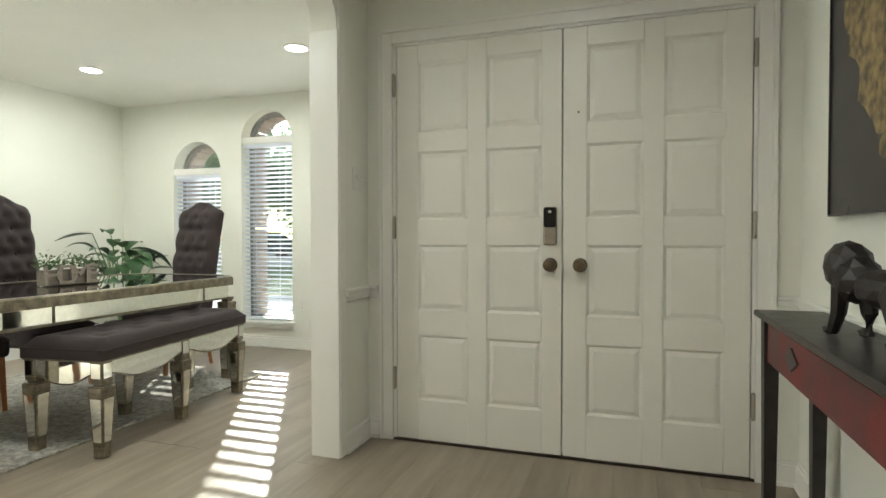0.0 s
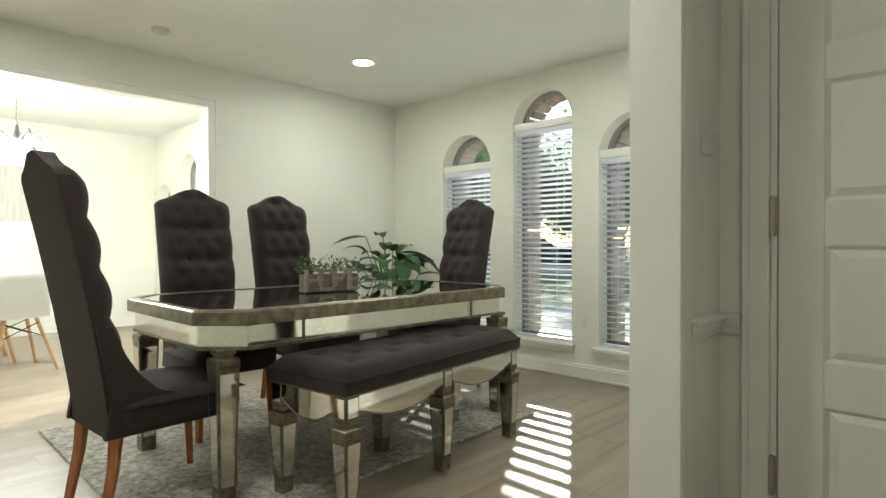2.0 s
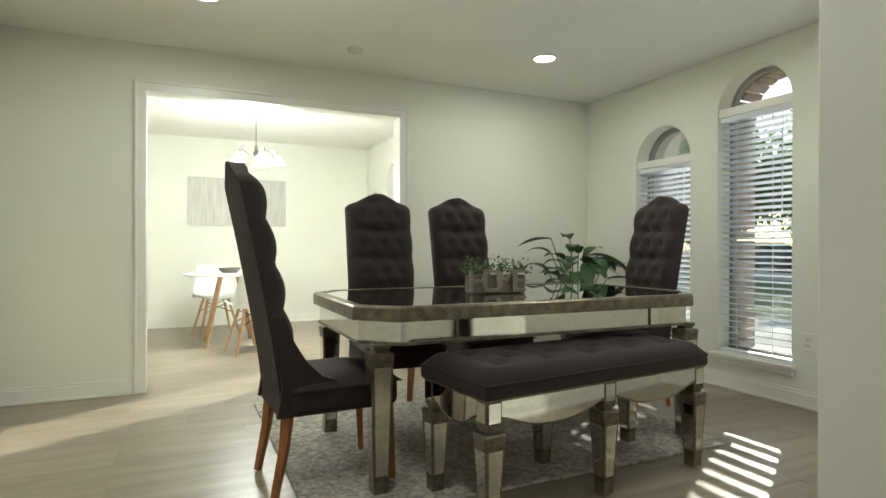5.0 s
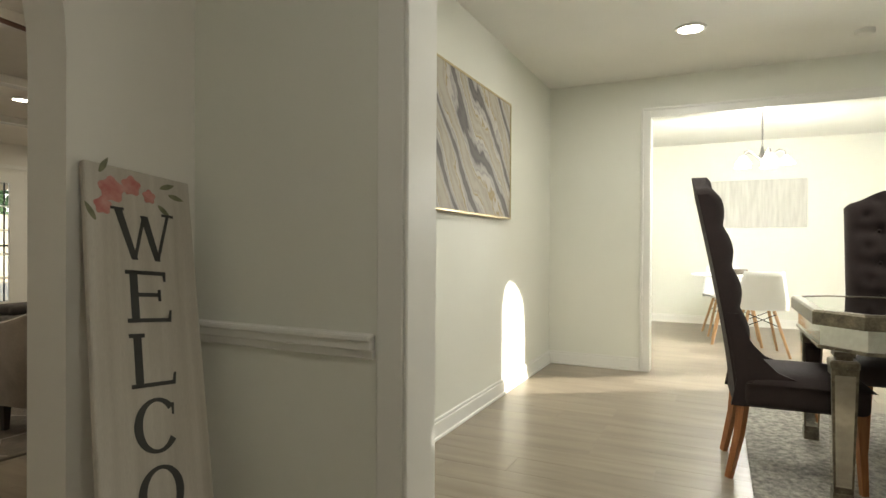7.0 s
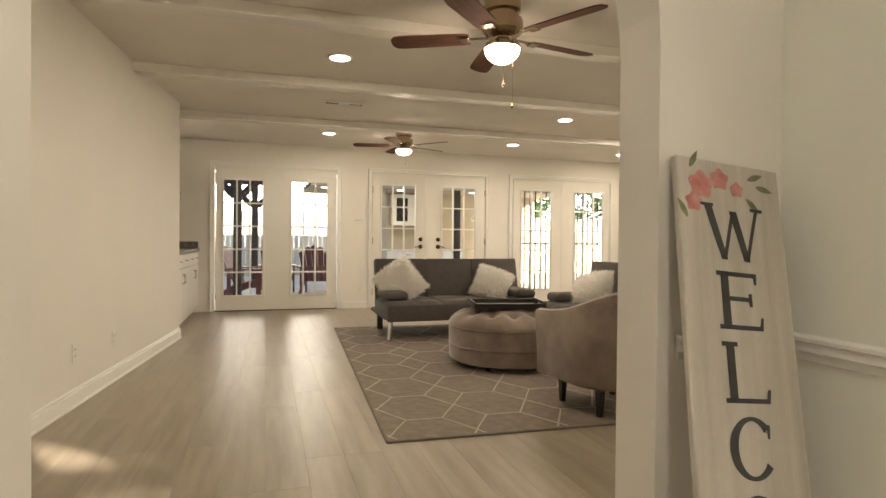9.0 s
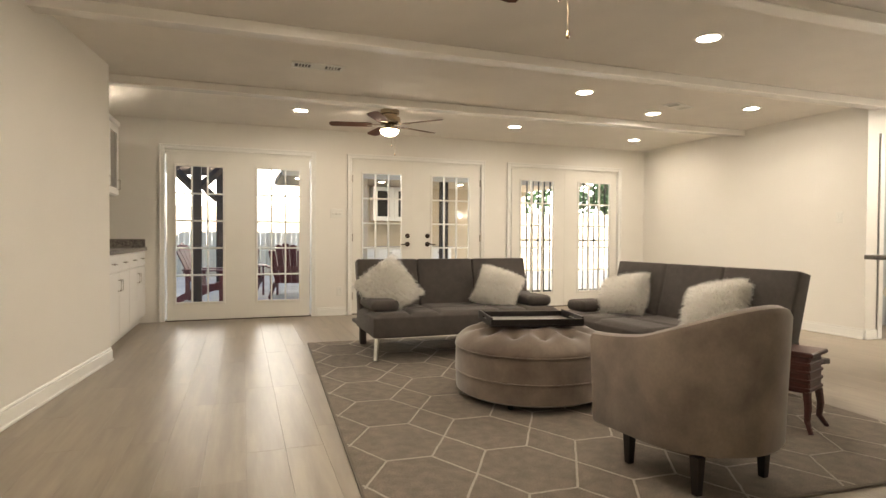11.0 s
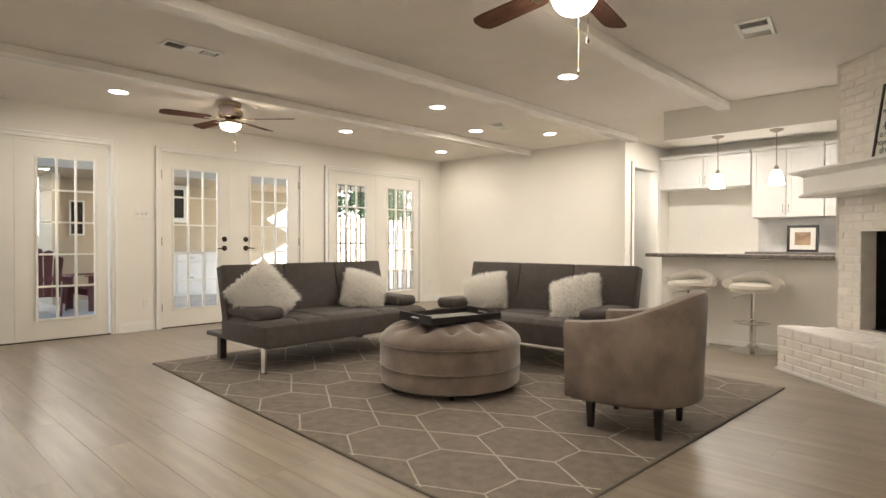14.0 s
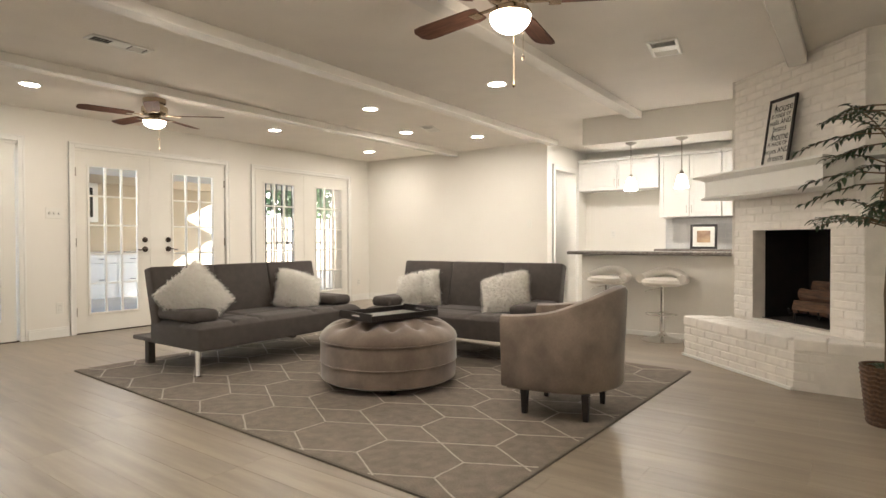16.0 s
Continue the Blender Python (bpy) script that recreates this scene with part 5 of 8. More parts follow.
def welcome_sign():
    root = thing("welcome_sign", pose(-0.497, 0.222, 0.016, 13.2, -5.6, 0), "whitewashed wooden WELCOME sign with painted roses leaning on the wall", "sign")
    part("board", boxes((-0.153, 0.153, -0.018, 0.0, 0.0, 1.25), bevel=0.003), M_WHITEWASH, root)
    z = 1.075
    for ch in "WELCOME":
        part("letter", serif_letter(ch, 0.145, 0.132), M_INKTXT, root, "charcoal painted letter", m=Matrix.Translation((0, 0.0006, z)) @ Matrix.Rotation(radians(180), 4, "Z"))
        z -= 0.160
    rnd = random.Random(8)
    for x, zz, r, mt in ((0.085, 1.185, 0.045, M_ROSE), (0.03, 1.205, 0.035, M_ROSE), (0.11, 1.14, 0.03, M_ROSE), (-0.02, 1.185, 0.025, M_ROSE)):
        for ring in range(3):
            bm = bmesh.new()
            rr = 0.72 * r * (1 - ring * 0.28)
            prism(bm, [(x + rr * (1 + 0.15 * math.sin(5 * 2 * math.pi * k / 24 + ring)) * math.cos(2 * math.pi * k / 24), zz + rr * (1 + 0.15 * math.sin(5 * 2 * math.pi * k / 24 + ring)) * math.sin(2 * math.pi * k / 24)) for k in range(24)], 0.0006 + 0.0006 * ring, Matrix(((1, 0, 0, 0), (0, 0, 1, 0.0004), (0, 1, 0, 0), (0, 0, 0, 1))))
            part("painted_rose", bm, M_ROSE, root)
    for x, zz, a in ((-0.055, 1.215, 20), (-0.08, 1.20, -10), (0.13, 1.10, 120), (-0.045, 1.165, -40), (0.115, 1.225, 60)):
        bm = bmesh.new()
        leaf_mesh(bm, (x, 0.001, zz), (-math.cos(radians(a)), 0, math.sin(radians(a))), (0, 1, 0), 0.05, 0.018, droop=0, n=5, fold=0.02)
        part("painted_leaf", bm, M_SAGE, root)


welcome_sign()

# ---- breakfast room ----
M_WHITE = node_mat("white_moulded_plastic", (0.80, 0.80, 0.78), 0.35, var=0.02)
M_BEECH = node_mat("beech_leg", (0.50, 0.30, 0.15), 0.45, var=0.15, scale=9, stretch=(8, 8, 1))


def round_table(x, y):
    root = thing("breakfast_table", pose(x, y, 0), "round white table with splayed beech legs", "table")
    bm = bmesh.new()
    lathe(bm, [(0.44, 0.725), (0.45, 0.735), (0.45, 0.742), (0.44, 0.748)], 36)
    part("table_top", bm, M_WHITE, root, smooth=True)
    for k in range(4):
        a = math.pi / 4 + k * math.pi / 2
        bm = bmesh.new()
        tube(bm, [(0.12 * math.cos(a), 0.12 * math.sin(a), 0.726), (0.33 * math.cos(a), 0.33 * math.sin(a), 0.0)], 0.019, 8, 0.014)
        part("leg", bm, M_BEECH, root)
    bm = bmesh.new()
    lathe(bm, [(0.07, 0.0), (0.105, 0.035), (0.11, 0.055), (0.10, 0.055), (0.065, 0.01)], 20, Matrix.Translation((x + 0.05, y, 0.748)))
    tagged(part("bowl", bm, M_GREYWOOD, smooth=True), "small brown bowl on the breakfast table", "bowl")


def shell_chair(x, y, turn):
    root = thing("shell_chair", pose(x, y, 0, 0, 0, turn), "white moulded shell chair with beech dowel legs", "chair", group="breakfast chairs")
    bm = bmesh.new()
    n, k = 14, 12
    rows = []
    for j in range(n + 1):
        t = j / n
        if t < 0.5:
            y0, z0 = 0.22 - 0.40 * (t / 0.5), 0.44 - 0.02 * math.sin(math.pi * t / 0.5)
        else:
            s = (t - 0.5) / 0.5
            y0, z0 = -0.18 - 0.07 * s, 0.44 + 0.37 * s
        w = 0.23 * (1 - 0.25 * max(0, t - 0.6) / 0.4)
        row = []
        for i in range(k + 1):
            u = 2 * i / k - 1
            row.append(bm.verts.new((w * u, y0 + 0.06 * u * u * (t > 0.45), z0 + 0.05 * u * u * (t <= 0.45))))
        rows.append(row)
    for a, b in zip(rows, rows[1:]):
        for i in range(k):
            bm.faces.new((a[i], a[i + 1], b[i + 1], b[i]))
    shell = part("shell", bm, M_WHITE, root, smooth=True)
    shell.modifiers.new("thickness", "SOLIDIFY").thickness = 0.008
    for sx in (-1, 1):
        for sy in (-1, 1):
            bm = bmesh.new()
            tube(bm, [(sx * 0.11, sy * 0.10, 0.43), (sx * 0.22, sy * 0.21, 0.0)], 0.016, 8, 0.011)
            part("leg", bm, M_BEECH, root)
            bm = bmesh.new()
            tube(bm, [(sx * 0.15, sy * 0.14, 0.28), (-sx * 0.12, sy * 0.13, 0.40)], 0.004, 6)
            part("wire_brace", bm, M_BLACK, root)


round_table(-6.55, 1.50)
shell_chair(-5.95, 1.68, 100)
shell_chair(-7.15, 1.40, -80)


M_PEWTER = node_mat("pewter_arm", (0.17, 0.16, 0.15), 0.45, metal=0.6, var=0.1, scale=20)


def chandelier(x, y):
    root = thing("chandelier", pose(x, y, CEIL) @ Matrix.Diagonal((0.95, 0.95, 1.0, 1)), "brushed nickel five-arm chandelier with lit white glass shades", "chandelier")
    bm = bmesh.new()
    lathe(bm, [(0.06, 0), (0.055, -0.02), (0.012, -0.03)], 20)
    part("canopy", bm, M_PEWTER, root, smooth=True)
    me = None
    for k in range(16):
        m = Matrix.Translation((0, 0, -0.045 - k * 0.024)) @ Matrix.Rotation(radians(90 * (k % 2)), 4, "Z")
        if me is None:
            bm = bmesh.new()
            tube(bm, [(0.008 * math.cos(a), 0, 0.016 * math.sin(a)) for a in [2 * math.pi * q / 10 for q in range(11)]], 0.0022, 5)
            ob = part("chain_link", bm, M_PEWTER, root, m=m)
            me = ob.data
        else:
            ob = new("chain_link", me)
            ob.parent = root
            ob.matrix_basis = m
    bm = bmesh.new()
    lathe(bm, [(0.008, -0.415), (0.014, -0.445), (0.02, -0.475), (0.035, -0.515), (0.03, -0.545), (0.012, -0.575), (0.006, -0.605)], 16)
    part("stem", bm, M_PEWTER, root, smooth=True)
    for k in range(5):
        a = 2 * math.pi * k / 5 + 0.3
        c, s = math.cos(a), math.sin(a)
        bm = bmesh.new()
        tube(bm, [(0.03 * c, 0.03 * s, -0.535), (0.09 * c, 0.09 * s, -0.495), (0.15 * c, 0.15 * s, -0.455), (0.20 * c, 0.20 * s, -0.475), (0.215 * c, 0.215 * s, -0.525)], 0.006, 7)
        arm = part("arm", bm, M_PEWTER, root, smooth=True)
        bm = bmesh.new()
        lathe(bm, [(0.022, -0.520), (0.035, -0.540), (0.06, -0.575), (0.078, -0.600), (0.074, -0.598), (0.052, -0.570)], 18, Matrix.Translation((0.215 * c, 0.215 * s, 0)), cap=False)
        part("shade", bm, M_SHADEGLOW, arm, "lit white glass shade", smooth=True)
    lamp = new("chandelier_lamp", bpy.data.lights.new("chandelier_lamp", "POINT"))
    lamp.data.energy, lamp.data.color, lamp.data.shadow_soft_size = W_CHAND, (1.0, 0.98, 0.95), 0.2
    lamp.parent = root
    lamp.matrix_basis = Matrix.Translation((0, 0, -0.74))


chandelier(-5.95, 1.70)
# ---- living room furniture ----
M_CHAR = node_mat("charcoal_linen", (0.080, 0.068, 0.061), 0.9, var=0.12, scale=20, fine=0.2, fine_scale=300, bump=0.3, bump_scale=500, sheen=0.1)
M_FUR = soft_mat("white_faux_fur", (0.96, 0.95, 0.92), (0.91, 0.89, 0.85), 0.6, 30)
M_VELVET = node_mat("taupe_velvet", (0.245, 0.192, 0.148), 0.75, var=0.2, scale=5.0, second=(0.125, 0.088, 0.066), fine=0.06, fine_scale=70, sheen=0.5)
M_ESP = node_mat("espresso_wood", (0.014, 0.010, 0.009), 0.4, var=0.3, scale=20)


def pillow_top(bm, x0, x1, y0, y1, z, h, nx, ny, seams=(), edge=0.05):
    """A padded top sheet with rounded borders and quilting seams (axis, place)."""
    rows = []
    for j in range(ny + 1):
        row = []
        for i in range(nx + 1):
            x, y = x0 + (x1 - x0) * i / nx, y0 + (y1 - y0) * j / ny
            e = min(1, min(x - x0, x1 - x) / edge) ** 0.5 * min(1, min(y - y0, y1 - y) / edge) ** 0.5 if min(x - x0, x1 - x, y - y0, y1 - y) > 0 else 0
            d = 0
            for ax, at in seams:
                d = max(d, math.exp(-(((x if ax == "x" else y) - at) / 0.018) ** 2))
            row.append(bm.verts.new((x, y, z + h * e - 0.028 * d * e)))
        rows.append(row)
    for a, b in zip(rows, rows[1:]):
        for i in range(nx):
            bm.faces.new((a[i], a[i + 1], b[i + 1], b[i]))


def futon():
    """Faces +y; origin on the floor under its middle."""
    root = thing("futon_sofa", pose(0, 0, 0), "charcoal grey linen futon sofa with bolster arms and chrome legs", "sofa", group="living room sofas")
    w = 0.86
    bm = bmesh.new()
    box(bm, -w, w, -0.30, 0.42, 0.20, 0.375, 0.02, 3)
    pillow_top(bm, -w + 0.004, w - 0.004, -0.296, 0.416, 0.368, 0.035, 60, 30, [("x", -0.29), ("x", 0.29), ("x", -0.54), ("x", 0.54), ("y", 0.12)])
    part("seat", bm, M_CHAR, root, smooth=True)
    for x0, x1 in ((-w, -0.285), (-0.278, 0.278), (0.285, w)):
        bm = bmesh.new()
        box(bm, x0, x1, -0.475, 0.0, -0.115, 0.0, 0.018, 3)
        seams = [("y", -0.24)] + ([("x", (x0 + x1) / 2)] if x1 - x0 > 0.56 else [])
        pillow_top(bm, x0 + 0.004, x1 - 0.004, -0.471, -0.004, -0.006, 0.03, 26, 22, seams)
        part("backrest", bm, M_CHAR, root, smooth=True, m=Matrix.Translation((0, -0.28, 0.335)) @ Matrix.Rotation(radians(104), 4, "X") @ Matrix.Diagonal((1, -1, 1, 1)))
    part("base_board", boxes((-w + 0.02, w - 0.02, -0.62, -0.25, 0.20, 0.235), bevel=0.006), M_CHAR, root)
    for s in (-1, 1):
        bm = bmesh.new()
        x = s * (w - 0.13)
        box(bm, x - 0.12, x + 0.12, -0.24, 0.30, 0.40, 0.495, 0.04, 4)
        part("bolster", bm, M_CHAR, root, smooth=True)
    for s in (-1, 1):
        bm = bmesh.new()
        tube(bm, [(s * 0.80, 0.30, 0.23), (s * 0.825, 0.335, 0.008)], 0.025, 14)
        lathe(bm, [(0.03, 0), (0.03, 0.008), (0.02, 0.012)], 14, Matrix.Translation((s * 0.825, 0.335, 0)))
        part("chrome_leg", bm, M_CHROME, root, "chrome tube leg", smooth=True)
        part("rear_leg", boxes((s * 0.76 - 0.03, s * 0.76 + 0.03, -0.52, -0.46, 0.0, 0.205), bevel=0.004), M_CHAR, root)
    return root


sofa = futon()
sofa.matrix_basis = pose(-1.567, -4.98, 0.012, 0, 0, 0.5)
copy_thing(sofa, pose(-2.72, -3.555, 0.012, 0, 0, -87))


def fur_pillow():
    root = thing("fur_pillow", pose(0, 0, 0), "square white shaggy faux fur pillow on the sofa", "pillow", group="fur pillows")
    rnd = random.Random(4)
    bm = bmesh.new()
    n = 16
    s = 0.225

    def surf(u, v, side):
        e = max(0.0, (1 - u ** 4) * (1 - v ** 4)) ** 0.55
        return Vector((u * s * (1 - 0.10 * (1 - v * v) * (abs(u) > 0.9)), side * 0.085 * e, v * s))

    for side in (-1, 1):
        rows = [[bm.verts.new(surf(2 * i / n - 1, 2 * j / n - 1, side)) for i in range(n + 1)] for j in range(n + 1)]
        for a, b in zip(rows, rows[1:]):
            for i in range(n):
                bm.faces.new((a[i], a[i + 1], b[i + 1], b[i]))
    part("cover", bm, M_FUR, root, smooth=True)
    verts, faces = [], []
    for _ in range(7500):
        u, v, side = rnd.uniform(-1, 1), rnd.uniform(-1, 1), rnd.choice((-1, 1))
        if rnd.random() < 0.25:
            if rnd.random() < 0.5:
                u = rnd.choice((-1, 1)) * rnd.uniform(0.93, 1)
            else:
                v = rnd.choice((-1, 1)) * rnd.uniform(0.93, 1)
        p = surf(u, v, side)
        d = Vector((u * 0.8 + rnd.gauss(0, 0.35), side * rnd.uniform(0.25, 0.9), v * 0.8 + rnd.gauss(0, 0.35) - 0.35)).normalized()
        ln = rnd.uniform(0.03, 0.075)
        q = d.cross(Vector((rnd.gauss(0, 1), rnd.gauss(0, 1), rnd.gauss(0, 1)))).normalized() * rnd.uniform(0.0022, 0.004)
        k = len(verts)
        tip = p + d * ln - Vector((0, 0, ln * 0.25))
        verts += [p - q, p + q, p + d * ln * 0.55 + q * 0.7, p + d * ln * 0.55 - q * 0.7, tip]
        faces += [(k, k + 1, k + 2, k + 3), (k + 3, k + 2, k + 4)]
    me = bpy.data.meshes.new("fur")
    me.from_pydata(verts, [], faces)
    me.materials.append(M_FUR)
    ob = new("fur", me)
    ob.parent = root
    return root


pil = fur_pillow()
small = Matrix.Diagonal((0.93, 1, 0.90, 1))
pil.matrix_basis = pose(-0.93, -5.00, 0.59, 26, 34, 8) @ small
copy_thing(pil, pose(-2.02, -5.02, 0.555, 42, -18, -28) @ small)
copy_thing(pil, pose(-2.76, -4.10, 0.55, 46, 12, -66) @ small)
copy_thing(pil, pose(-2.79, -3.14, 0.555, 42, 14, -72) @ small)


def ottoman(x, y):
    root = thing("ottoman", pose(x, y, 0.012) @ Matrix.Diagonal((0.985, 0.985, 1.04, 1)), "large round taupe velvet ottoman with button-tufted top", "ottoman")
    r = 0.50
    bm = bmesh.new()
    lathe(bm, [(r - 0.03, 0.04), (r - 0.005, 0.055), (r, 0.10), (r - 0.004, 0.165), (r + 0.002, 0.172), (r + 0.002, 0.20), (r, 0.30), (r - 0.006, 0.315)], 64)
    part("body", bm, M_VELVET, root, smooth=True)
    bm = bmesh.new()
    buttons = [(0, 0)] + [(0.17 * math.cos(a), 0.17 * math.sin(a)) for a in [k * math.pi / 3 for k in range(6)]] + [(0.33 * math.cos(a), 0.33 * math.sin(a)) for a in [math.pi / 12 + k * math.pi / 6 for k in range(12)]]
    nr, na = 26, 96
    rings = []
    for j in range(nr + 1):
        t = j / nr
        rr = (r + 0.004) * math.sin(t * math.pi / 2) ** 0.75 if t < 1 else r + 0.004
        ring = []
        for i in range(na):
            a = 2 * math.pi * i / na
            x0, y0 = rr * math.cos(a), rr * math.sin(a)
            dome = 0.325 + 0.135 * max(0, 1 - (rr / (r + 0.004)) ** 3.5) ** 0.6
            fade = max(0.0, 1 - (rr / r) ** 6)
            pleat = 0.018 * (0.5 + 0.5 * math.cos(12 * (a - math.pi / 12))) * max(0, min(1, (rr - 0.33) / 0.08)) * fade
            ring.append(bm.verts.new((x0, y0, dome - tuft(x0, y0, buttons, 0.075, 0.12) * fade - pleat)))
        rings.append(ring)
    for a, b in zip(rings, rings[1:]):
        for i in range(na):
            bm.faces.new((a[i], a[(i + 1) % na], b[(i + 1) % na], b[i]))
    low = [bm.verts.new((v.co.x, v.co.y, 0.312)) for v in rings[-1]]
    for i in range(na):
        bm.faces.new((rings[-1][i], rings[-1][(i + 1) % na], low[(i + 1) % na], low[i]))
    bmesh.ops.remove_doubles(bm, verts=bm.verts, dist=1e-5)
    top = part("tufted_top", bm, M_VELVET, root, smooth=True)
    for z, rr in ((0.168, r + 0.002), (0.316, r + 0.004)):
        bm = bmesh.new()
        tube(bm, [(rr * math.cos(2 * math.pi * k / 48), rr * math.sin(2 * math.pi * k / 48), z) for k in range(49)], 0.005, 6)
        part("piping", bm, M_VELVET, root, smooth=True)
    me = None
    for a, b in buttons:
        m = Matrix.Translation((a, b, 0.325 + 0.135 * max(0, 1 - (math.hypot(a, b) / r) ** 3.5) ** 0.6 - 0.066))
        if me is None:
            bm = bmesh.new()
            bmesh.ops.create_uvsphere(bm, u_segments=8, v_segments=5, radius=0.014)
            ob = part("button", bm, M_VELVET, top, m=m)
            me = ob.data
        else:
            ob = new("button", me)
            ob.parent = top
            ob.matrix_basis = m
    for k in range(4):
        a = math.pi / 4 + k * math.pi / 2
        bm = bmesh.new()
        lathe(bm, [(0.018, 0), (0.026, 0.045)], 10, Matrix.Translation((0.40 * math.cos(a), 0.40 * math.sin(a), 0)))
        part("foot", bm, M_ESP, root)


ottoman(-1.50, -3.39)


def serving_tray(m):
    root = thing("serving_tray", m, "black wooden serving tray with mirrored base and cut-out handles", "tray")
    w, d, h, t = 0.295, 0.205, 0.045, 0.012
    part("base", boxes((-w, w, -d, d, 0.0, 0.010)), M_ESP, root)
    part("mirror_base", boxes((-w + 0.03, w - 0.03, -d + 0.03, d - 0.03, 0.0098, 0.0115)), node_mat("tray_lining", (0.55, 0.54, 0.50), 0.12, var=0.05), root)
    part("side", boxes((-w, w, -d, -d + t, 0.010, h), bevel=0.002), M_ESP, root)
    part("side", boxes((-w, w, d - t, d, 0.010, h), bevel=0.002), M_ESP, root)
    for s in (-1, 1):
        a, b = sorted((s * w, s * (w - t)))
        part("handle_side", boxes((a, b, -d + t, -0.055, 0.010, h + 0.012), (a, b, 0.055, d - t, 0.010, h + 0.012), (a, b, -0.055, 0.055, 0.010, 0.026), (a, b, -0.055, 0.055, h - 0.006, h + 0.012)), M_ESP, root)
    return root


serving_tray(pose(-1.47, -3.36, 0.489, 0, 0, -12))


def barrel_chair(m):
    """Faces +y; a curved shell that sinks from its back to its arm fronts."""
    root = thing("barrel_chair", m, "taupe velvet barrel armchair with dark tapered legs", "armchair")
    rx, ry = 0.375, 0.375
    bm = bmesh.new()
    n = 44
    rows = []
    for i in range(n + 1):
        t = i / n
        a = math.pi * (1 + t)
        if t < 0.12:
            s = t / 0.12
            c = Vector((-rx, 0.33 - 0.33 * s))
            nrm = Vector((-1, 0))
        elif t > 0.88:
            s = (t - 0.88) / 0.12
            c = Vector((rx, 0.33 * s))
            nrm = Vector((1, 0))
        else:
            a = math.pi + math.pi * (t - 0.12) / 0.76
            c = Vector((rx * math.cos(a), ry * math.sin(a)))
            nrm = Vector((math.cos(a), math.sin(a)))
        back = 0.5 - 0.5 * math.cos(2 * math.pi * t)
        top = 0.58 + 0.165 * back ** 0.9
        flare = 0.035
        ring = []
        for q, z in ((0.0, 0.175), (0.012, 0.19), (flare * 0.5, 0.35), (flare, top - 0.03), (flare - 0.012, top - 0.006), (flare - 0.045, top + 0.004), (flare - 0.085, top - 0.006), (flare - 0.10, top - 0.03), (flare - 0.11, 0.42), (flare - 0.115, 0.16)):
            p = c + nrm * q
            ring.append(bm.verts.new((p.x, p.y, z)))
        rows.append(ring)
    k = len(rows[0])
    for a, b in zip(rows, rows[1:]):
        for i in range(k):
            bm.faces.new((a[i], a[(i + 1) % k], b[(i + 1) % k], b[i]))
    bm.faces.new(rows[0])
    bm.faces.new(rows[-1])
    part("shell", bm, M_VELVET, root, smooth=True)
    bm = bmesh.new()
    prism(bm, [(-0.29, 0.33), (-0.29, 0)] + [(0.29 * math.cos(math.pi + math.pi * j / 16), 0.29 * math.sin(math.pi + math.pi * j / 16)) for j in range(1, 16)] + [(0.29, 0), (0.29, 0.33)], 0.15, Matrix.Translation((0, 0, 0.146)))
    part("seat_base", bm, M_VELVET, root)
    bm = bmesh.new()
    box(bm, -0.275, 0.275, -0.22, 0.36, 0.296, 0.43, 0.045, 4)
    part("seat_cushion", bm, M_VELVET, root, smooth=True)
    for x in (-0.235, 0.235):
        for y in (-0.20, 0.22):
            bm = bmesh.new()
            a = [bm.verts.new((x + sx * 0.024, y + sy * 0.024, 0.15)) for sx, sy in ((-1, -1), (1, -1), (1, 1), (-1, 1))]
            b = [bm.verts.new((x + sx * 0.016, y + sy * 0.016, 0.0)) for sx, sy in ((-1, -1), (1, -1), (1, 1), (-1, 1))]
            bm.faces.new(a)
            bm.faces.new(b)
            for j in range(4):
                bm.faces.new((a[j], a[(j + 1) % 4], b[(j + 1) % 4], b[j]))
            part("leg", bm, M_ESP, root, "dark tapered wooden leg")


barrel_chair(pose(-1.60, -2.045, 0.012, 0, 0, 187) @ Matrix.Diagonal((0.87, 0.87, 1.02, 1)))

# ---- living room rug ----
M_RUG = node_mat("taupe_grey_pile", (0.20, 0.168, 0.135), 0.97, var=0.16, scale=16, fine=0.3, fine_scale=170, bump=0.8, bump_scale=260)
M_RUGLINE = node_mat("ivory_yarn", (0.42, 0.38, 0.32), 0.95, var=0.12, scale=60, bump=0.6, bump_scale=300)


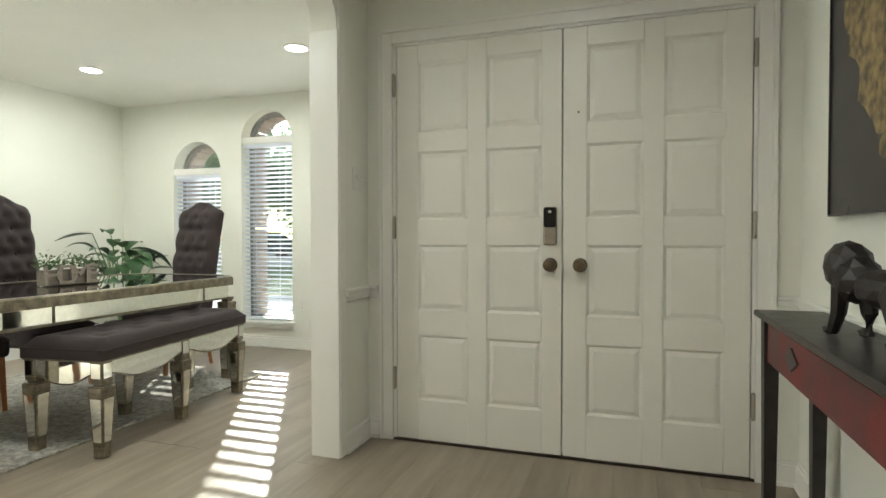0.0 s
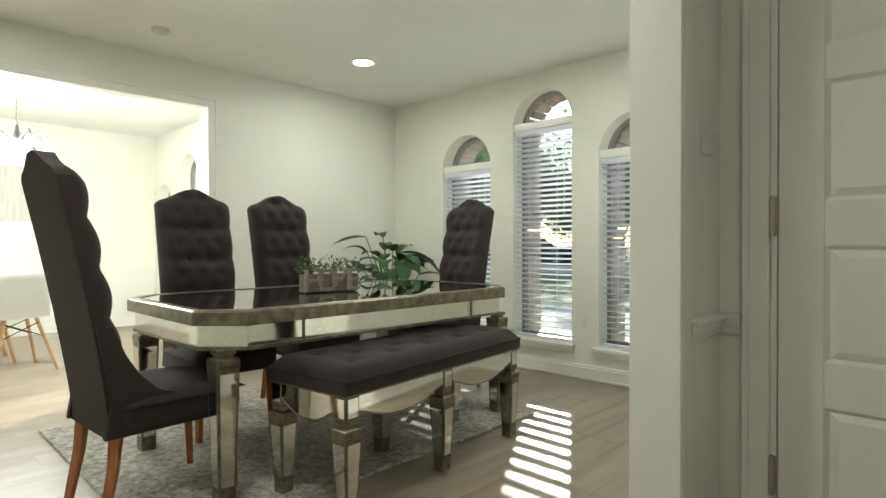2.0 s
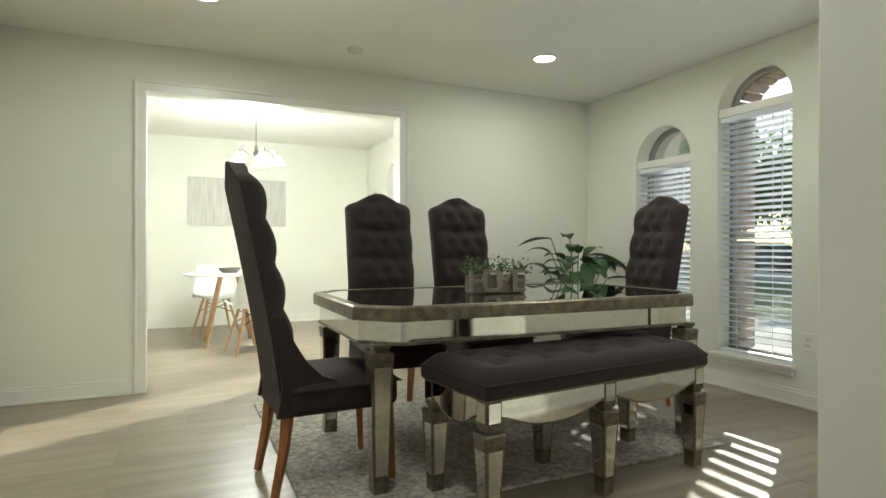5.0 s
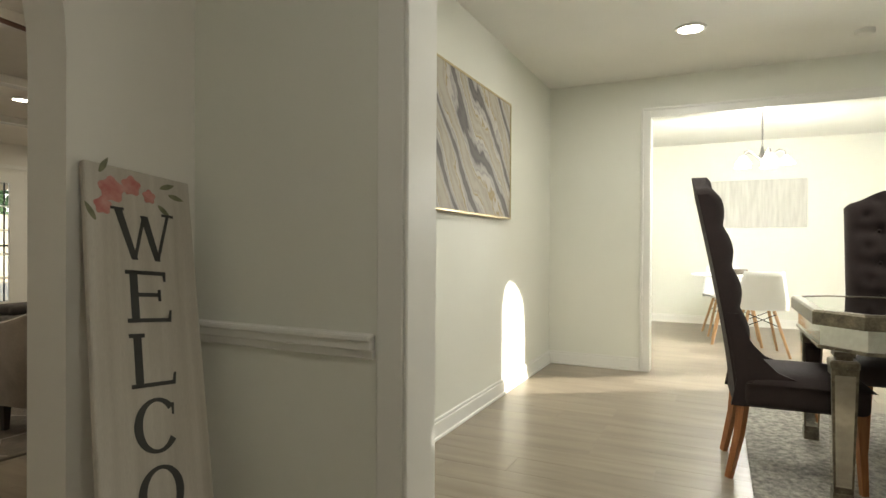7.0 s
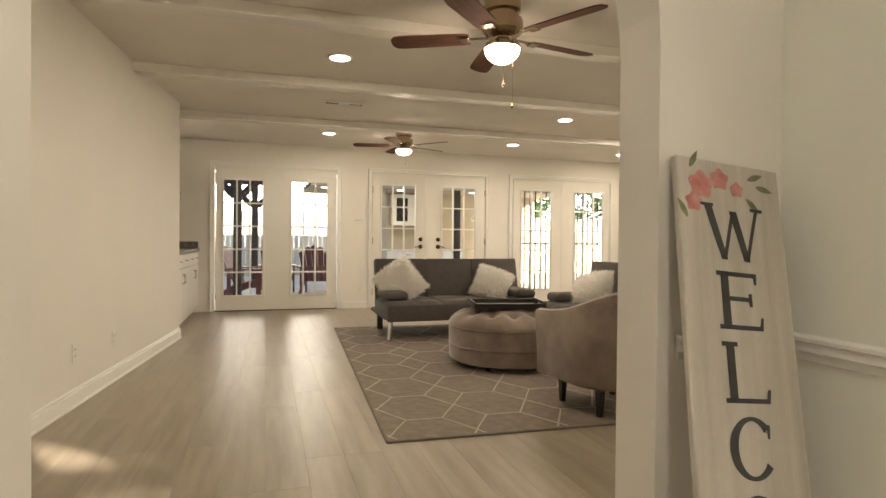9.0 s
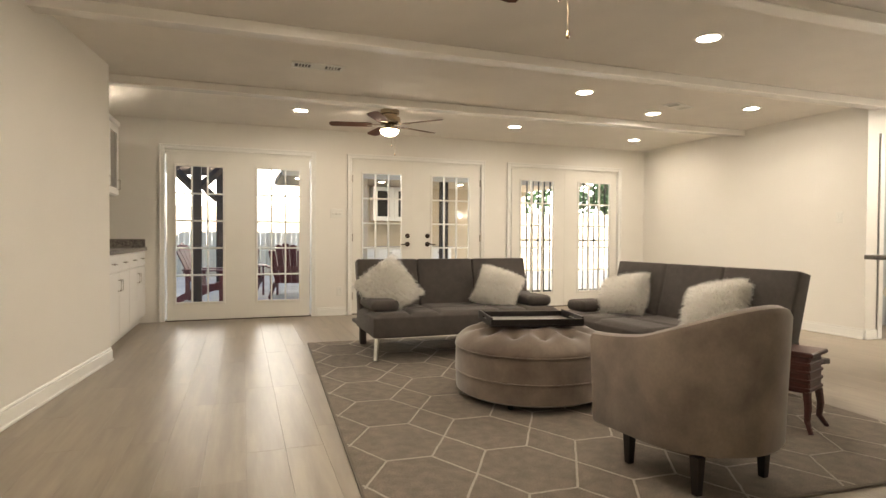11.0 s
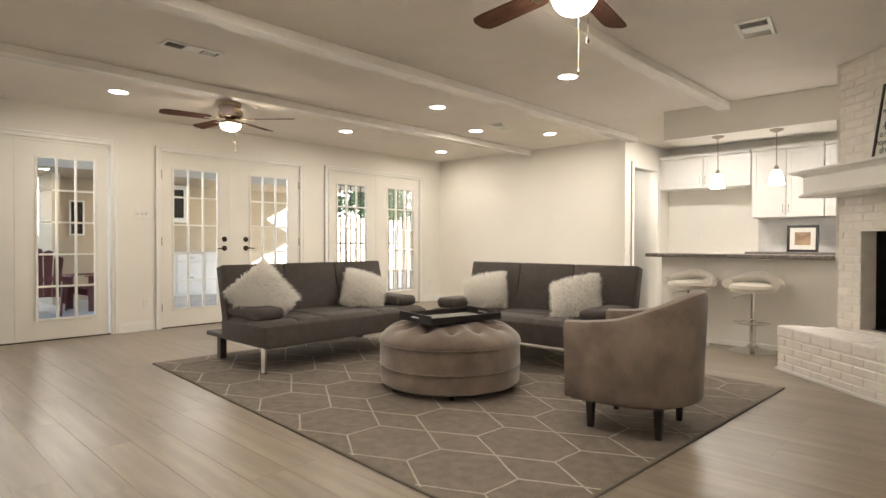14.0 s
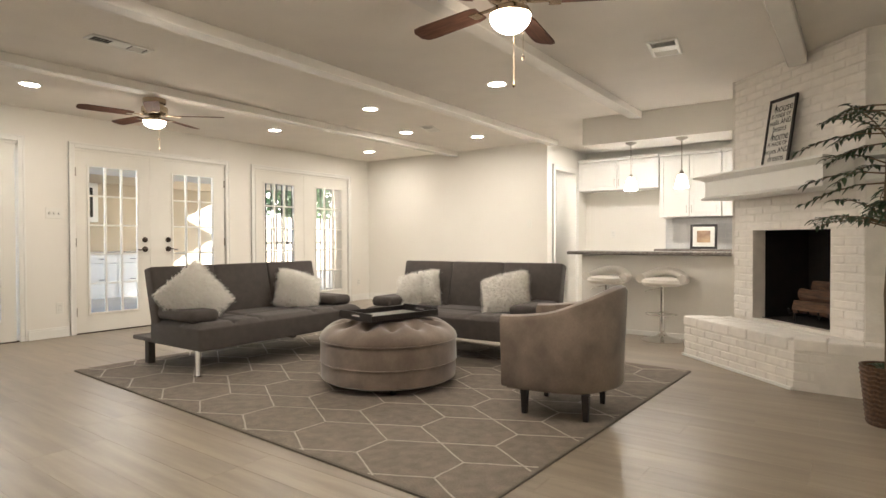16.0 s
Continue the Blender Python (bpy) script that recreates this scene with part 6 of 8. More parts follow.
def lattice_rug():
    w, d = 1.475, 1.95
    root = thing("lattice_rug", pose(-1.70, -3.67, 0, 0, 0, -2.5), "taupe grey rug with ivory hexagon trellis lines", "rug")
    part("woven_field", boxes((-w, w, -d, d, 0.0, 0.012), bevel=0.004), M_RUG, root)
    part("binding", boxes((-w - 0.006, -w + 0.004, -d, d, 0.0, 0.010), (w - 0.004, w + 0.006, -d, d, 0.0, 0.010), (-w, w, -d - 0.006, -d + 0.004, 0.0, 0.010), (-w, w, d - 0.004, d + 0.006, 0.0, 0.010)), node_mat("rug_binding", (0.15, 0.13, 0.105), 0.9, var=0.1), root)
    rnd = random.Random(2)
    px, py, link = 0.482, 0.486, 0.215    # repeat across and along, straight link between the crossings
    lines = []
    for i in range(-1, 7):
        a = 1.32 - px * i
        for k in range(-6, 6):
            y = 0.18 + py * k
            lines.append(((a, y), (a - link, y)))
            for up in (-1, 1):
                lines.append(((a - link, y), (a - px, y + up * py)))
    bm = bmesh.new()
    for a, b in lines:
        a, b = Vector(a), Vector(b)
        t0, t1 = 0.0, 1.0
        for ax, lim in ((0, w - 0.012), (1, d - 0.012)):
            for sg in (-1, 1):
                pa, pb = a[ax] * sg, b[ax] * sg
                if pa > lim and pb > lim:
                    t1 = -1.0
                elif pa > lim:
                    t0 = max(t0, (lim - pa) / (pb - pa))
                elif pb > lim:
                    t1 = min(t1, (lim - pa) / (pb - pa))
        if t1 - t0 < 0.03:
            continue
        p, q = a + (b - a) * t0, a + (b - a) * t1
        dd = (q - p).normalized()
        nn = Vector((-dd.y, dd.x)) * 0.0058
        m = 4 if (q - p).length < 0.3 else 9
        prev = None
        for k in range(m + 1):
            c = p + (q - p) * k / m + nn * rnd.uniform(-0.45, 0.45) * (0 < k < m)
            cur = [bm.verts.new((*(c - nn), 0.0115)), bm.verts.new((*(c - nn * 0.6), 0.0140)), bm.verts.new((*(c + nn * 0.6), 0.0140)), bm.verts.new((*(c + nn), 0.0115))]
            if prev:
                for u in range(3):
                    bm.faces.new((prev[u], prev[u + 1], cur[u + 1], cur[u]))
            prev = cur
    tagged(part("trellis", bm, M_RUGLINE, root), "ivory woven trellis lines", kind="stuff")


lattice_rug()

# ---- fireplace ----
M_WBRICK = node_mat("white_painted_brick", (0.83, 0.79, 0.735), 0.38, var=0.05, scale=12, bump=0.9, bump_scale=24, rnd=0.03)
M_WMORT = node_mat("white_painted_mortar", (0.81, 0.77, 0.71), 0.5, var=0.05, scale=10, bump=0.4, bump_scale=60)
M_SOOT = node_mat("sooty_firebrick", (0.012, 0.010, 0.009), 0.9, var=0.4, scale=8)
M_LOG = node_mat("split_log", (0.16, 0.085, 0.05), 0.85, var=0.4, scale=9, stretch=(1, 6, 6), second=(0.06, 0.035, 0.025), bump=0.5)
PA, PB = Vector((-4.02, -1.52)), Vector((-3.06, -0.57))        # ends of the slanting face
FD = (PB - PA).normalized()
FN = Vector((FD.y, -FD.x))                                     # outwards, to the room
FW = (PB - PA).length
F0, F1, FZ0, FZ1 = 0.27, 1.07, 0.37, 1.115                      # firebox in the face


def face_m(o=0.0):
    """Local x along the slanting face, y into the chimney, z up."""
    return Matrix(((FD.x, -FN.x, 0, PA.x + FN.x * o), (FD.y, -FN.y, 0, PA.y + FN.y * o), (0, 0, 1, 0), (0, 0, 0, 1)))


def laid_bricks(root, m, u0, u1, z0, z1, holes=(), bl=0.200, bh=0.0635, gap=0.010, depth=0.02, seed=1):
    """Running-bond bricks as parts, standing proud of a face by a few millimetres."""
    rnd = random.Random(seed)
    cache = {}
    z, row = z0, 0
    while z < z1 - 0.02:
        h = min(bh, z1 - z)
        u = u0 - (bl / 2 if row % 2 else 0)
        while u < u1 - 0.005:
            a, b = max(u, u0), min(u + bl - gap, u1)
            pieces = [(a, b)]
            for h0, h1, hz0, hz1 in holes:
                if z + h > hz0 + 0.005 and z < hz1 - 0.005:
                    nxt = []
                    for p, q in pieces:
                        if q <= h0 or p >= h1:
                            nxt.append((p, q))
                        else:
                            nxt += [(p, h0 - 0.002)] if p < h0 - 0.02 else []
                            nxt += [(h1 + 0.002, q)] if q > h1 + 0.02 else []
                    pieces = nxt
            for p, q in pieces:
                if q - p < 0.02:
                    continue
                key = (round(q - p, 3), round(h, 3))
                if key not in cache:
                    bm = boxes((0, key[0], 0, depth, 0, key[1] - gap), bevel=0.005)
                    ob = part("brick", bm, M_WBRICK, root)
                    cache[key] = ob.data
                else:
                    ob = new("brick", cache[key])
                    ob.parent = root
                ob.matrix_basis = m @ Matrix.Translation((p, 0.0085 + rnd.uniform(-0.0015, 0.0015), z)) @ Matrix.Rotation(radians(rnd.uniform(-0.4, 0.4)), 4, "Y")
            u += bl
        z += bh
        row += 1


def fireplace():
    root = thing("fireplace", pose(0, 0, 0), "white painted brick corner fireplace with raised hearth and dark firebox", "fireplace", kind="structure")
    # chimney core with the firebox left open
    bm = bmesh.new()
    m = face_m()
    for a, b, z0, z1 in ((0, F0, 0, CEIL), (F1, FW, 0, CEIL), (F0, F1, 0, FZ0), (F0, F1, FZ1, CEIL)):
        vs = box(bm, a, b, 0.012, 0.13, z0, z1)
        bmesh.ops.transform(bm, matrix=m, verts=vs)
    box(bm, PB.x - 0.12, PB.x - 0.012, PB.y + 0.0, YL, 0, CEIL)
    box(bm, -4.70, PA.x + 0.02, PA.y + 0.012, PA.y + 0.13, 0, CEIL)
    core = part("chimney_core", bm, M_WMORT, root)
    bm = bmesh.new()
    vs = box(bm, F0, F1, 0.55, 0.58, FZ0 - 0.02, FZ1 + 0.02)
    vs += box(bm, F0 - 0.02, F0, 0.128, 0.58, FZ0 - 0.02, FZ1 + 0.02)
    vs += box(bm, F1, F1 + 0.02, 0.128, 0.58, FZ0 - 0.02, FZ1 + 0.02)
    vs += box(bm, F0, F1, 0.128, 0.56, FZ1, FZ1 + 0.02)
    vs += box(bm, F0, F1, 0.10, 0.56, FZ0 - 0.02, FZ0 + 0.004)
    bmesh.ops.transform(bm, matrix=m, verts=bm.verts)
    part("firebox", bm, M_SOOT, root, "soot-black firebox")
    # hearth core
    HA, HB, HC = Vector((-3.78, -1.87)), Vector((-2.92, -0.96)), Vector((-2.90, YL))
    bm = bmesh.new()
    inner = 0.013
    prism(bm, [(HA.x - 0.01, HA.y + inner), (HB.x - inner, HB.y + 0.008), (HC.x - inner, HC.y), (-4.3, YL), (-4.3, -1.45), (HA.x - 0.30, HA.y + 0.30)], 0.335)
    part("hearth_core", bm, M_WMORT, root)
    laid_bricks(root, m, 0.0, FW, 0.365, 1.385, [(F0, F1, FZ0, FZ1)], seed=1)
    laid_bricks(root, m, 0.0, FW, 1.59, CEIL, [], seed=2)
    mr = Matrix(((0, -1, 0, PB.x - 0.004), (1, 0, 0, PB.y), (0, 0, 1, 0), (0, 0, 0, 1)))
    laid_bricks(root, mr, 0.0, YL - PB.y, 0.365, CEIL, [], seed=3)
    hd = (HB - HA).normalized()
    hn = Vector((hd.y, -hd.x))
    mh = Matrix(((hd.x, -hn.x, 0, HA.x), (hd.y, -hn.y, 0, HA.y), (0, 0, 1, 0), (0, 0, 0, 1)))
    laid_bricks(root, mh, 0.0, (HB - HA).length, 0.012, 0.27, [], depth=0.03, seed=4)
    mh2 = Matrix(((0, -1, 0, HB.x), (1, 0, 0, HB.y), (0, 0, 1, 0), (0, 0, 0, 1)))
    laid_bricks(root, mh2, 0.0, HC.y - HB.y, 0.012, 0.27, [], depth=0.03, seed=5)
    # header course: bricks laid on edge, showing their ends and tops
    cache = None
    for mm, ln in ((mh, (HB - HA).length), (mh2, HC.y - HB.y)):
        u = 0.0
        while u < ln - 0.12:
            if cache is None:
                ob = part("header_brick", boxes((0, 0.196, 0.002, 0.19, 0.268, 0.352), bevel=0.010, seg=2), M_WBRICK, root)
                cache = ob.data
            else:
                ob = new("header_brick", cache)
                ob.parent = root
            ob.matrix_basis = mm @ Matrix.Translation((u, 0, random.Random(int(u * 1000)).uniform(-0.002, 0.002)))
            u += 0.200
    for j in range(2):
        u = 0.02
        while u < (HB - HA).length - 0.1:
            ob = part("hearth_tile", boxes((0, 0.198, 0.192 + j * 0.105, 0.288 + j * 0.105, 0.30, 0.349), bevel=0.004), M_WBRICK, root)
            ob.matrix_basis = mh @ Matrix.Translation((u + (0.1 if j else 0), 0, 0))
            u += 0.206
    bm = bmesh.new()
    vs = box(bm, 0.0, (HB - HA).length + 0.003, -0.016, 0.0, 0.0, 0.022, 0.003)
    bmesh.ops.transform(bm, matrix=mh, verts=bm.verts)
    part("shoe_moulding", bm, M_TRIM, root)
    # mantel
    bm = bmesh.new()
    prof = [(0.02, 1.385), (0.27, 1.385), (0.285, 1.395), (0.255, 1.42), (0.255, 1.545), (0.285, 1.565), (0.33, 1.578), (0.33, 1.595), (0.02, 1.595)]
    u0, u1 = 0.0, FW - 0.06
    rings = []
    for u, grow in ((u0, 1), (u1, 1)):
        rings.append([(u, o, z) for o, z in prof])
    vs0 = [bm.verts.new((u0 - (o - 0.255) * (o > 0.2), -o, z)) for _, o, z in rings[0]]
    vs1 = [bm.verts.new((u1 + (o - 0.255) * (o > 0.2), -o, z)) for _, o, z in rings[1]]
    bm.faces.new(vs0)
    bm.faces.new(vs1)
    for i in range(len(prof)):
        bm.faces.new((vs0[i], vs0[(i + 1) % len(prof)], vs1[(i + 1) % len(prof)], vs1[i]))
    bmesh.ops.transform(bm, matrix=m, verts=bm.verts)
    part("mantel", bm, M_TRIM, root, "white painted moulded mantel shelf")
    # return of the mantel along the chimney's side
    part("mantel_return", boxes((PB.x + 0.002, PB.x + 0.20, PB.y - 0.0, YL - 0.002, 1.42, 1.545), (PB.x + 0.002, PB.x + 0.235, PB.y - 0.0, YL - 0.002, 1.566, 1.594), bevel=0.004), M_TRIM, root)
    # grate and logs
    gr = thing("fire_grate", m @ Matrix.Translation(((F0 + F1) / 2 + 0.08, 0.30, FZ0 + 0.004)), "black iron grate with stacked split logs", "fire grate")
    for k in range(6):
        x = -0.25 + k * 0.1
        bm = bmesh.new()
        tube(bm, [(x, -0.14, 0.10), (x, -0.13, 0.06), (x, 0.13, 0.06), (x, 0.14, 0.10)], 0.008, 6)
        part("grate_bar", bm, M_BLACK, gr)
    for x in (-0.22, 0.22):
        for y in (-0.11, 0.11):
            bm = bmesh.new()
            tube(bm, [(x, y, 0), (x, y, 0.06)], 0.009, 6)
            part("grate_leg", bm, M_BLACK, gr)
    rnd = random.Random(9)
    for y, z, r, yaw in ((-0.08, 0.12, 0.055, 4), (0.05, 0.125, 0.06, -5), (-0.02, 0.215, 0.05, 8), (0.06, 0.28, 0.045, -3)):
        bm = bmesh.new()
        n = 9
        rows = []
        for j in range(7):
            rr = [r * rnd.uniform(0.85, 1.15) for _ in range(n)]
            rows.append([bm.verts.new((-0.24 + 0.08 * j, rr[i] * math.cos(2 * math.pi * i / n), rr[i] * math.sin(2 * math.pi * i / n))) for i in range(n)])
        for a, b in zip(rows, rows[1:]):
            for i in range(n):
                bm.faces.new((a[i], a[(i + 1) % n], b[(i + 1) % n], b[i]))
        bm.faces.new(rows[0])
        bm.faces.new(rows[-1])
        part("log", bm, M_LOG, gr, "split firewood log", m=Matrix.Translation((0.03, y, z)) @ Matrix.Rotation(radians(yaw), 4, "Z"))


fireplace()

# framed saying on the mantel
M_PAPER = node_mat("white_print", (0.75, 0.73, 0.68), 0.6, var=0.02)
M_SCRIPT = node_mat("black_script", (0.02, 0.018, 0.017), 0.6, var=0.1)


def saying():
    # stands on the shelf and leans on the bricks
    m = face_m() @ Matrix.Translation((0.66, -0.10, 1.596)) @ Matrix.Rotation(radians(-9), 4, "X")
    root = thing("framed_saying", m, "black framed print with a house and home saying, leaning on mantel", "picture")
    w, h, b = 0.155, 0.50, 0.022
    root.matrix_basis = m @ Matrix.Diagonal((0.92, 1, 1.12, 1))
    part("picture_frame", boxes((-w, w, -0.018, 0, 0, b), (-w, w, -0.018, 0, h - b, h), (-w, -w + b, -0.018, 0, b, h - b), (w - b, w, -0.018, 0, b, h - b), bevel=0.002), M_ESP, root)
    part("print", boxes((-w + b, w - b, -0.010, -0.002, b, h - b)), M_PAPER, root)
    lines = (("A", 0.06, 0.43, -0.075), ("house", 0.085, 0.425, 0.02), ("IS MADE OF", 0.042, 0.372, 0), ("walls AND", 0.055, 0.325, 0), ("beams", 0.062, 0.278, 0), ("A", 0.06, 0.225, -0.075), ("home", 0.085, 0.22, 0.02), ("IS MADE OF", 0.042, 0.168, 0), ("hopes AND", 0.055, 0.12, 0), ("dreams", 0.062, 0.068, 0))
    for txt, size, z, x in lines:
        flat_text(txt, size, 0.0006, Matrix.Translation((x, -0.0112, z)) @ Matrix.Rotation(radians(90), 4, "X"), M_SCRIPT, "lettering", root, "black lettering")


saying()

# ---- plant beside the fireplace ----
M_WICKER = node_mat("brown_wicker", (0.10, 0.055, 0.03), 0.7, var=0.4, scale=45, bump=0.8, bump_scale=70)
M_BARK = node_mat("thin_bark", (0.16, 0.11, 0.07), 0.8, var=0.3, scale=20)
M_FICUS = node_mat("ficus_leaf", (0.035, 0.075, 0.028), 0.4, var=0.35, scale=6, second=(0.015, 0.035, 0.014))


def ficus(x, y):
    root = thing("ficus_plant", pose(x, y, 0) @ Matrix.Diagonal((0.82, 0.82, 1.04, 1)), "tall artificial ficus with dark leaves in a wicker basket", "plant")
    bm = bmesh.new()
    lathe(bm, [(0.11, 0.0), (0.125, 0.10), (0.14, 0.22), (0.155, 0.31), (0.16, 0.32), (0.145, 0.32), (0.13, 0.25)], 26)
    for k in range(12):
        rr = 0.113 + 0.0035 * k
        tube(bm, [((rr + 0.003) * math.cos(2 * math.pi * j / 26), (rr + 0.003) * math.sin(2 * math.pi * j / 26), 0.02 + 0.025 * k + 0.004 * (-1) ** j) for j in range(27)], 0.007, 4)
    part("basket", bm, M_WICKER, root, smooth=True)
    bm = bmesh.new()
    lathe(bm, [(0.14, 0.27), (0.02, 0.285)], 20)
    part("moss", bm, M_SOIL, root)
    rnd = random.Random(21)
    trunk = bmesh.new()
    tube(trunk, [(0, 0, 0.27), (0.02, -0.01, 0.7), (-0.01, 0.02, 1.1), (0.0, 0.0, 1.55)], 0.016, 8, 0.010)
    tube(trunk, [(0.02, 0.02, 0.27), (-0.01, 0.03, 0.8), (0.02, -0.02, 1.2), (0.03, 0.0, 1.7)], 0.012, 8, 0.007)
    crown = bmesh.new()
    for k in range(46):
        a = rnd.uniform(0, 2 * math.pi)
        z = rnd.uniform(0.95, 1.72)
        ln = rnd.uniform(0.28, 0.52) * (1.15 - 0.45 * abs(z - 1.3))
        d = Vector((math.cos(a), math.sin(a), rnd.uniform(0.05, 0.55)))
        p0 = Vector((0, 0, z))
        pts = [p0 + d * ln * t - Vector((0, 0, 0.28 * ln * t * t)) for t in (0, 0.35, 0.7, 1.0)]
        tube(trunk, pts, 0.005, 5, 0.002)
        for t in [0.25 + 0.75 * q / 8 for q in range(9)]:
            p = p0 + d * ln * t - Vector((0, 0, 0.28 * ln * t * t))
            for s in (-1, 1):
                side = Vector((-math.sin(a), math.cos(a), 0)) * s
                leaf_mesh(crown, p, d * 0.8 + side * rnd.uniform(0.5, 1.1) + Vector((0, 0, rnd.uniform(-0.6, 0.1))), (0, 0, 1), rnd.uniform(0.055, 0.085), rnd.uniform(0.026, 0.038), droop=0.35, n=4)
    for k in range(14):
        a = rnd.uniform(0, 6.28)
        leaf_mesh(crown, (0.05 * math.cos(a), 0.05 * math.sin(a), 0.30), (math.cos(a), math.sin(a), 0.8), (0, 0, 1), 0.09, 0.045, droop=0.5, n=4)
    part("trunk", trunk, M_BARK, root)
    part("crown", crown, M_FICUS, root, "dark green pointed leaves")


ficus(-2.36, -0.47)


# carved dark wooden stand behind the armchair
def carved_stand():
    root = thing("wooden_stand", pose(-2.58, -2.36, 0.012, 0, 0, 20), "small dark red-brown carved wooden stand", "stand")
    M_ROSEWOOD = node_mat("rosewood", (0.06, 0.017, 0.013), 0.35, var=0.3, scale=10, stretch=(1, 1, 6))
    part("top", boxes((-0.12, 0.12, -0.12, 0.12, 0.40, 0.425), bevel=0.006), M_ROSEWOOD, root)
    part("body", boxes((-0.10, 0.10, -0.10, 0.10, 0.20, 0.40), bevel=0.02, seg=2), M_ROSEWOOD, root)
    for k in range(4):
        part("slat", boxes((-0.104, 0.104, -0.104, 0.104, 0.215 + 0.045 * k, 0.235 + 0.045 * k), bevel=0.004), M_ROSEWOOD, root)
    for sx in (-1, 1):
        for sy in (-1, 1):
            bm = bmesh.new()
            tube(bm, [(sx * 0.085, sy * 0.085, 0.21), (sx * 0.095, sy * 0.095, 0.13), (sx * 0.09, sy * 0.09, 0.06), (sx * 0.12, sy * 0.12, 0.0)], 0.022, 8, 0.012)
            part("leg", bm, M_ROSEWOOD, root)


carved_stand()

# ---- kitchen and bar ----
M_CAB = node_mat("white_cabinet", (0.80, 0.79, 0.76), 0.35, var=0.02, scale=3)
M_GRANITE = node_mat("speckled_granite", (0.30, 0.27, 0.24), 0.22, var=0.5, scale=70, second=(0.08, 0.07, 0.065), fine=0.3, fine_scale=200)
M_MARBLE = node_mat("veined_marble", (0.76, 0.75, 0.73), 0.2, var=0.2, scale=3.5, second=(0.55, 0.55, 0.56), fine=0.05)
M_LEATHER = node_mat("white_leatherette", (0.72, 0.68, 0.61), 0.4, var=0.03, scale=12, bump=0.08)
M_GREYCAB = node_mat("pale_grey_cabinet", (0.48, 0.50, 0.52), 0.4, var=0.03, scale=3)
XBAR = -4.64
bar = thing("bar_counter", pose(0, 0, 0), "breakfast bar with speckled granite top and off-white front", "bar counter")
part("bar_front", boxes((XBAR - 0.14, XBAR, -3.18, -1.42, 0.0, 0.875)), M_WALL2, bar)
part("granite_top", boxes((XBAR - 0.36, XBAR + 0.15, -3.30, -1.35, 0.876, 0.912), bevel=0.006), M_GRANITE, bar, "speckled grey granite slab")
part("skirting", boxes((XBAR, XBAR + 0.012, -3.18, -1.42, 0.0, 0.05), bevel=0.003), M_TRIM, bar)


def shaker_door(parent, x, y0, y1, z0, z1, handle_y, handle_z, mat, s=1):
    """A framed door in the y, z plane, facing +x."""
    d = part("door", boxes((x, x + 0.016, y0, y1, z0, z1)), mat, parent)
    w = 0.055
    part("door_frame", boxes((x + 0.016, x + 0.024, y0, y0 + w, z0, z1), (x + 0.016, x + 0.024, y1 - w, y1, z0, z1), (x + 0.016, x + 0.024, y0 + w, y1 - w, z0, z0 + w), (x + 0.016, x + 0.024, y0 + w, y1 - w, z1 - w, z1), bevel=0.002), mat, d)
    bm = bmesh.new()
    tube(bm, [(x + 0.024, handle_y, handle_z - 0.05), (x + 0.05, handle_y, handle_z - 0.05), (x + 0.05, handle_y, handle_z + 0.05), (x + 0.024, handle_y, handle_z + 0.05)], 0.005, 6)
    part("handle", bm, M_NICKEL, d, "nickel bar handle")


def upper_cabinet(y0, y1, z0, z1, doors, group="kitchen wall cabinets"):
    root = thing("wall_cabinet", pose(0, 0, 0), "white shaker kitchen wall cabinet with nickel handles", "cabinet", group=group)
    xf = XKB + 0.33
    part("body", boxes((XKB + 0.001, xf, y0, y1, z0, z1)), M_CAB, root)
    part("crown", boxes((XKB + 0.001, xf + 0.05, y0, y1, z1, z1 + 0.05), bevel=0.01), M_CAB, root)
    w = (y1 - y0) / doors
    for k in range(doors):
        a, b = y0 + k * w + 0.004, y0 + (k + 1) * w - 0.004
        hy = b - 0.03 if k % 2 == 0 else a + 0.03
        shaker_door(root, xf, a, b, z0 + 0.004, z1 - 0.004, hy, z0 + 0.11, M_CAB)


upper_cabinet(YP + 0.01, -2.93, 1.80, 2.24, 2)
upper_cabinet(-2.92, -2.10, 1.36, 2.24, 2)
upper_cabinet(-2.09, -1.30, 1.36, 2.24, 2)
low = thing("base_cabinet", pose(0, 0, 0), "white kitchen base cabinets with granite counter", "cabinet")
part("body", boxes((XKB + 0.001, XKB + 0.58, -2.90, YL - 0.01, 0.09, 0.87)), M_CAB, low)
part("toe_kick", boxes((XKB + 0.001, XKB + 0.52, -2.90, YL - 0.01, 0.0, 0.09)), M_BLACK, low)
for k in range(4):
    shaker_door(low, XKB + 0.58, -2.89 + k * 0.5, -2.40 + k * 0.5, 0.10, 0.86, -2.85 + k * 0.5, 0.7, M_CAB)
tagged(part("kitchen_counter", boxes((XKB + 0.001, XKB + 0.63, -2.92, YL - 0.01, 0.871, 0.908), bevel=0.004), M_GRANITE), "speckled granite kitchen counter", "counter")
spl = thing("marble_backsplash", pose(0, 0, 0), "grey veined marble tile backsplash", "backsplash", kind="structure")
for r in range(6):
    for k in range(8):
        y = -2.92 + k * 0.205 - (0.1 if r % 2 else 0)
        part("tile", boxes((XKB + 0.0005, XKB + 0.009, max(y, -2.92), y + 0.202, 0.909 + r * 0.0745, 0.909 + r * 0.0745 + 0.0725), bevel=0.001), M_MARBLE, spl)
M_SEPIA = node_mat("sepia_print", (0.45, 0.30, 0.17), 0.3, var=0.4, scale=9, second=(0.22, 0.12, 0.07))
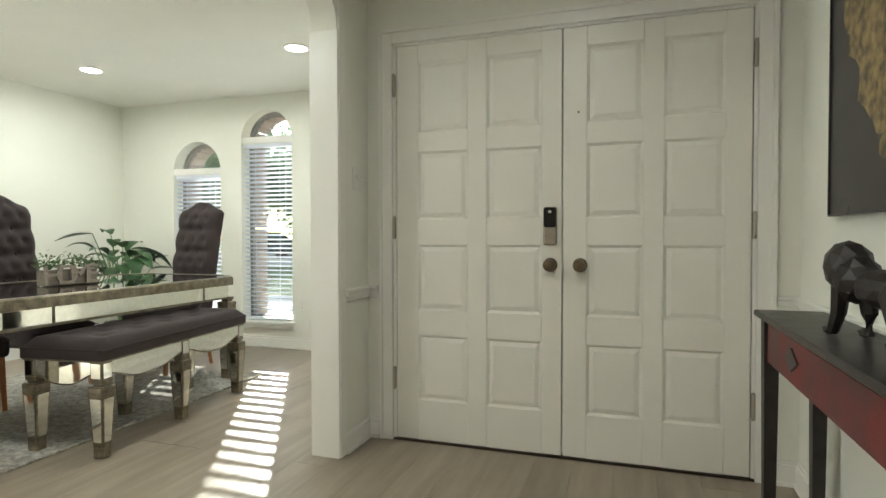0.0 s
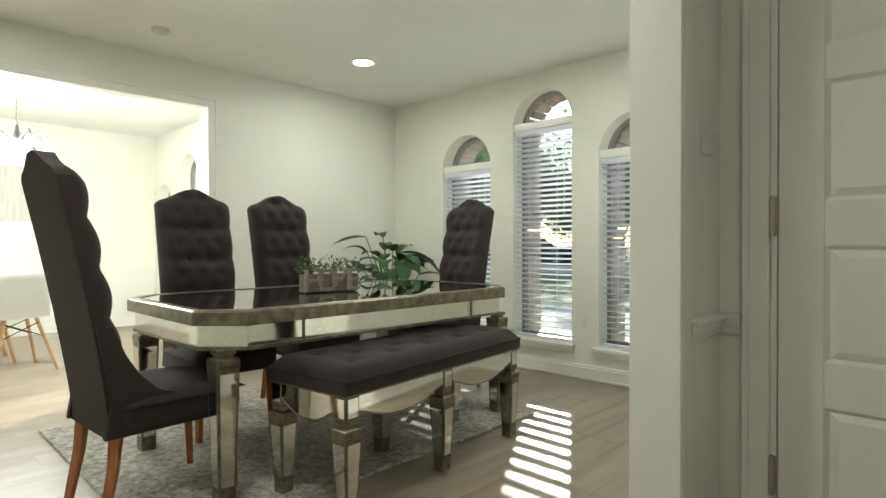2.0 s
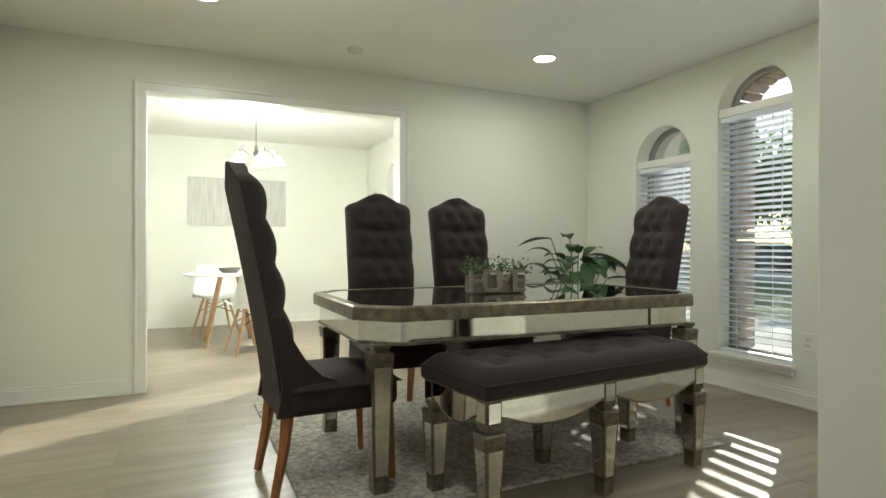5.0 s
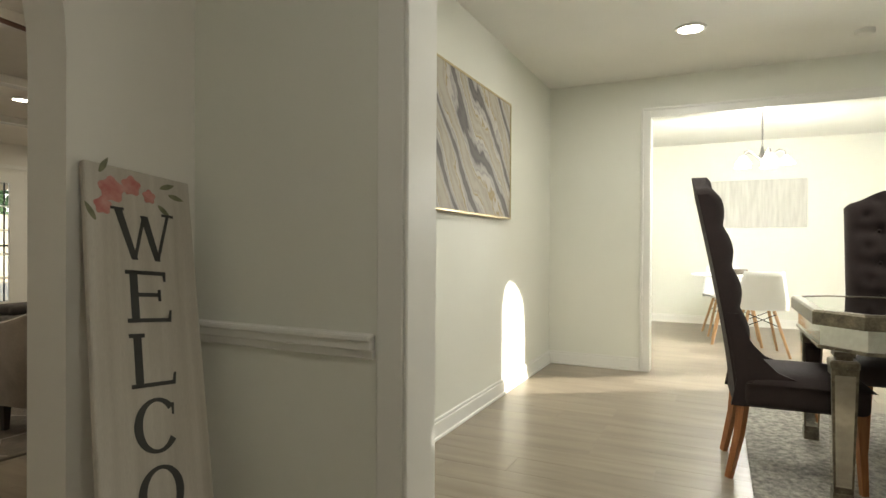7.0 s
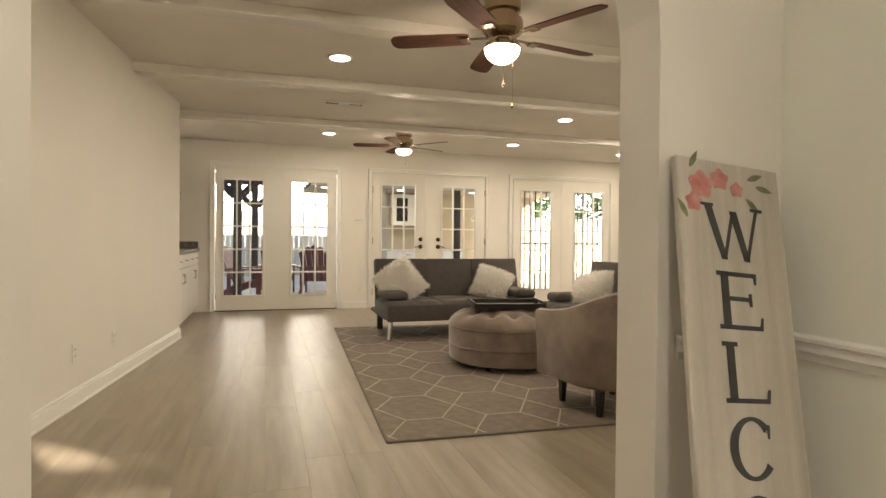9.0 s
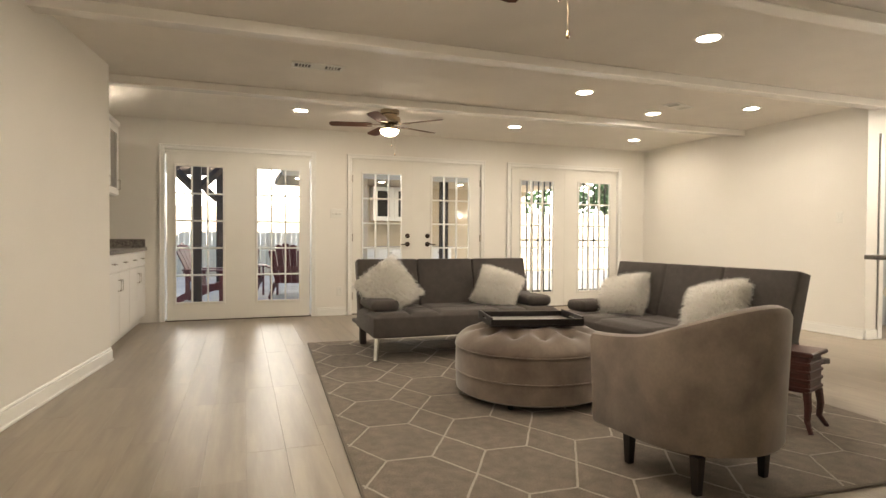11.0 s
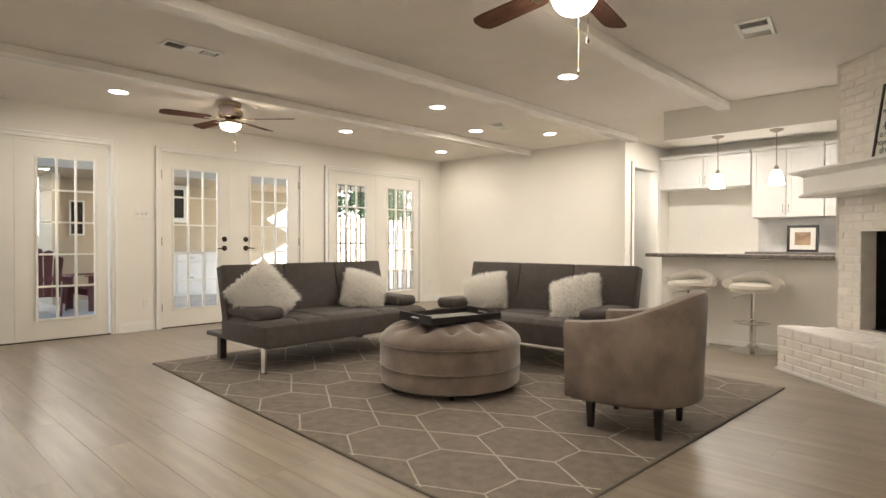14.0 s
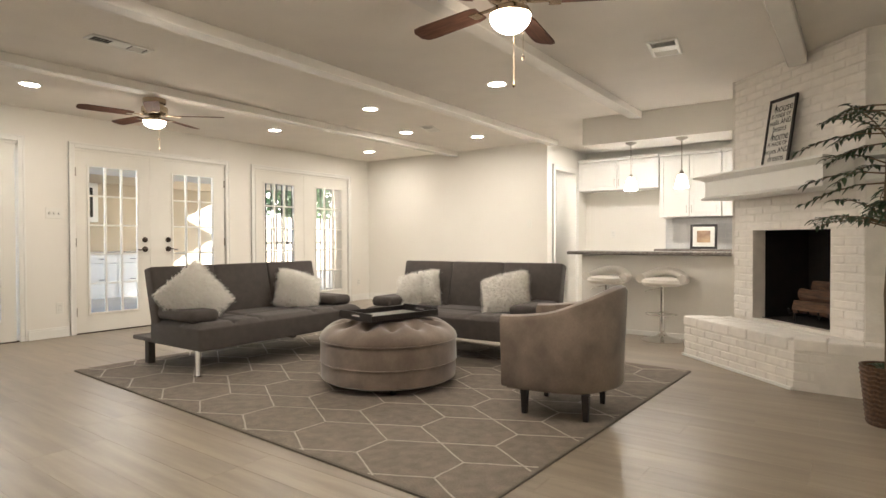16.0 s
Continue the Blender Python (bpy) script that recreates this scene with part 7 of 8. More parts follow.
fp = framed_picture("small_picture", "small dark framed print with cream mount on kitchen counter", pose(-6.72, -2.28, 1.078, 0, 0, -90) @ Matrix.Rotation(radians(4), 4, "X"), 0.34, 0.335, 0.02, M_PAPER, M_ESP, 0.032)
part("print", boxes((-0.085, 0.085, 0.0142, 0.0155, -0.08, 0.08)), M_SEPIA, fp)

for y in (-2.66, -2.12):
    root = thing("pendant_lamp", pose(-4.79, y, 2.13), "nickel pendant lamp with lit white glass shade", "pendant lamp", group="bar pendants")
    bm = bmesh.new()
    lathe(bm, [(0.062, 0), (0.06, -0.012), (0.03, -0.026), (0.01, -0.034)], 22)
    part("canopy", bm, M_NICKEL, root, smooth=True)
    bm = bmesh.new()
    tube(bm, [(0, 0, -0.03), (0, 0, -0.36)], 0.005, 8)
    part("rod", bm, M_NICKEL, root)
    bm = bmesh.new()
    lathe(bm, [(0.012, -0.35), (0.022, -0.37), (0.026, -0.40)], 16)
    part("socket_cap", bm, M_NICKEL, root, smooth=True)
    bm = bmesh.new()
    lathe(bm, [(0.026, -0.395), (0.042, -0.41), (0.056, -0.46), (0.072, -0.535), (0.068, -0.535), (0.05, -0.455), (0.03, -0.41)], 22, cap=False)
    part("shade", bm, M_SHADEGLOW, root, "lit white glass shade", smooth=True)
    lamp = new("pendant_bulb", bpy.data.lights.new("pendant_bulb", "POINT"))
    lamp.data.energy, lamp.data.color, lamp.data.shadow_soft_size = W_PEND, (1.0, 0.92, 0.8), 0.04
    lamp.parent = root
    lamp.matrix_basis = Matrix.Translation((0, 0, -0.56))


def bar_stool(x, y, turn):
    root = thing("bar_stool", pose(x, y, 0, 0, 0, turn), "white padded swivel bar stool on chrome pedestal", "stool", group="bar stools")
    bm = bmesh.new()
    lathe(bm, [(0.20, 0), (0.20, 0.006), (0.16, 0.02), (0.06, 0.045), (0.035, 0.075), (0.03, 0.09)], 32)
    part("base", bm, M_CHROME, root, smooth=True)
    bm = bmesh.new()
    lathe(bm, [(0.028, 0.08), (0.028, 0.30), (0.022, 0.305), (0.022, 0.56)], 18)
    part("column", bm, M_CHROME, root, smooth=True)
    bm = bmesh.new()
    tube(bm, [(0.15 * math.cos(a), 0.03 + 0.15 * math.sin(a), 0.28) for a in [math.pi * k / 12 for k in range(13)]], 0.009, 8)
    tube(bm, [(-0.15, 0.03, 0.28), (0, 0, 0.28), (0.15, 0.03, 0.28)], 0.009, 8)
    part("foot_ring", bm, M_CHROME, root, smooth=True)
    bm = bmesh.new()
    tube(bm, [(0.02, 0, 0.54), (0.12, 0.02, 0.52), (0.17, 0.03, 0.495)], 0.005, 6)
    part("lift_lever", bm, M_CHROME, root)
    bm = bmesh.new()
    lathe(bm, [(0.12, 0.56), (0.19, 0.57), (0.205, 0.60), (0.195, 0.63), (0.12, 0.645), (0.01, 0.645)], 30)
    part("seat", bm, M_LEATHER, root, smooth=True)
    bm = bmesh.new()
    tube(bm, [(0.215 * math.cos(a), 0.215 * math.sin(a), 0.63 + 0.075 * (0.5 - 0.5 * math.cos(2 * (a - math.pi)))) for a in [math.pi + math.pi * k / 16 - 0.35 + 0.7 * k / 16 for k in range(17)]], 0.046, 12)
    part("backrest", bm, M_LEATHER, root, smooth=True)


bar_stool(-4.42, -2.22, -90)
bar_stool(-4.43, -2.81, -90)

# pantry cabinets seen through the doorway
pc = thing("pantry_cabinet", pose(0, 0, 0), "tall pale grey pantry cabinet with two rows of doors", "cabinet")
part("body", boxes((-7.26, -5.95, YP - 0.95, YP - 0.62, 0.0, 2.3)), M_GREYCAB, pc)
for z0, z1 in ((0.1, 1.22), (1.25, 2.28)):
    for k in range(3):
        x = -7.24 + k * 0.43
        dd = part("door", boxes((x + 0.003, x + 0.425, YP - 0.62, YP - 0.602, z0, z1), bevel=0.003), M_GREYCAB, pc)
        hz = z1 - 0.12 if z0 < 1 else z0 + 0.12
        bm = bmesh.new()
        hx = x + (0.04 if k % 2 else 0.39)
        tube(bm, [(hx, YP - 0.60, hz - 0.05), (hx, YP - 0.575, hz - 0.05), (hx, YP - 0.575, hz + 0.05), (hx, YP - 0.60, hz + 0.05)], 0.005, 6)
        part("handle", bm, M_NICKEL, dd)

# ---- wet bar niche ----
XN = 1.38
wb = thing("bar_cabinet", pose(0, 0, 0), "white base cabinet with grey granite top in the niche", "cabinet")
part("body", boxes((XN + 0.02, 2.04, YF + 0.002, -5.56, 0.09, 0.865)), M_CAB, wb)
part("toe_kick", boxes((XN + 0.07, 2.04, YF + 0.002, -5.56, 0.0, 0.09)), M_CAB, wb)
for k in range(4):
    y0 = YF + 0.01 + k * 0.51
    for name, z0, z1 in (("drawer", 0.70, 0.855), ("door", 0.10, 0.69)):
        dd = part(name, boxes((XN, XN + 0.02, y0, y0 + 0.50, z0, z1), bevel=0.004), M_CAB, wb)
        bm = bmesh.new()
        if name == "drawer":
            tube(bm, [(XN, y0 + 0.20, 0.78), (XN - 0.026, y0 + 0.20, 0.775), (XN - 0.026, y0 + 0.30, 0.775), (XN, y0 + 0.30, 0.78)], 0.005, 6)
        else:
            hy = y0 + (0.46 if k % 2 == 0 else 0.04)
            tube(bm, [(XN, hy, 0.52), (XN - 0.026, hy, 0.52), (XN - 0.026, hy, 0.62), (XN, hy, 0.62)], 0.005, 6)
        part("handle", bm, M_NICKEL, dd)
tagged(part("granite_counter", boxes((XN - 0.02, 2.045, YF + 0.002, -5.55, 0.866, 0.905), (1.96, 2.045, YF + 0.002, -5.55, 0.905, 1.0), (XN, 2.0, YF + 0.001, YF + 0.022, 0.905, 1.0)), M_GRANITE), "grey speckled granite counter with upstand in the niche", "counter")
uc = thing("niche_wall_cabinet", pose(0, 0, 0), "white wall cabinet with glazed door in the niche", "cabinet")
part("body", boxes((1.56, 2.04, -7.0, -5.60, 1.46, 2.2)), M_CAB, uc)
part("crown", boxes((1.53, 2.04, -7.03, -5.58, 2.2, 2.26), bevel=0.012), M_CAB, uc)
for k in range(3):
    y0 = -6.99 + k * 0.465
    dd = part("door", boxes((1.54, 1.56, y0, y0 + 0.07, 1.47, 2.19), (1.54, 1.56, y0 + 0.385, y0 + 0.455, 1.47, 2.19), (1.54, 1.56, y0 + 0.07, y0 + 0.385, 1.47, 1.54), (1.54, 1.56, y0 + 0.07, y0 + 0.385, 2.12, 2.19)), M_CAB, uc)
    part("glass", boxes((1.549, 1.553, y0 + 0.068, y0 + 0.387, 1.538, 2.122)), node_mat("smoked_glass", (0.25, 0.24, 0.22), 0.1, var=0.05), dd)
    bm = bmesh.new()
    tube(bm, [(1.54, y0 + 0.04, 1.53), (1.515, y0 + 0.04, 1.53), (1.515, y0 + 0.04, 1.63), (1.54, y0 + 0.04, 1.63)], 0.005, 6)
    part("handle", bm, M_NICKEL, dd)
# ---- outdoors ----
M_CONC = node_mat("patio_concrete", (0.42, 0.40, 0.36), 0.85, var=0.12, scale=1.2, fine=0.12, fine_scale=60, bump=0.3, bump_scale=60)
M_LAWN = node_mat("lawn", (0.15, 0.20, 0.07), 0.95, var=0.3, scale=0.9, second=(0.20, 0.20, 0.09), fine=0.3, fine_scale=30, bump=1.0, bump_scale=40)
M_ROAD = node_mat("asphalt_road", (0.075, 0.073, 0.07), 0.9, var=0.15, scale=0.6, fine=0.2, fine_scale=50)
M_FENCE = node_mat("weathered_fence_board", (0.66, 0.58, 0.47), 0.85, var=0.15, scale=3, stretch=(6, 6, 0.6), second=(0.46, 0.39, 0.30), rnd=0.12)
M_DARKWOOD = node_mat("dark_stained_timber", (0.045, 0.030, 0.022), 0.75, var=0.3, scale=5, stretch=(6, 6, 0.7), bump=0.3)
M_REDCH = node_mat("dark_red_resin", (0.12, 0.022, 0.022), 0.5, var=0.12, scale=8)
M_STUCCO = node_mat("cream_siding", (0.52, 0.44, 0.33), 0.85, var=0.06, scale=3, bump=0.3, bump_scale=60)
M_SHINGLE = node_mat("brown_shingle", (0.11, 0.085, 0.07), 0.9, var=0.2, scale=6, bump=0.5, bump_scale=20)
M_OUTLEAF = soft_mat("tree_leaf", (0.16, 0.26, 0.13), (0.09, 0.17, 0.085), 0.6, 0.8)
M_OUTBARK = node_mat("tree_bark", (0.10, 0.075, 0.055), 0.9, var=0.3, scale=6, stretch=(3, 3, 0.6), bump=0.8, bump_scale=25)
M_CARP = node_mat("dark_car_paint", (0.03, 0.035, 0.045), 0.25, var=0.05, coat=0.6)
M_RUBBER = node_mat("tyre_rubber", (0.02, 0.02, 0.02), 0.85, var=0.1)

# unseen gable over the house, added to shade the patio wing
bm = bmesh.new()
prism(bm, [(5.0, 2.62), (-4.5, 4.9), (-8.1, 2.62)], 14.0, Matrix(((0, 0, 1, -9.0), (1, 0, 0, 0), (0, 1, 0, 0), (0, 0, 0, 1))))
tagged(part("roof", bm, M_SHINGLE), "unseen brown shingled gable roof, added to shade the patio wing", "roof", kind="structure")
# one ground sheet with a hole of its own depth under the house
tagged(part("ground", boxes((-400, 400, -400, 400, -0.5, -0.125)), M_LAWN), "mown green lawn round the house", "lawn", kind="structure")
patio = tagged(part("patio", boxes((-17, 6, -17.0, YF - 0.165, -0.3, -0.06)), M_CONC), "pale concrete patio slab behind the house", "patio", kind="structure")
tagged(part("road", boxes((-90, 90, 24, 31, -0.2, -0.10)), M_ROAD), "grey asphalt street in front of the house", "road", kind="structure")
for y in (23.8, 31.0):
    tagged(part("kerb", boxes((-90, 90, y, y + 0.2, -0.2, 0.0), bevel=0.02), M_CONC), "concrete street kerb", "kerb", kind="structure")
tagged(part("footpath", boxes((-90, 90, 20.5, 22.0, -0.2, -0.09)), M_CONC), "concrete footpath along the street", "path", kind="structure")
tagged(part("driveway", boxes((-22.5, -17.5, 5, 20.5, -0.2, -0.095)), M_CONC), "pale concrete driveway across the lawn", "driveway", kind="structure")


def board_fence(y, x0, x1, h):
    root = thing("board_fence", pose(0, y, -0.12), "pale weathered vertical board privacy fence", "fence")
    rnd = random.Random(6)
    me = None
    x = x0
    while x < x1:
        if me is None:
            bm = boxes((0, 0.138, 0, 0.018, 0, h), bevel=0.002)
            ob = part("board", bm, M_FENCE, root)
            me = ob.data
        else:
            ob = new("board", me)
            ob.parent = root
        ob.matrix_basis = Matrix.Translation((x, rnd.uniform(-0.004, 0.004), rnd.uniform(-0.01, 0.01)))
        x += 0.143
    for z in (0.35, h - 0.3):
        part("rail", boxes((x0, x1, -0.06, -0.02, z, z + 0.09)), M_FENCE, root)


# pale strip added so the lower dining window panes look brighter
tagged(part("front_pale_strip", boxes((-16, -1.5, 6.4, 9.6, -0.2, -0.09)), M_CONC), "pale concrete walk before the dining windows", "path", kind="structure")
board_fence(-17.2, -17.5, 6.5, 2.0)
# hazy bright sky low over the garden, far off
M_HAZESKY = glow_mat("hazy_bright_sky", (1.0, 0.98, 0.94), 0.7)
tagged(part("backdrop", boxes((-120, 120, -90.5, -90, -0.2, 45)), M_HAZESKY), "hazy white sky far behind the garden fence", "sky", kind="structure")


def pergola():
    root = thing("pergola", pose(0, 0, -0.06), "dark stained timber pergola with braced posts over the patio", "pergola")
    for x, y in ((0.95, -9.6), (0.72, -12.6), (4.2, -9.6), (4.2, -12.6)):
        post = part("post", boxes((x - 0.07, x + 0.07, y - 0.07, y + 0.07, 0, 2.34), bevel=0.006), M_DARKWOOD, root)
        for sx in (-1, 1):
            bm = bmesh.new()
            tube(bm, [(x + sx * 0.05, y, 1.85), (x + sx * 0.52, y, 2.33)], 0.065, 4)
            part("brace", bm, M_DARKWOOD, post)
    for y in (-9.6, -12.6):
        part("beam", boxes((0.1, 4.8, y - 0.055, y + 0.055, 2.34, 2.54), bevel=0.005), M_DARKWOOD, root)
    for k in range(9):
        x = 0.35 + k * 0.5
        part("rafter", boxes((x - 0.022, x + 0.022, -13.2, -9.0, 2.54, 2.68)), M_DARKWOOD, root)


pergola()


def adirondack():
    """Faces +y; fan-shaped slatted back, broad arms, sloping seat."""
    root = thing("adirondack_chair", pose(0, 0, 0), "dark red slatted adirondack chair on the patio", "chair", group="patio chairs")
    lean = Matrix.Translation((0, -0.16, 0.26)) @ Matrix.Rotation(radians(24), 4, "X")
    for k in range(5):
        u = k - 2
        bm = bmesh.new()
        h = 0.80 - 0.035 * u * u
        w = 0.058
        prism(bm, [(u * 0.098 - w * 0.72, 0.0), (u * 0.098 + w * 0.72, 0.0), (u * 0.125 + w, h - 0.03), (u * 0.125, h), (u * 0.125 - w, h - 0.03)], 0.02, Matrix(((1, 0, 0, 0), (0, 0, 1, 0), (0, 1, 0, 0), (0, 0, 0, 1))))
        part("back_slat", bm, M_REDCH, root, m=lean)
    for k in range(5):
        y = -0.12 + k * 0.105
        part("seat_slat", boxes((-0.26, 0.26, y, y + 0.094, 0.255 + k * 0.026, 0.275 + k * 0.026), bevel=0.004), M_REDCH, root)
    for s in (-1, 1):
        bm = bmesh.new()
        prism(bm, [(s * 0.25, -0.30), (s * 0.36, -0.30), (s * 0.40, 0.30), (s * 0.37, 0.42), (s * 0.27, 0.42), (s * 0.25, 0.30)], 0.022, Matrix.Translation((0, 0, 0.54)))
        part("arm", bm, M_REDCH, root)
        part("front_leg", boxes((s * 0.305 - 0.012, s * 0.305 + 0.012, 0.28, 0.38, 0, 0.54), bevel=0.003), M_REDCH, root)
        bm = bmesh.new()
        prism(bm, [(0.38, 0.27), (0.38, 0.37), (-0.15, 0.26), (-0.50, 0.06), (-0.50, 0.0), (-0.42, 0.0), (-0.10, 0.15)], 0.024, Matrix(((0, 0, 1, s * 0.275 - 0.012), (1, 0, 0, 0), (0, 1, 0, 0), (0, 0, 0, 1))))
        part("rear_leg", bm, M_REDCH, root)
        part("arm_post", boxes((s * 0.30 - 0.015, s * 0.30 + 0.015, -0.27, -0.20, 0.16, 0.54), bevel=0.003), M_REDCH, root)
    part("cross_rail", boxes((-0.30, 0.30, -0.31, -0.288, 0.50, 0.57)), M_REDCH, root)
    return root


ad = adirondack()
ad.matrix_basis = pose(-0.55, -10.9, -0.06, 0, 0, 165)
copy_thing(ad, pose(-1.42, -11.1, -0.06, 0, 0, -75))
copy_thing(ad, pose(0.80, -10.3, -0.06, 0, 0, 70))
copy_thing(ad, pose(0.25, -11.6, -0.06, 0, 0, 5))


def patio_kitchen():
    """A covered wing across the patio with a built-in counter."""
    root = thing("patio_wing", pose(0, 0, -0.06), "cream sided covered patio wing with low shingled roof", "building")
    part("rear_wall", boxes((-6.4, -0.95, -13.05, -12.85, 0, 2.5)), M_STUCCO, root)
    part("end_wall", boxes((-1.07, -0.95, -12.85, -12.1, 0, 2.5)), M_STUCCO, root)
    bm = bmesh.new()
    prism(bm, [(-10.7, 2.28), (-10.7, 2.35), (-13.5, 2.39), (-13.5, 2.28)], 6.2, Matrix(((0, 0, 1, -6.6), (1, 0, 0, 0), (0, 1, 0, 0), (0, 0, 0, 1))))
    roof = part("roof", bm, M_SHINGLE, root, "brown shingled low roof")
    part("soffit", boxes((-6.58, -0.42, -13.48, -10.72, 2.262, 2.278)), M_STUCCO, root, "cream boarded soffit")
    part("fascia", boxes((-6.62, -0.38, -10.70, -10.67, 2.20, 2.36)), M_STUCCO, root)
    for x in (-1.9, -3.55):
        part("post", boxes((x - 0.075, x + 0.075, -11.0, -10.85, 0, 2.262), bevel=0.006), M_DARKWOOD if x < -3 else M_STUCCO, root)
    win = part("window", boxes((-1.62, -1.37, -12.85, -12.82, 1.20, 1.23), (-1.62, -1.37, -12.85, -12.82, 1.82, 1.85), (-1.62, -1.59, -12.85, -12.82, 1.23, 1.82), (-1.40, -1.37, -12.85, -12.82, 1.23, 1.82)), M_TRIM, root, "small white framed window")
    part("pane", boxes((-1.59, -1.40, -12.848, -12.84, 1.23, 1.82)), M_BLACK, win)
    cab = thing("patio_cabinet", pose(-3.4, -12.6, -0.06), "white patio base cabinet with drawers and pale counter", "cabinet")
    part("body", boxes((-0.85, 1.45, -0.24, 0.24, 0.0, 0.86)), M_CAB, cab)
    part("countertop", boxes((-0.88, 1.48, -0.245, 0.28, 0.86, 0.90), bevel=0.006), M_CONC, cab, "pale grey countertop")
    for k in range(4):
        x = -0.83 + k * 0.575
        for z0, z1, nm in ((0.68, 0.84, "drawer"), (0.06, 0.66, "door")):
            d = part(nm, boxes((x, x + 0.55, 0.24, 0.26, z0, z1), bevel=0.006), M_CAB, cab)
            part("handle", boxes((x + 0.22, x + 0.33, 0.26, 0.285, (z0 + z1) / 2 - 0.006, (z0 + z1) / 2 + 0.006), bevel=0.003), M_BLACK, d)
    up = thing("patio_wall_cabinet", pose(-3.0, -12.65, 1.42), "white glazed wall cabinet under the patio roof", "cabinet")
    part("body", boxes((-0.4, 0.55, -0.195, 0.12, 0.0, 0.75)), M_CAB, up)
    for x in (-0.4, 0.08):
        d = part("door", boxes((x, x + 0.46, 0.12, 0.14, 0, 0.09), (x, x + 0.46, 0.12, 0.14, 0.66, 0.75), (x, x + 0.09, 0.12, 0.14, 0.09, 0.66), (x + 0.37, x + 0.46, 0.12, 0.14, 0.09, 0.66)), M_CAB, up)
        part("pane", boxes((x + 0.09, x + 0.37, 0.124, 0.13, 0.09, 0.66)), M_BLACK, d)
    for x, y in ((-2.45, -11.7), (-0.75, -11.6), (-4.2, -11.7)):
        lt = thing("patio_downlight", pose(x, y, 2.20), "round lit lamp in the patio soffit", "ceiling light", group="patio soffit lamps")
        bm = bmesh.new()
        lathe(bm, [(0.07, -0.012), (0.085, -0.008), (0.09, 0.002)], 20)
        part("rim", bm, M_PLASTIC, lt)
        bm = bmesh.new()
        lathe(bm, [(0.066, -0.013), (0.01, -0.016)], 18)
        part("lens", bm, M_DOWN, lt, "glowing lens")
        lamp = new("patio_lamp", bpy.data.lights.new("patio_lamp", "AREA"))
        lamp.data.shape, lamp.data.size, lamp.data.energy, lamp.data.color = "DISK", 0.14, 1.6, (1.0, 0.86, 0.66)
        lamp.parent = lt
        lamp.matrix_basis = Matrix.Translation((0, 0, -0.022))


patio_kitchen()


def iron_screen(y, x0, x1):
    root = thing("iron_screen", pose(0, y, -0.06), "black wrought iron bar screen outside the garden doors", "iron screen")
    n = int((x1 - x0) / 0.115)
    me = None
    for k in range(n + 1):
        if me is None:
            ob = part("bar", boxes((-0.009, 0.009, -0.009, 0.009, 0, 2.25)), M_BLACK, root)
            me = ob.data
        else:
            ob = new("bar", me)
            ob.parent = root
        ob.matrix_basis = Matrix.Translation((x0 + k * 0.115, 0, 0.03))
    for z in (0.15, 1.05, 2.1):
        part("rail", boxes((x0, x1, -0.014, 0.014, z, z + 0.03)), M_BLACK, root)
    for x in (x0, (x0 + x1) / 2, x1):
        part("post", boxes((x - 0.04, x + 0.04, -0.04, 0.04, 0, 2.4), bevel=0.004), M_DARKWOOD, root)


iron_screen(-9.0, -6.6, -4.1)


def tree(x, y, h, r, n, seed, leaf=0.22, lo=0.35):
    root = thing("tree", pose(x, y, -0.14), "leafy green broadleaf tree with grey-brown trunk", "tree", group="garden trees")
    rnd = random.Random(seed)
    wood = bmesh.new()
    tube(wood, [(0, 0, 0), (0.08, 0.04, h * 0.25), (-0.05, 0.1, h * 0.5), (0.1, 0, h * 0.85)], h * 0.032, 10, h * 0.008)
    clumps = []
    for k in range(16):
        a = rnd.uniform(0, 2 * math.pi)
        z0 = h * rnd.uniform(0.25, 0.6)
        rr = r * rnd.uniform(0.45, 1.0)
        z1 = h * rnd.uniform(lo, 0.95)
        e = Vector((rr * math.cos(a), rr * math.sin(a), z1))
        tube(wood, [(0, 0.05, z0), (e.x * 0.45, e.y * 0.45, (z0 + z1) / 2 + 0.15), e], h * 0.011, 6, h * 0.002)
        clumps += [(e, r * rnd.uniform(0.22, 0.42))] + [(e * 0.7 + Vector((rnd.gauss(0, 0.3), rnd.gauss(0, 0.3), rnd.gauss(0, 0.4))), r * rnd.uniform(0.2, 0.35))]
    part("trunk", wood, M_OUTBARK, root)
    v, f = [], []
    for k in range(n):
        c, cr = rnd.choice(clumps)
        p = c + Vector((rnd.gauss(0, 0.5), rnd.gauss(0, 0.5), rnd.gauss(0, 0.38))) * cr
        d = Vector((rnd.gauss(0, 1), rnd.gauss(0, 1), rnd.gauss(-0.3, 0.6))).normalized()
        s = d.cross(Vector((rnd.gauss(0, 1), rnd.gauss(0, 1), rnd.gauss(0, 1)))).normalized()
        ln = leaf * rnd.uniform(0.6, 1.3)
        q = len(v)
        v += [p, p + d * ln * 0.45 + s * ln * 0.28, p + d * ln, p + d * ln * 0.45 - s * ln * 0.28]
        f += [(q, q + 1, q + 2, q + 3)]
    me = bpy.data.meshes.new("crown")
    me.from_pydata(v, [], f)
    me.materials.append(M_OUTLEAF)
    ob = new("crown", me)
    ob.parent = root


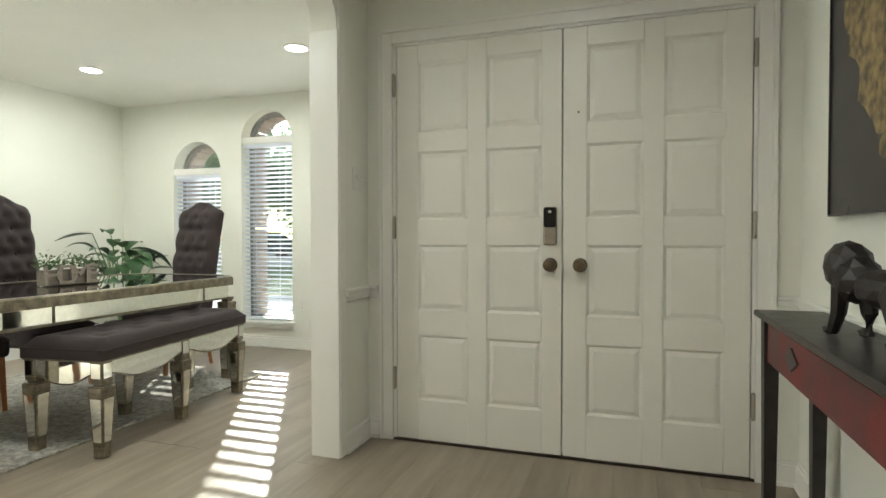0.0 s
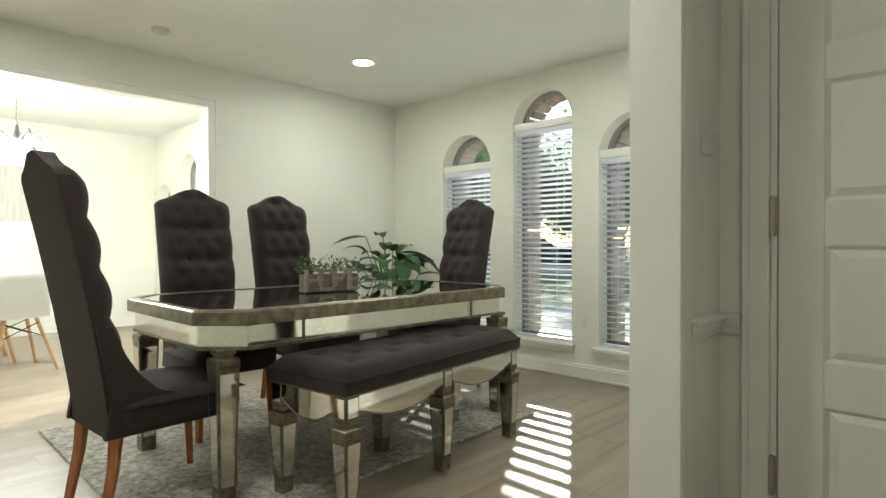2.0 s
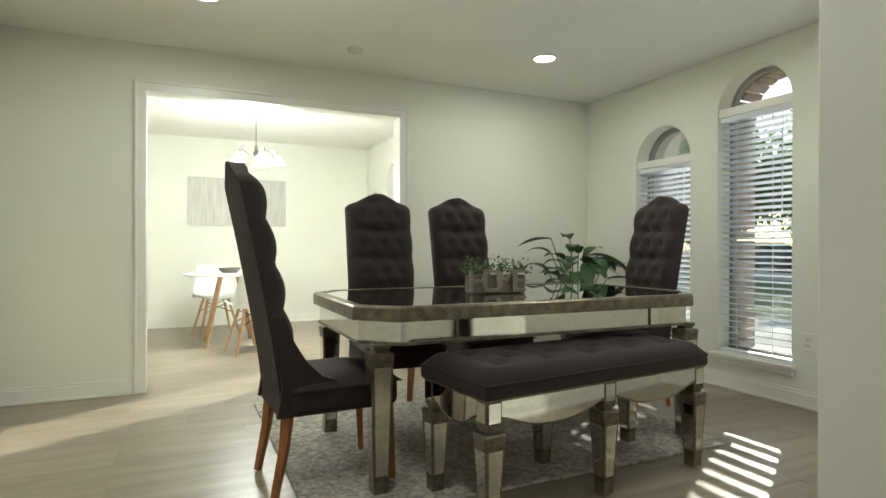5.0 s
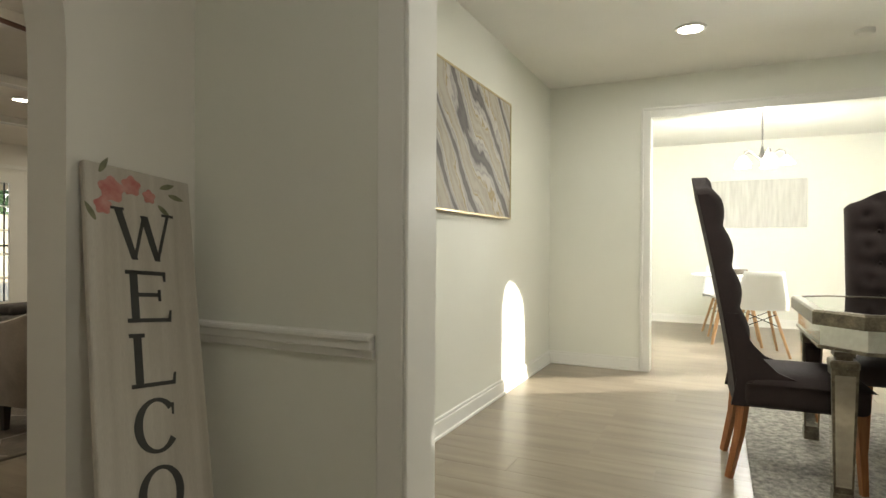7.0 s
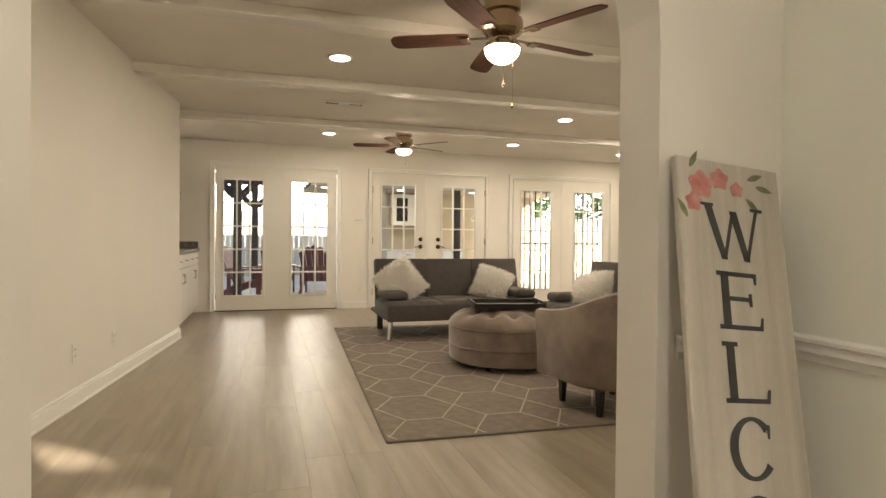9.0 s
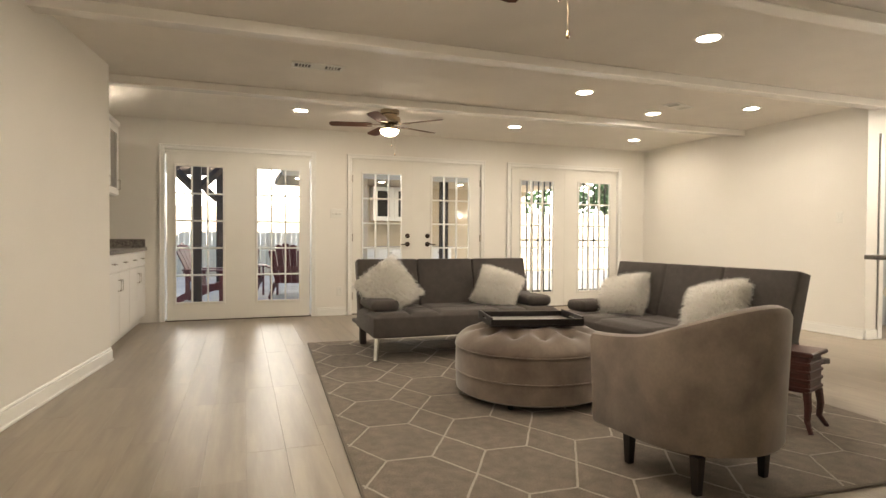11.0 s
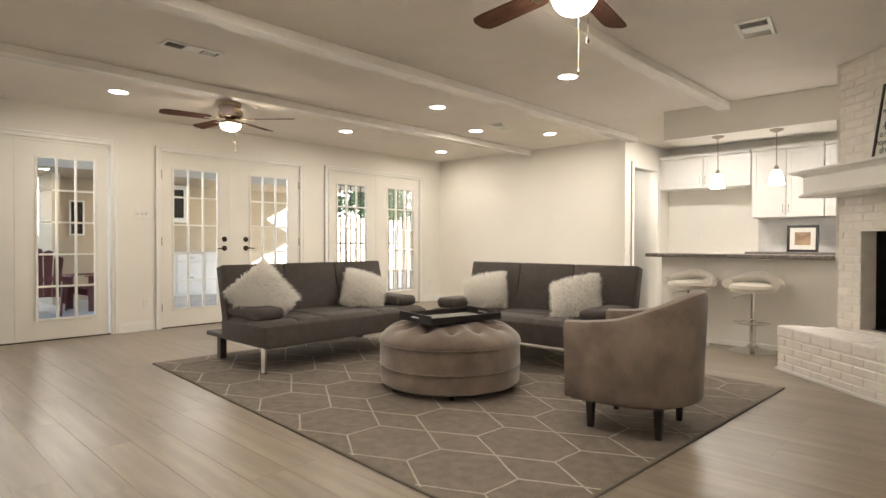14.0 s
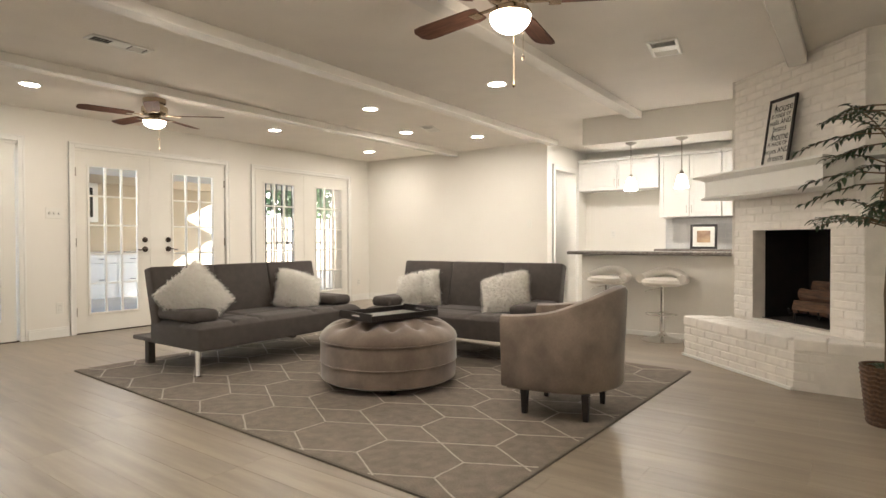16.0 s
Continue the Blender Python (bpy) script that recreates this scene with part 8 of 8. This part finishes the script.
for x, y, h, r, n, sd in ((-30, 36, 9.5, 4.6, 5200, 1), (-22, 38, 9.0, 4.8, 5200, 2), (-13.5, 35, 8.6, 4.4, 5200, 3), (-7, 38, 9.5, 5.0, 5200, 4), (-38, 40, 11, 5.5, 5000, 5),
                          (-4.2, 17.5, 7.6, 3.3, 7000, 6), (-21.5, 16.0, 5.2, 2.6, 5000, 7), (1.5, 34, 9, 4.5, 4000, 8)):
    tree(x, y, h, r, n * 2 if y > 30 else n, sd, 0.42 if y > 30 else 0.22)
for x, y, h, r, n, sd in ((-9.5, -20.5, 6.0, 2.6, 3600, 13), (-14.5, -21.0, 6.0, 2.8, 3600, 14)):
    tree(x, y, h, r, n, sd, 0.26, 0.4)


def hedge(x0, x1, y, h):
    rnd = random.Random(3)
    v, f = [], []
    for k in range(9000):
        p = Vector((rnd.uniform(x0, x1), y + rnd.gauss(0, 0.28), rnd.uniform(0, h) + 0.12 * math.sin(rnd.random() * 6)))
        d = Vector((rnd.gauss(0, 1), rnd.gauss(0, 1), rnd.gauss(0, 1))).normalized()
        s = d.cross(Vector((rnd.gauss(0, 1), rnd.gauss(0, 1), rnd.gauss(0, 1)))).normalized()
        q = len(v)
        v += [p, p + d * 0.05 + s * 0.035, p + d * 0.12, p + d * 0.05 - s * 0.035]
        f += [(q, q + 1, q + 2, q + 3)]
    me = bpy.data.meshes.new("hedge")
    me.from_pydata(v, [], f)
    me.materials.append(M_OUTLEAF)
    ob = new("hedge", me)
    ob.location.z = -0.14
    tagged(ob, "low clipped green hedge at the lawn's edge", "hedge", kind="stuff")


hedge(-34, -6, 32.3, 0.9)


def parked_car(m):
    root = thing("parked_car", m, "dark sedan parked on the street beyond the lawn", "car")
    flat = Matrix(((1, 0, 0, 0), (0, 0, 1, -0.86), (0, 1, 0, 0), (0, 0, 0, 1)))
    bm = bmesh.new()
    prism(bm, [(-2.25, 0.28), (-2.28, 0.62), (-2.15, 0.88), (-1.35, 0.96), (1.05, 0.94), (2.05, 0.80), (2.28, 0.58), (2.25, 0.28)], 1.72, flat)
    part("body", bm, M_CARP, root)
    bm = bmesh.new()
    prism(bm, [(-1.55, 0.95), (-0.95, 1.38), (0.25, 1.41), (1.05, 0.94)], 1.50, Matrix(((1, 0, 0, 0), (0, 0, 1, -0.75), (0, 1, 0, 0), (0, 0, 0, 1))))
    part("cabin", bm, node_mat("dark_car_glass", (0.015, 0.018, 0.02), 0.08, var=0.02), root, "tinted cabin glass")
    for x in (-1.38, 1.40):
        for y in (-0.86, 0.86):
            bm = bmesh.new()
            lathe(bm, [(0.20, -0.11), (0.30, -0.11), (0.325, -0.07), (0.325, 0.07), (0.30, 0.11), (0.20, 0.11)], 22, Matrix.Translation((x, y, 0.325)) @ Matrix.Rotation(radians(90), 4, "X"))
            w = part("wheel", bm, M_RUBBER, root)
            bm = bmesh.new()
            lathe(bm, [(0.02, -0.10), (0.20, -0.09), (0.20, 0.09), (0.02, 0.10)], 16, Matrix.Translation((x, y, 0.325)) @ Matrix.Rotation(radians(90), 4, "X"))
            part("rim", bm, M_NICKEL, w)


parked_car(pose(-17.5, 25.4, -0.10, 0, 0, 0))
# ---- floor planks, laid along y ----
PW, PL = 0.182, 1.22
floor_ob = bpy.data.objects["floor"]
plank_mesh = {}
near_left = 300


def plank_data(ln):
    if ln not in plank_mesh:
        bm = boxes((0, PW - 0.0006, 0, ln - 0.0006, -0.006, 0.0), bevel=0.0006)
        me = bpy.data.meshes.new("plank")
        bm.to_mesh(me)
        bm.free()
        me.materials.append(M_PLANK)
        plank_mesh[ln] = me
    return plank_mesh[ln]


rest_v, rest_f = [], []
rnd = random.Random(21)
cols = int((2.4 - XB) / PW) + 1
for i in range(cols):
    x = XB + i * PW
    y = YF - rnd.choice((0.15, 0.45, 0.75, 1.05))
    while y < YW:
        y0, y1 = max(y, YF), min(y + PL, YW)
        ln = round(y1 - y0, 2)
        mx, my = x + PW / 2, (y0 + y1) / 2
        outside = (mx > 2.0 and (y0 > -0.1 or y1 < -2.1) and not (y0 < -5.3 and mx < 2.3)) or (mx > 1.45 and y0 > 0) or (mx > -0.8 and y0 > YD + 0.1) or (mx < XO - 0.2 and y0 > 3.65)
        if ln > 0.05 and not outside:
            close = (-0.9 < mx < 1.2 and -0.3 < my < 2.7) or (-4.6 < mx < -0.9 and -0.1 < my < 2.4) or (-3.6 < mx < 2.4 and -5.2 < my < -0.3)
            if close and near_left > 0:
                near_left -= 1
                ob = new("plank", plank_data(ln))
                ob.parent = floor_ob
                ob.matrix_basis = Matrix.Translation((x, y0, 0))
            else:
                k = len(rest_v)
                g, w = 0.0006, PW - 0.0006
                for z, e in ((-0.006, 0), (0, 0.0006)):
                    rest_v += [(x + e, y0 + e, z), (x + w - e, y0 + e, z), (x + w - e, y1 - g - e, z), (x + e, y1 - g - e, z)]
                rest_f += [(k + 4, k + 5, k + 6, k + 7)] + [(k + a, k + (a + 1) % 4, k + 4 + (a + 1) % 4, k + 4 + a) for a in range(4)]
        y += PL
me = bpy.data.meshes.new("plank_rest")
me.from_pydata(rest_v, [], rest_f)
me.materials.append(M_PLANK_REST)
ob = new("plank_rest", me)
ob.parent = floor_ob
tagged(ob, "light greige vinyl planks", kind="stuff")
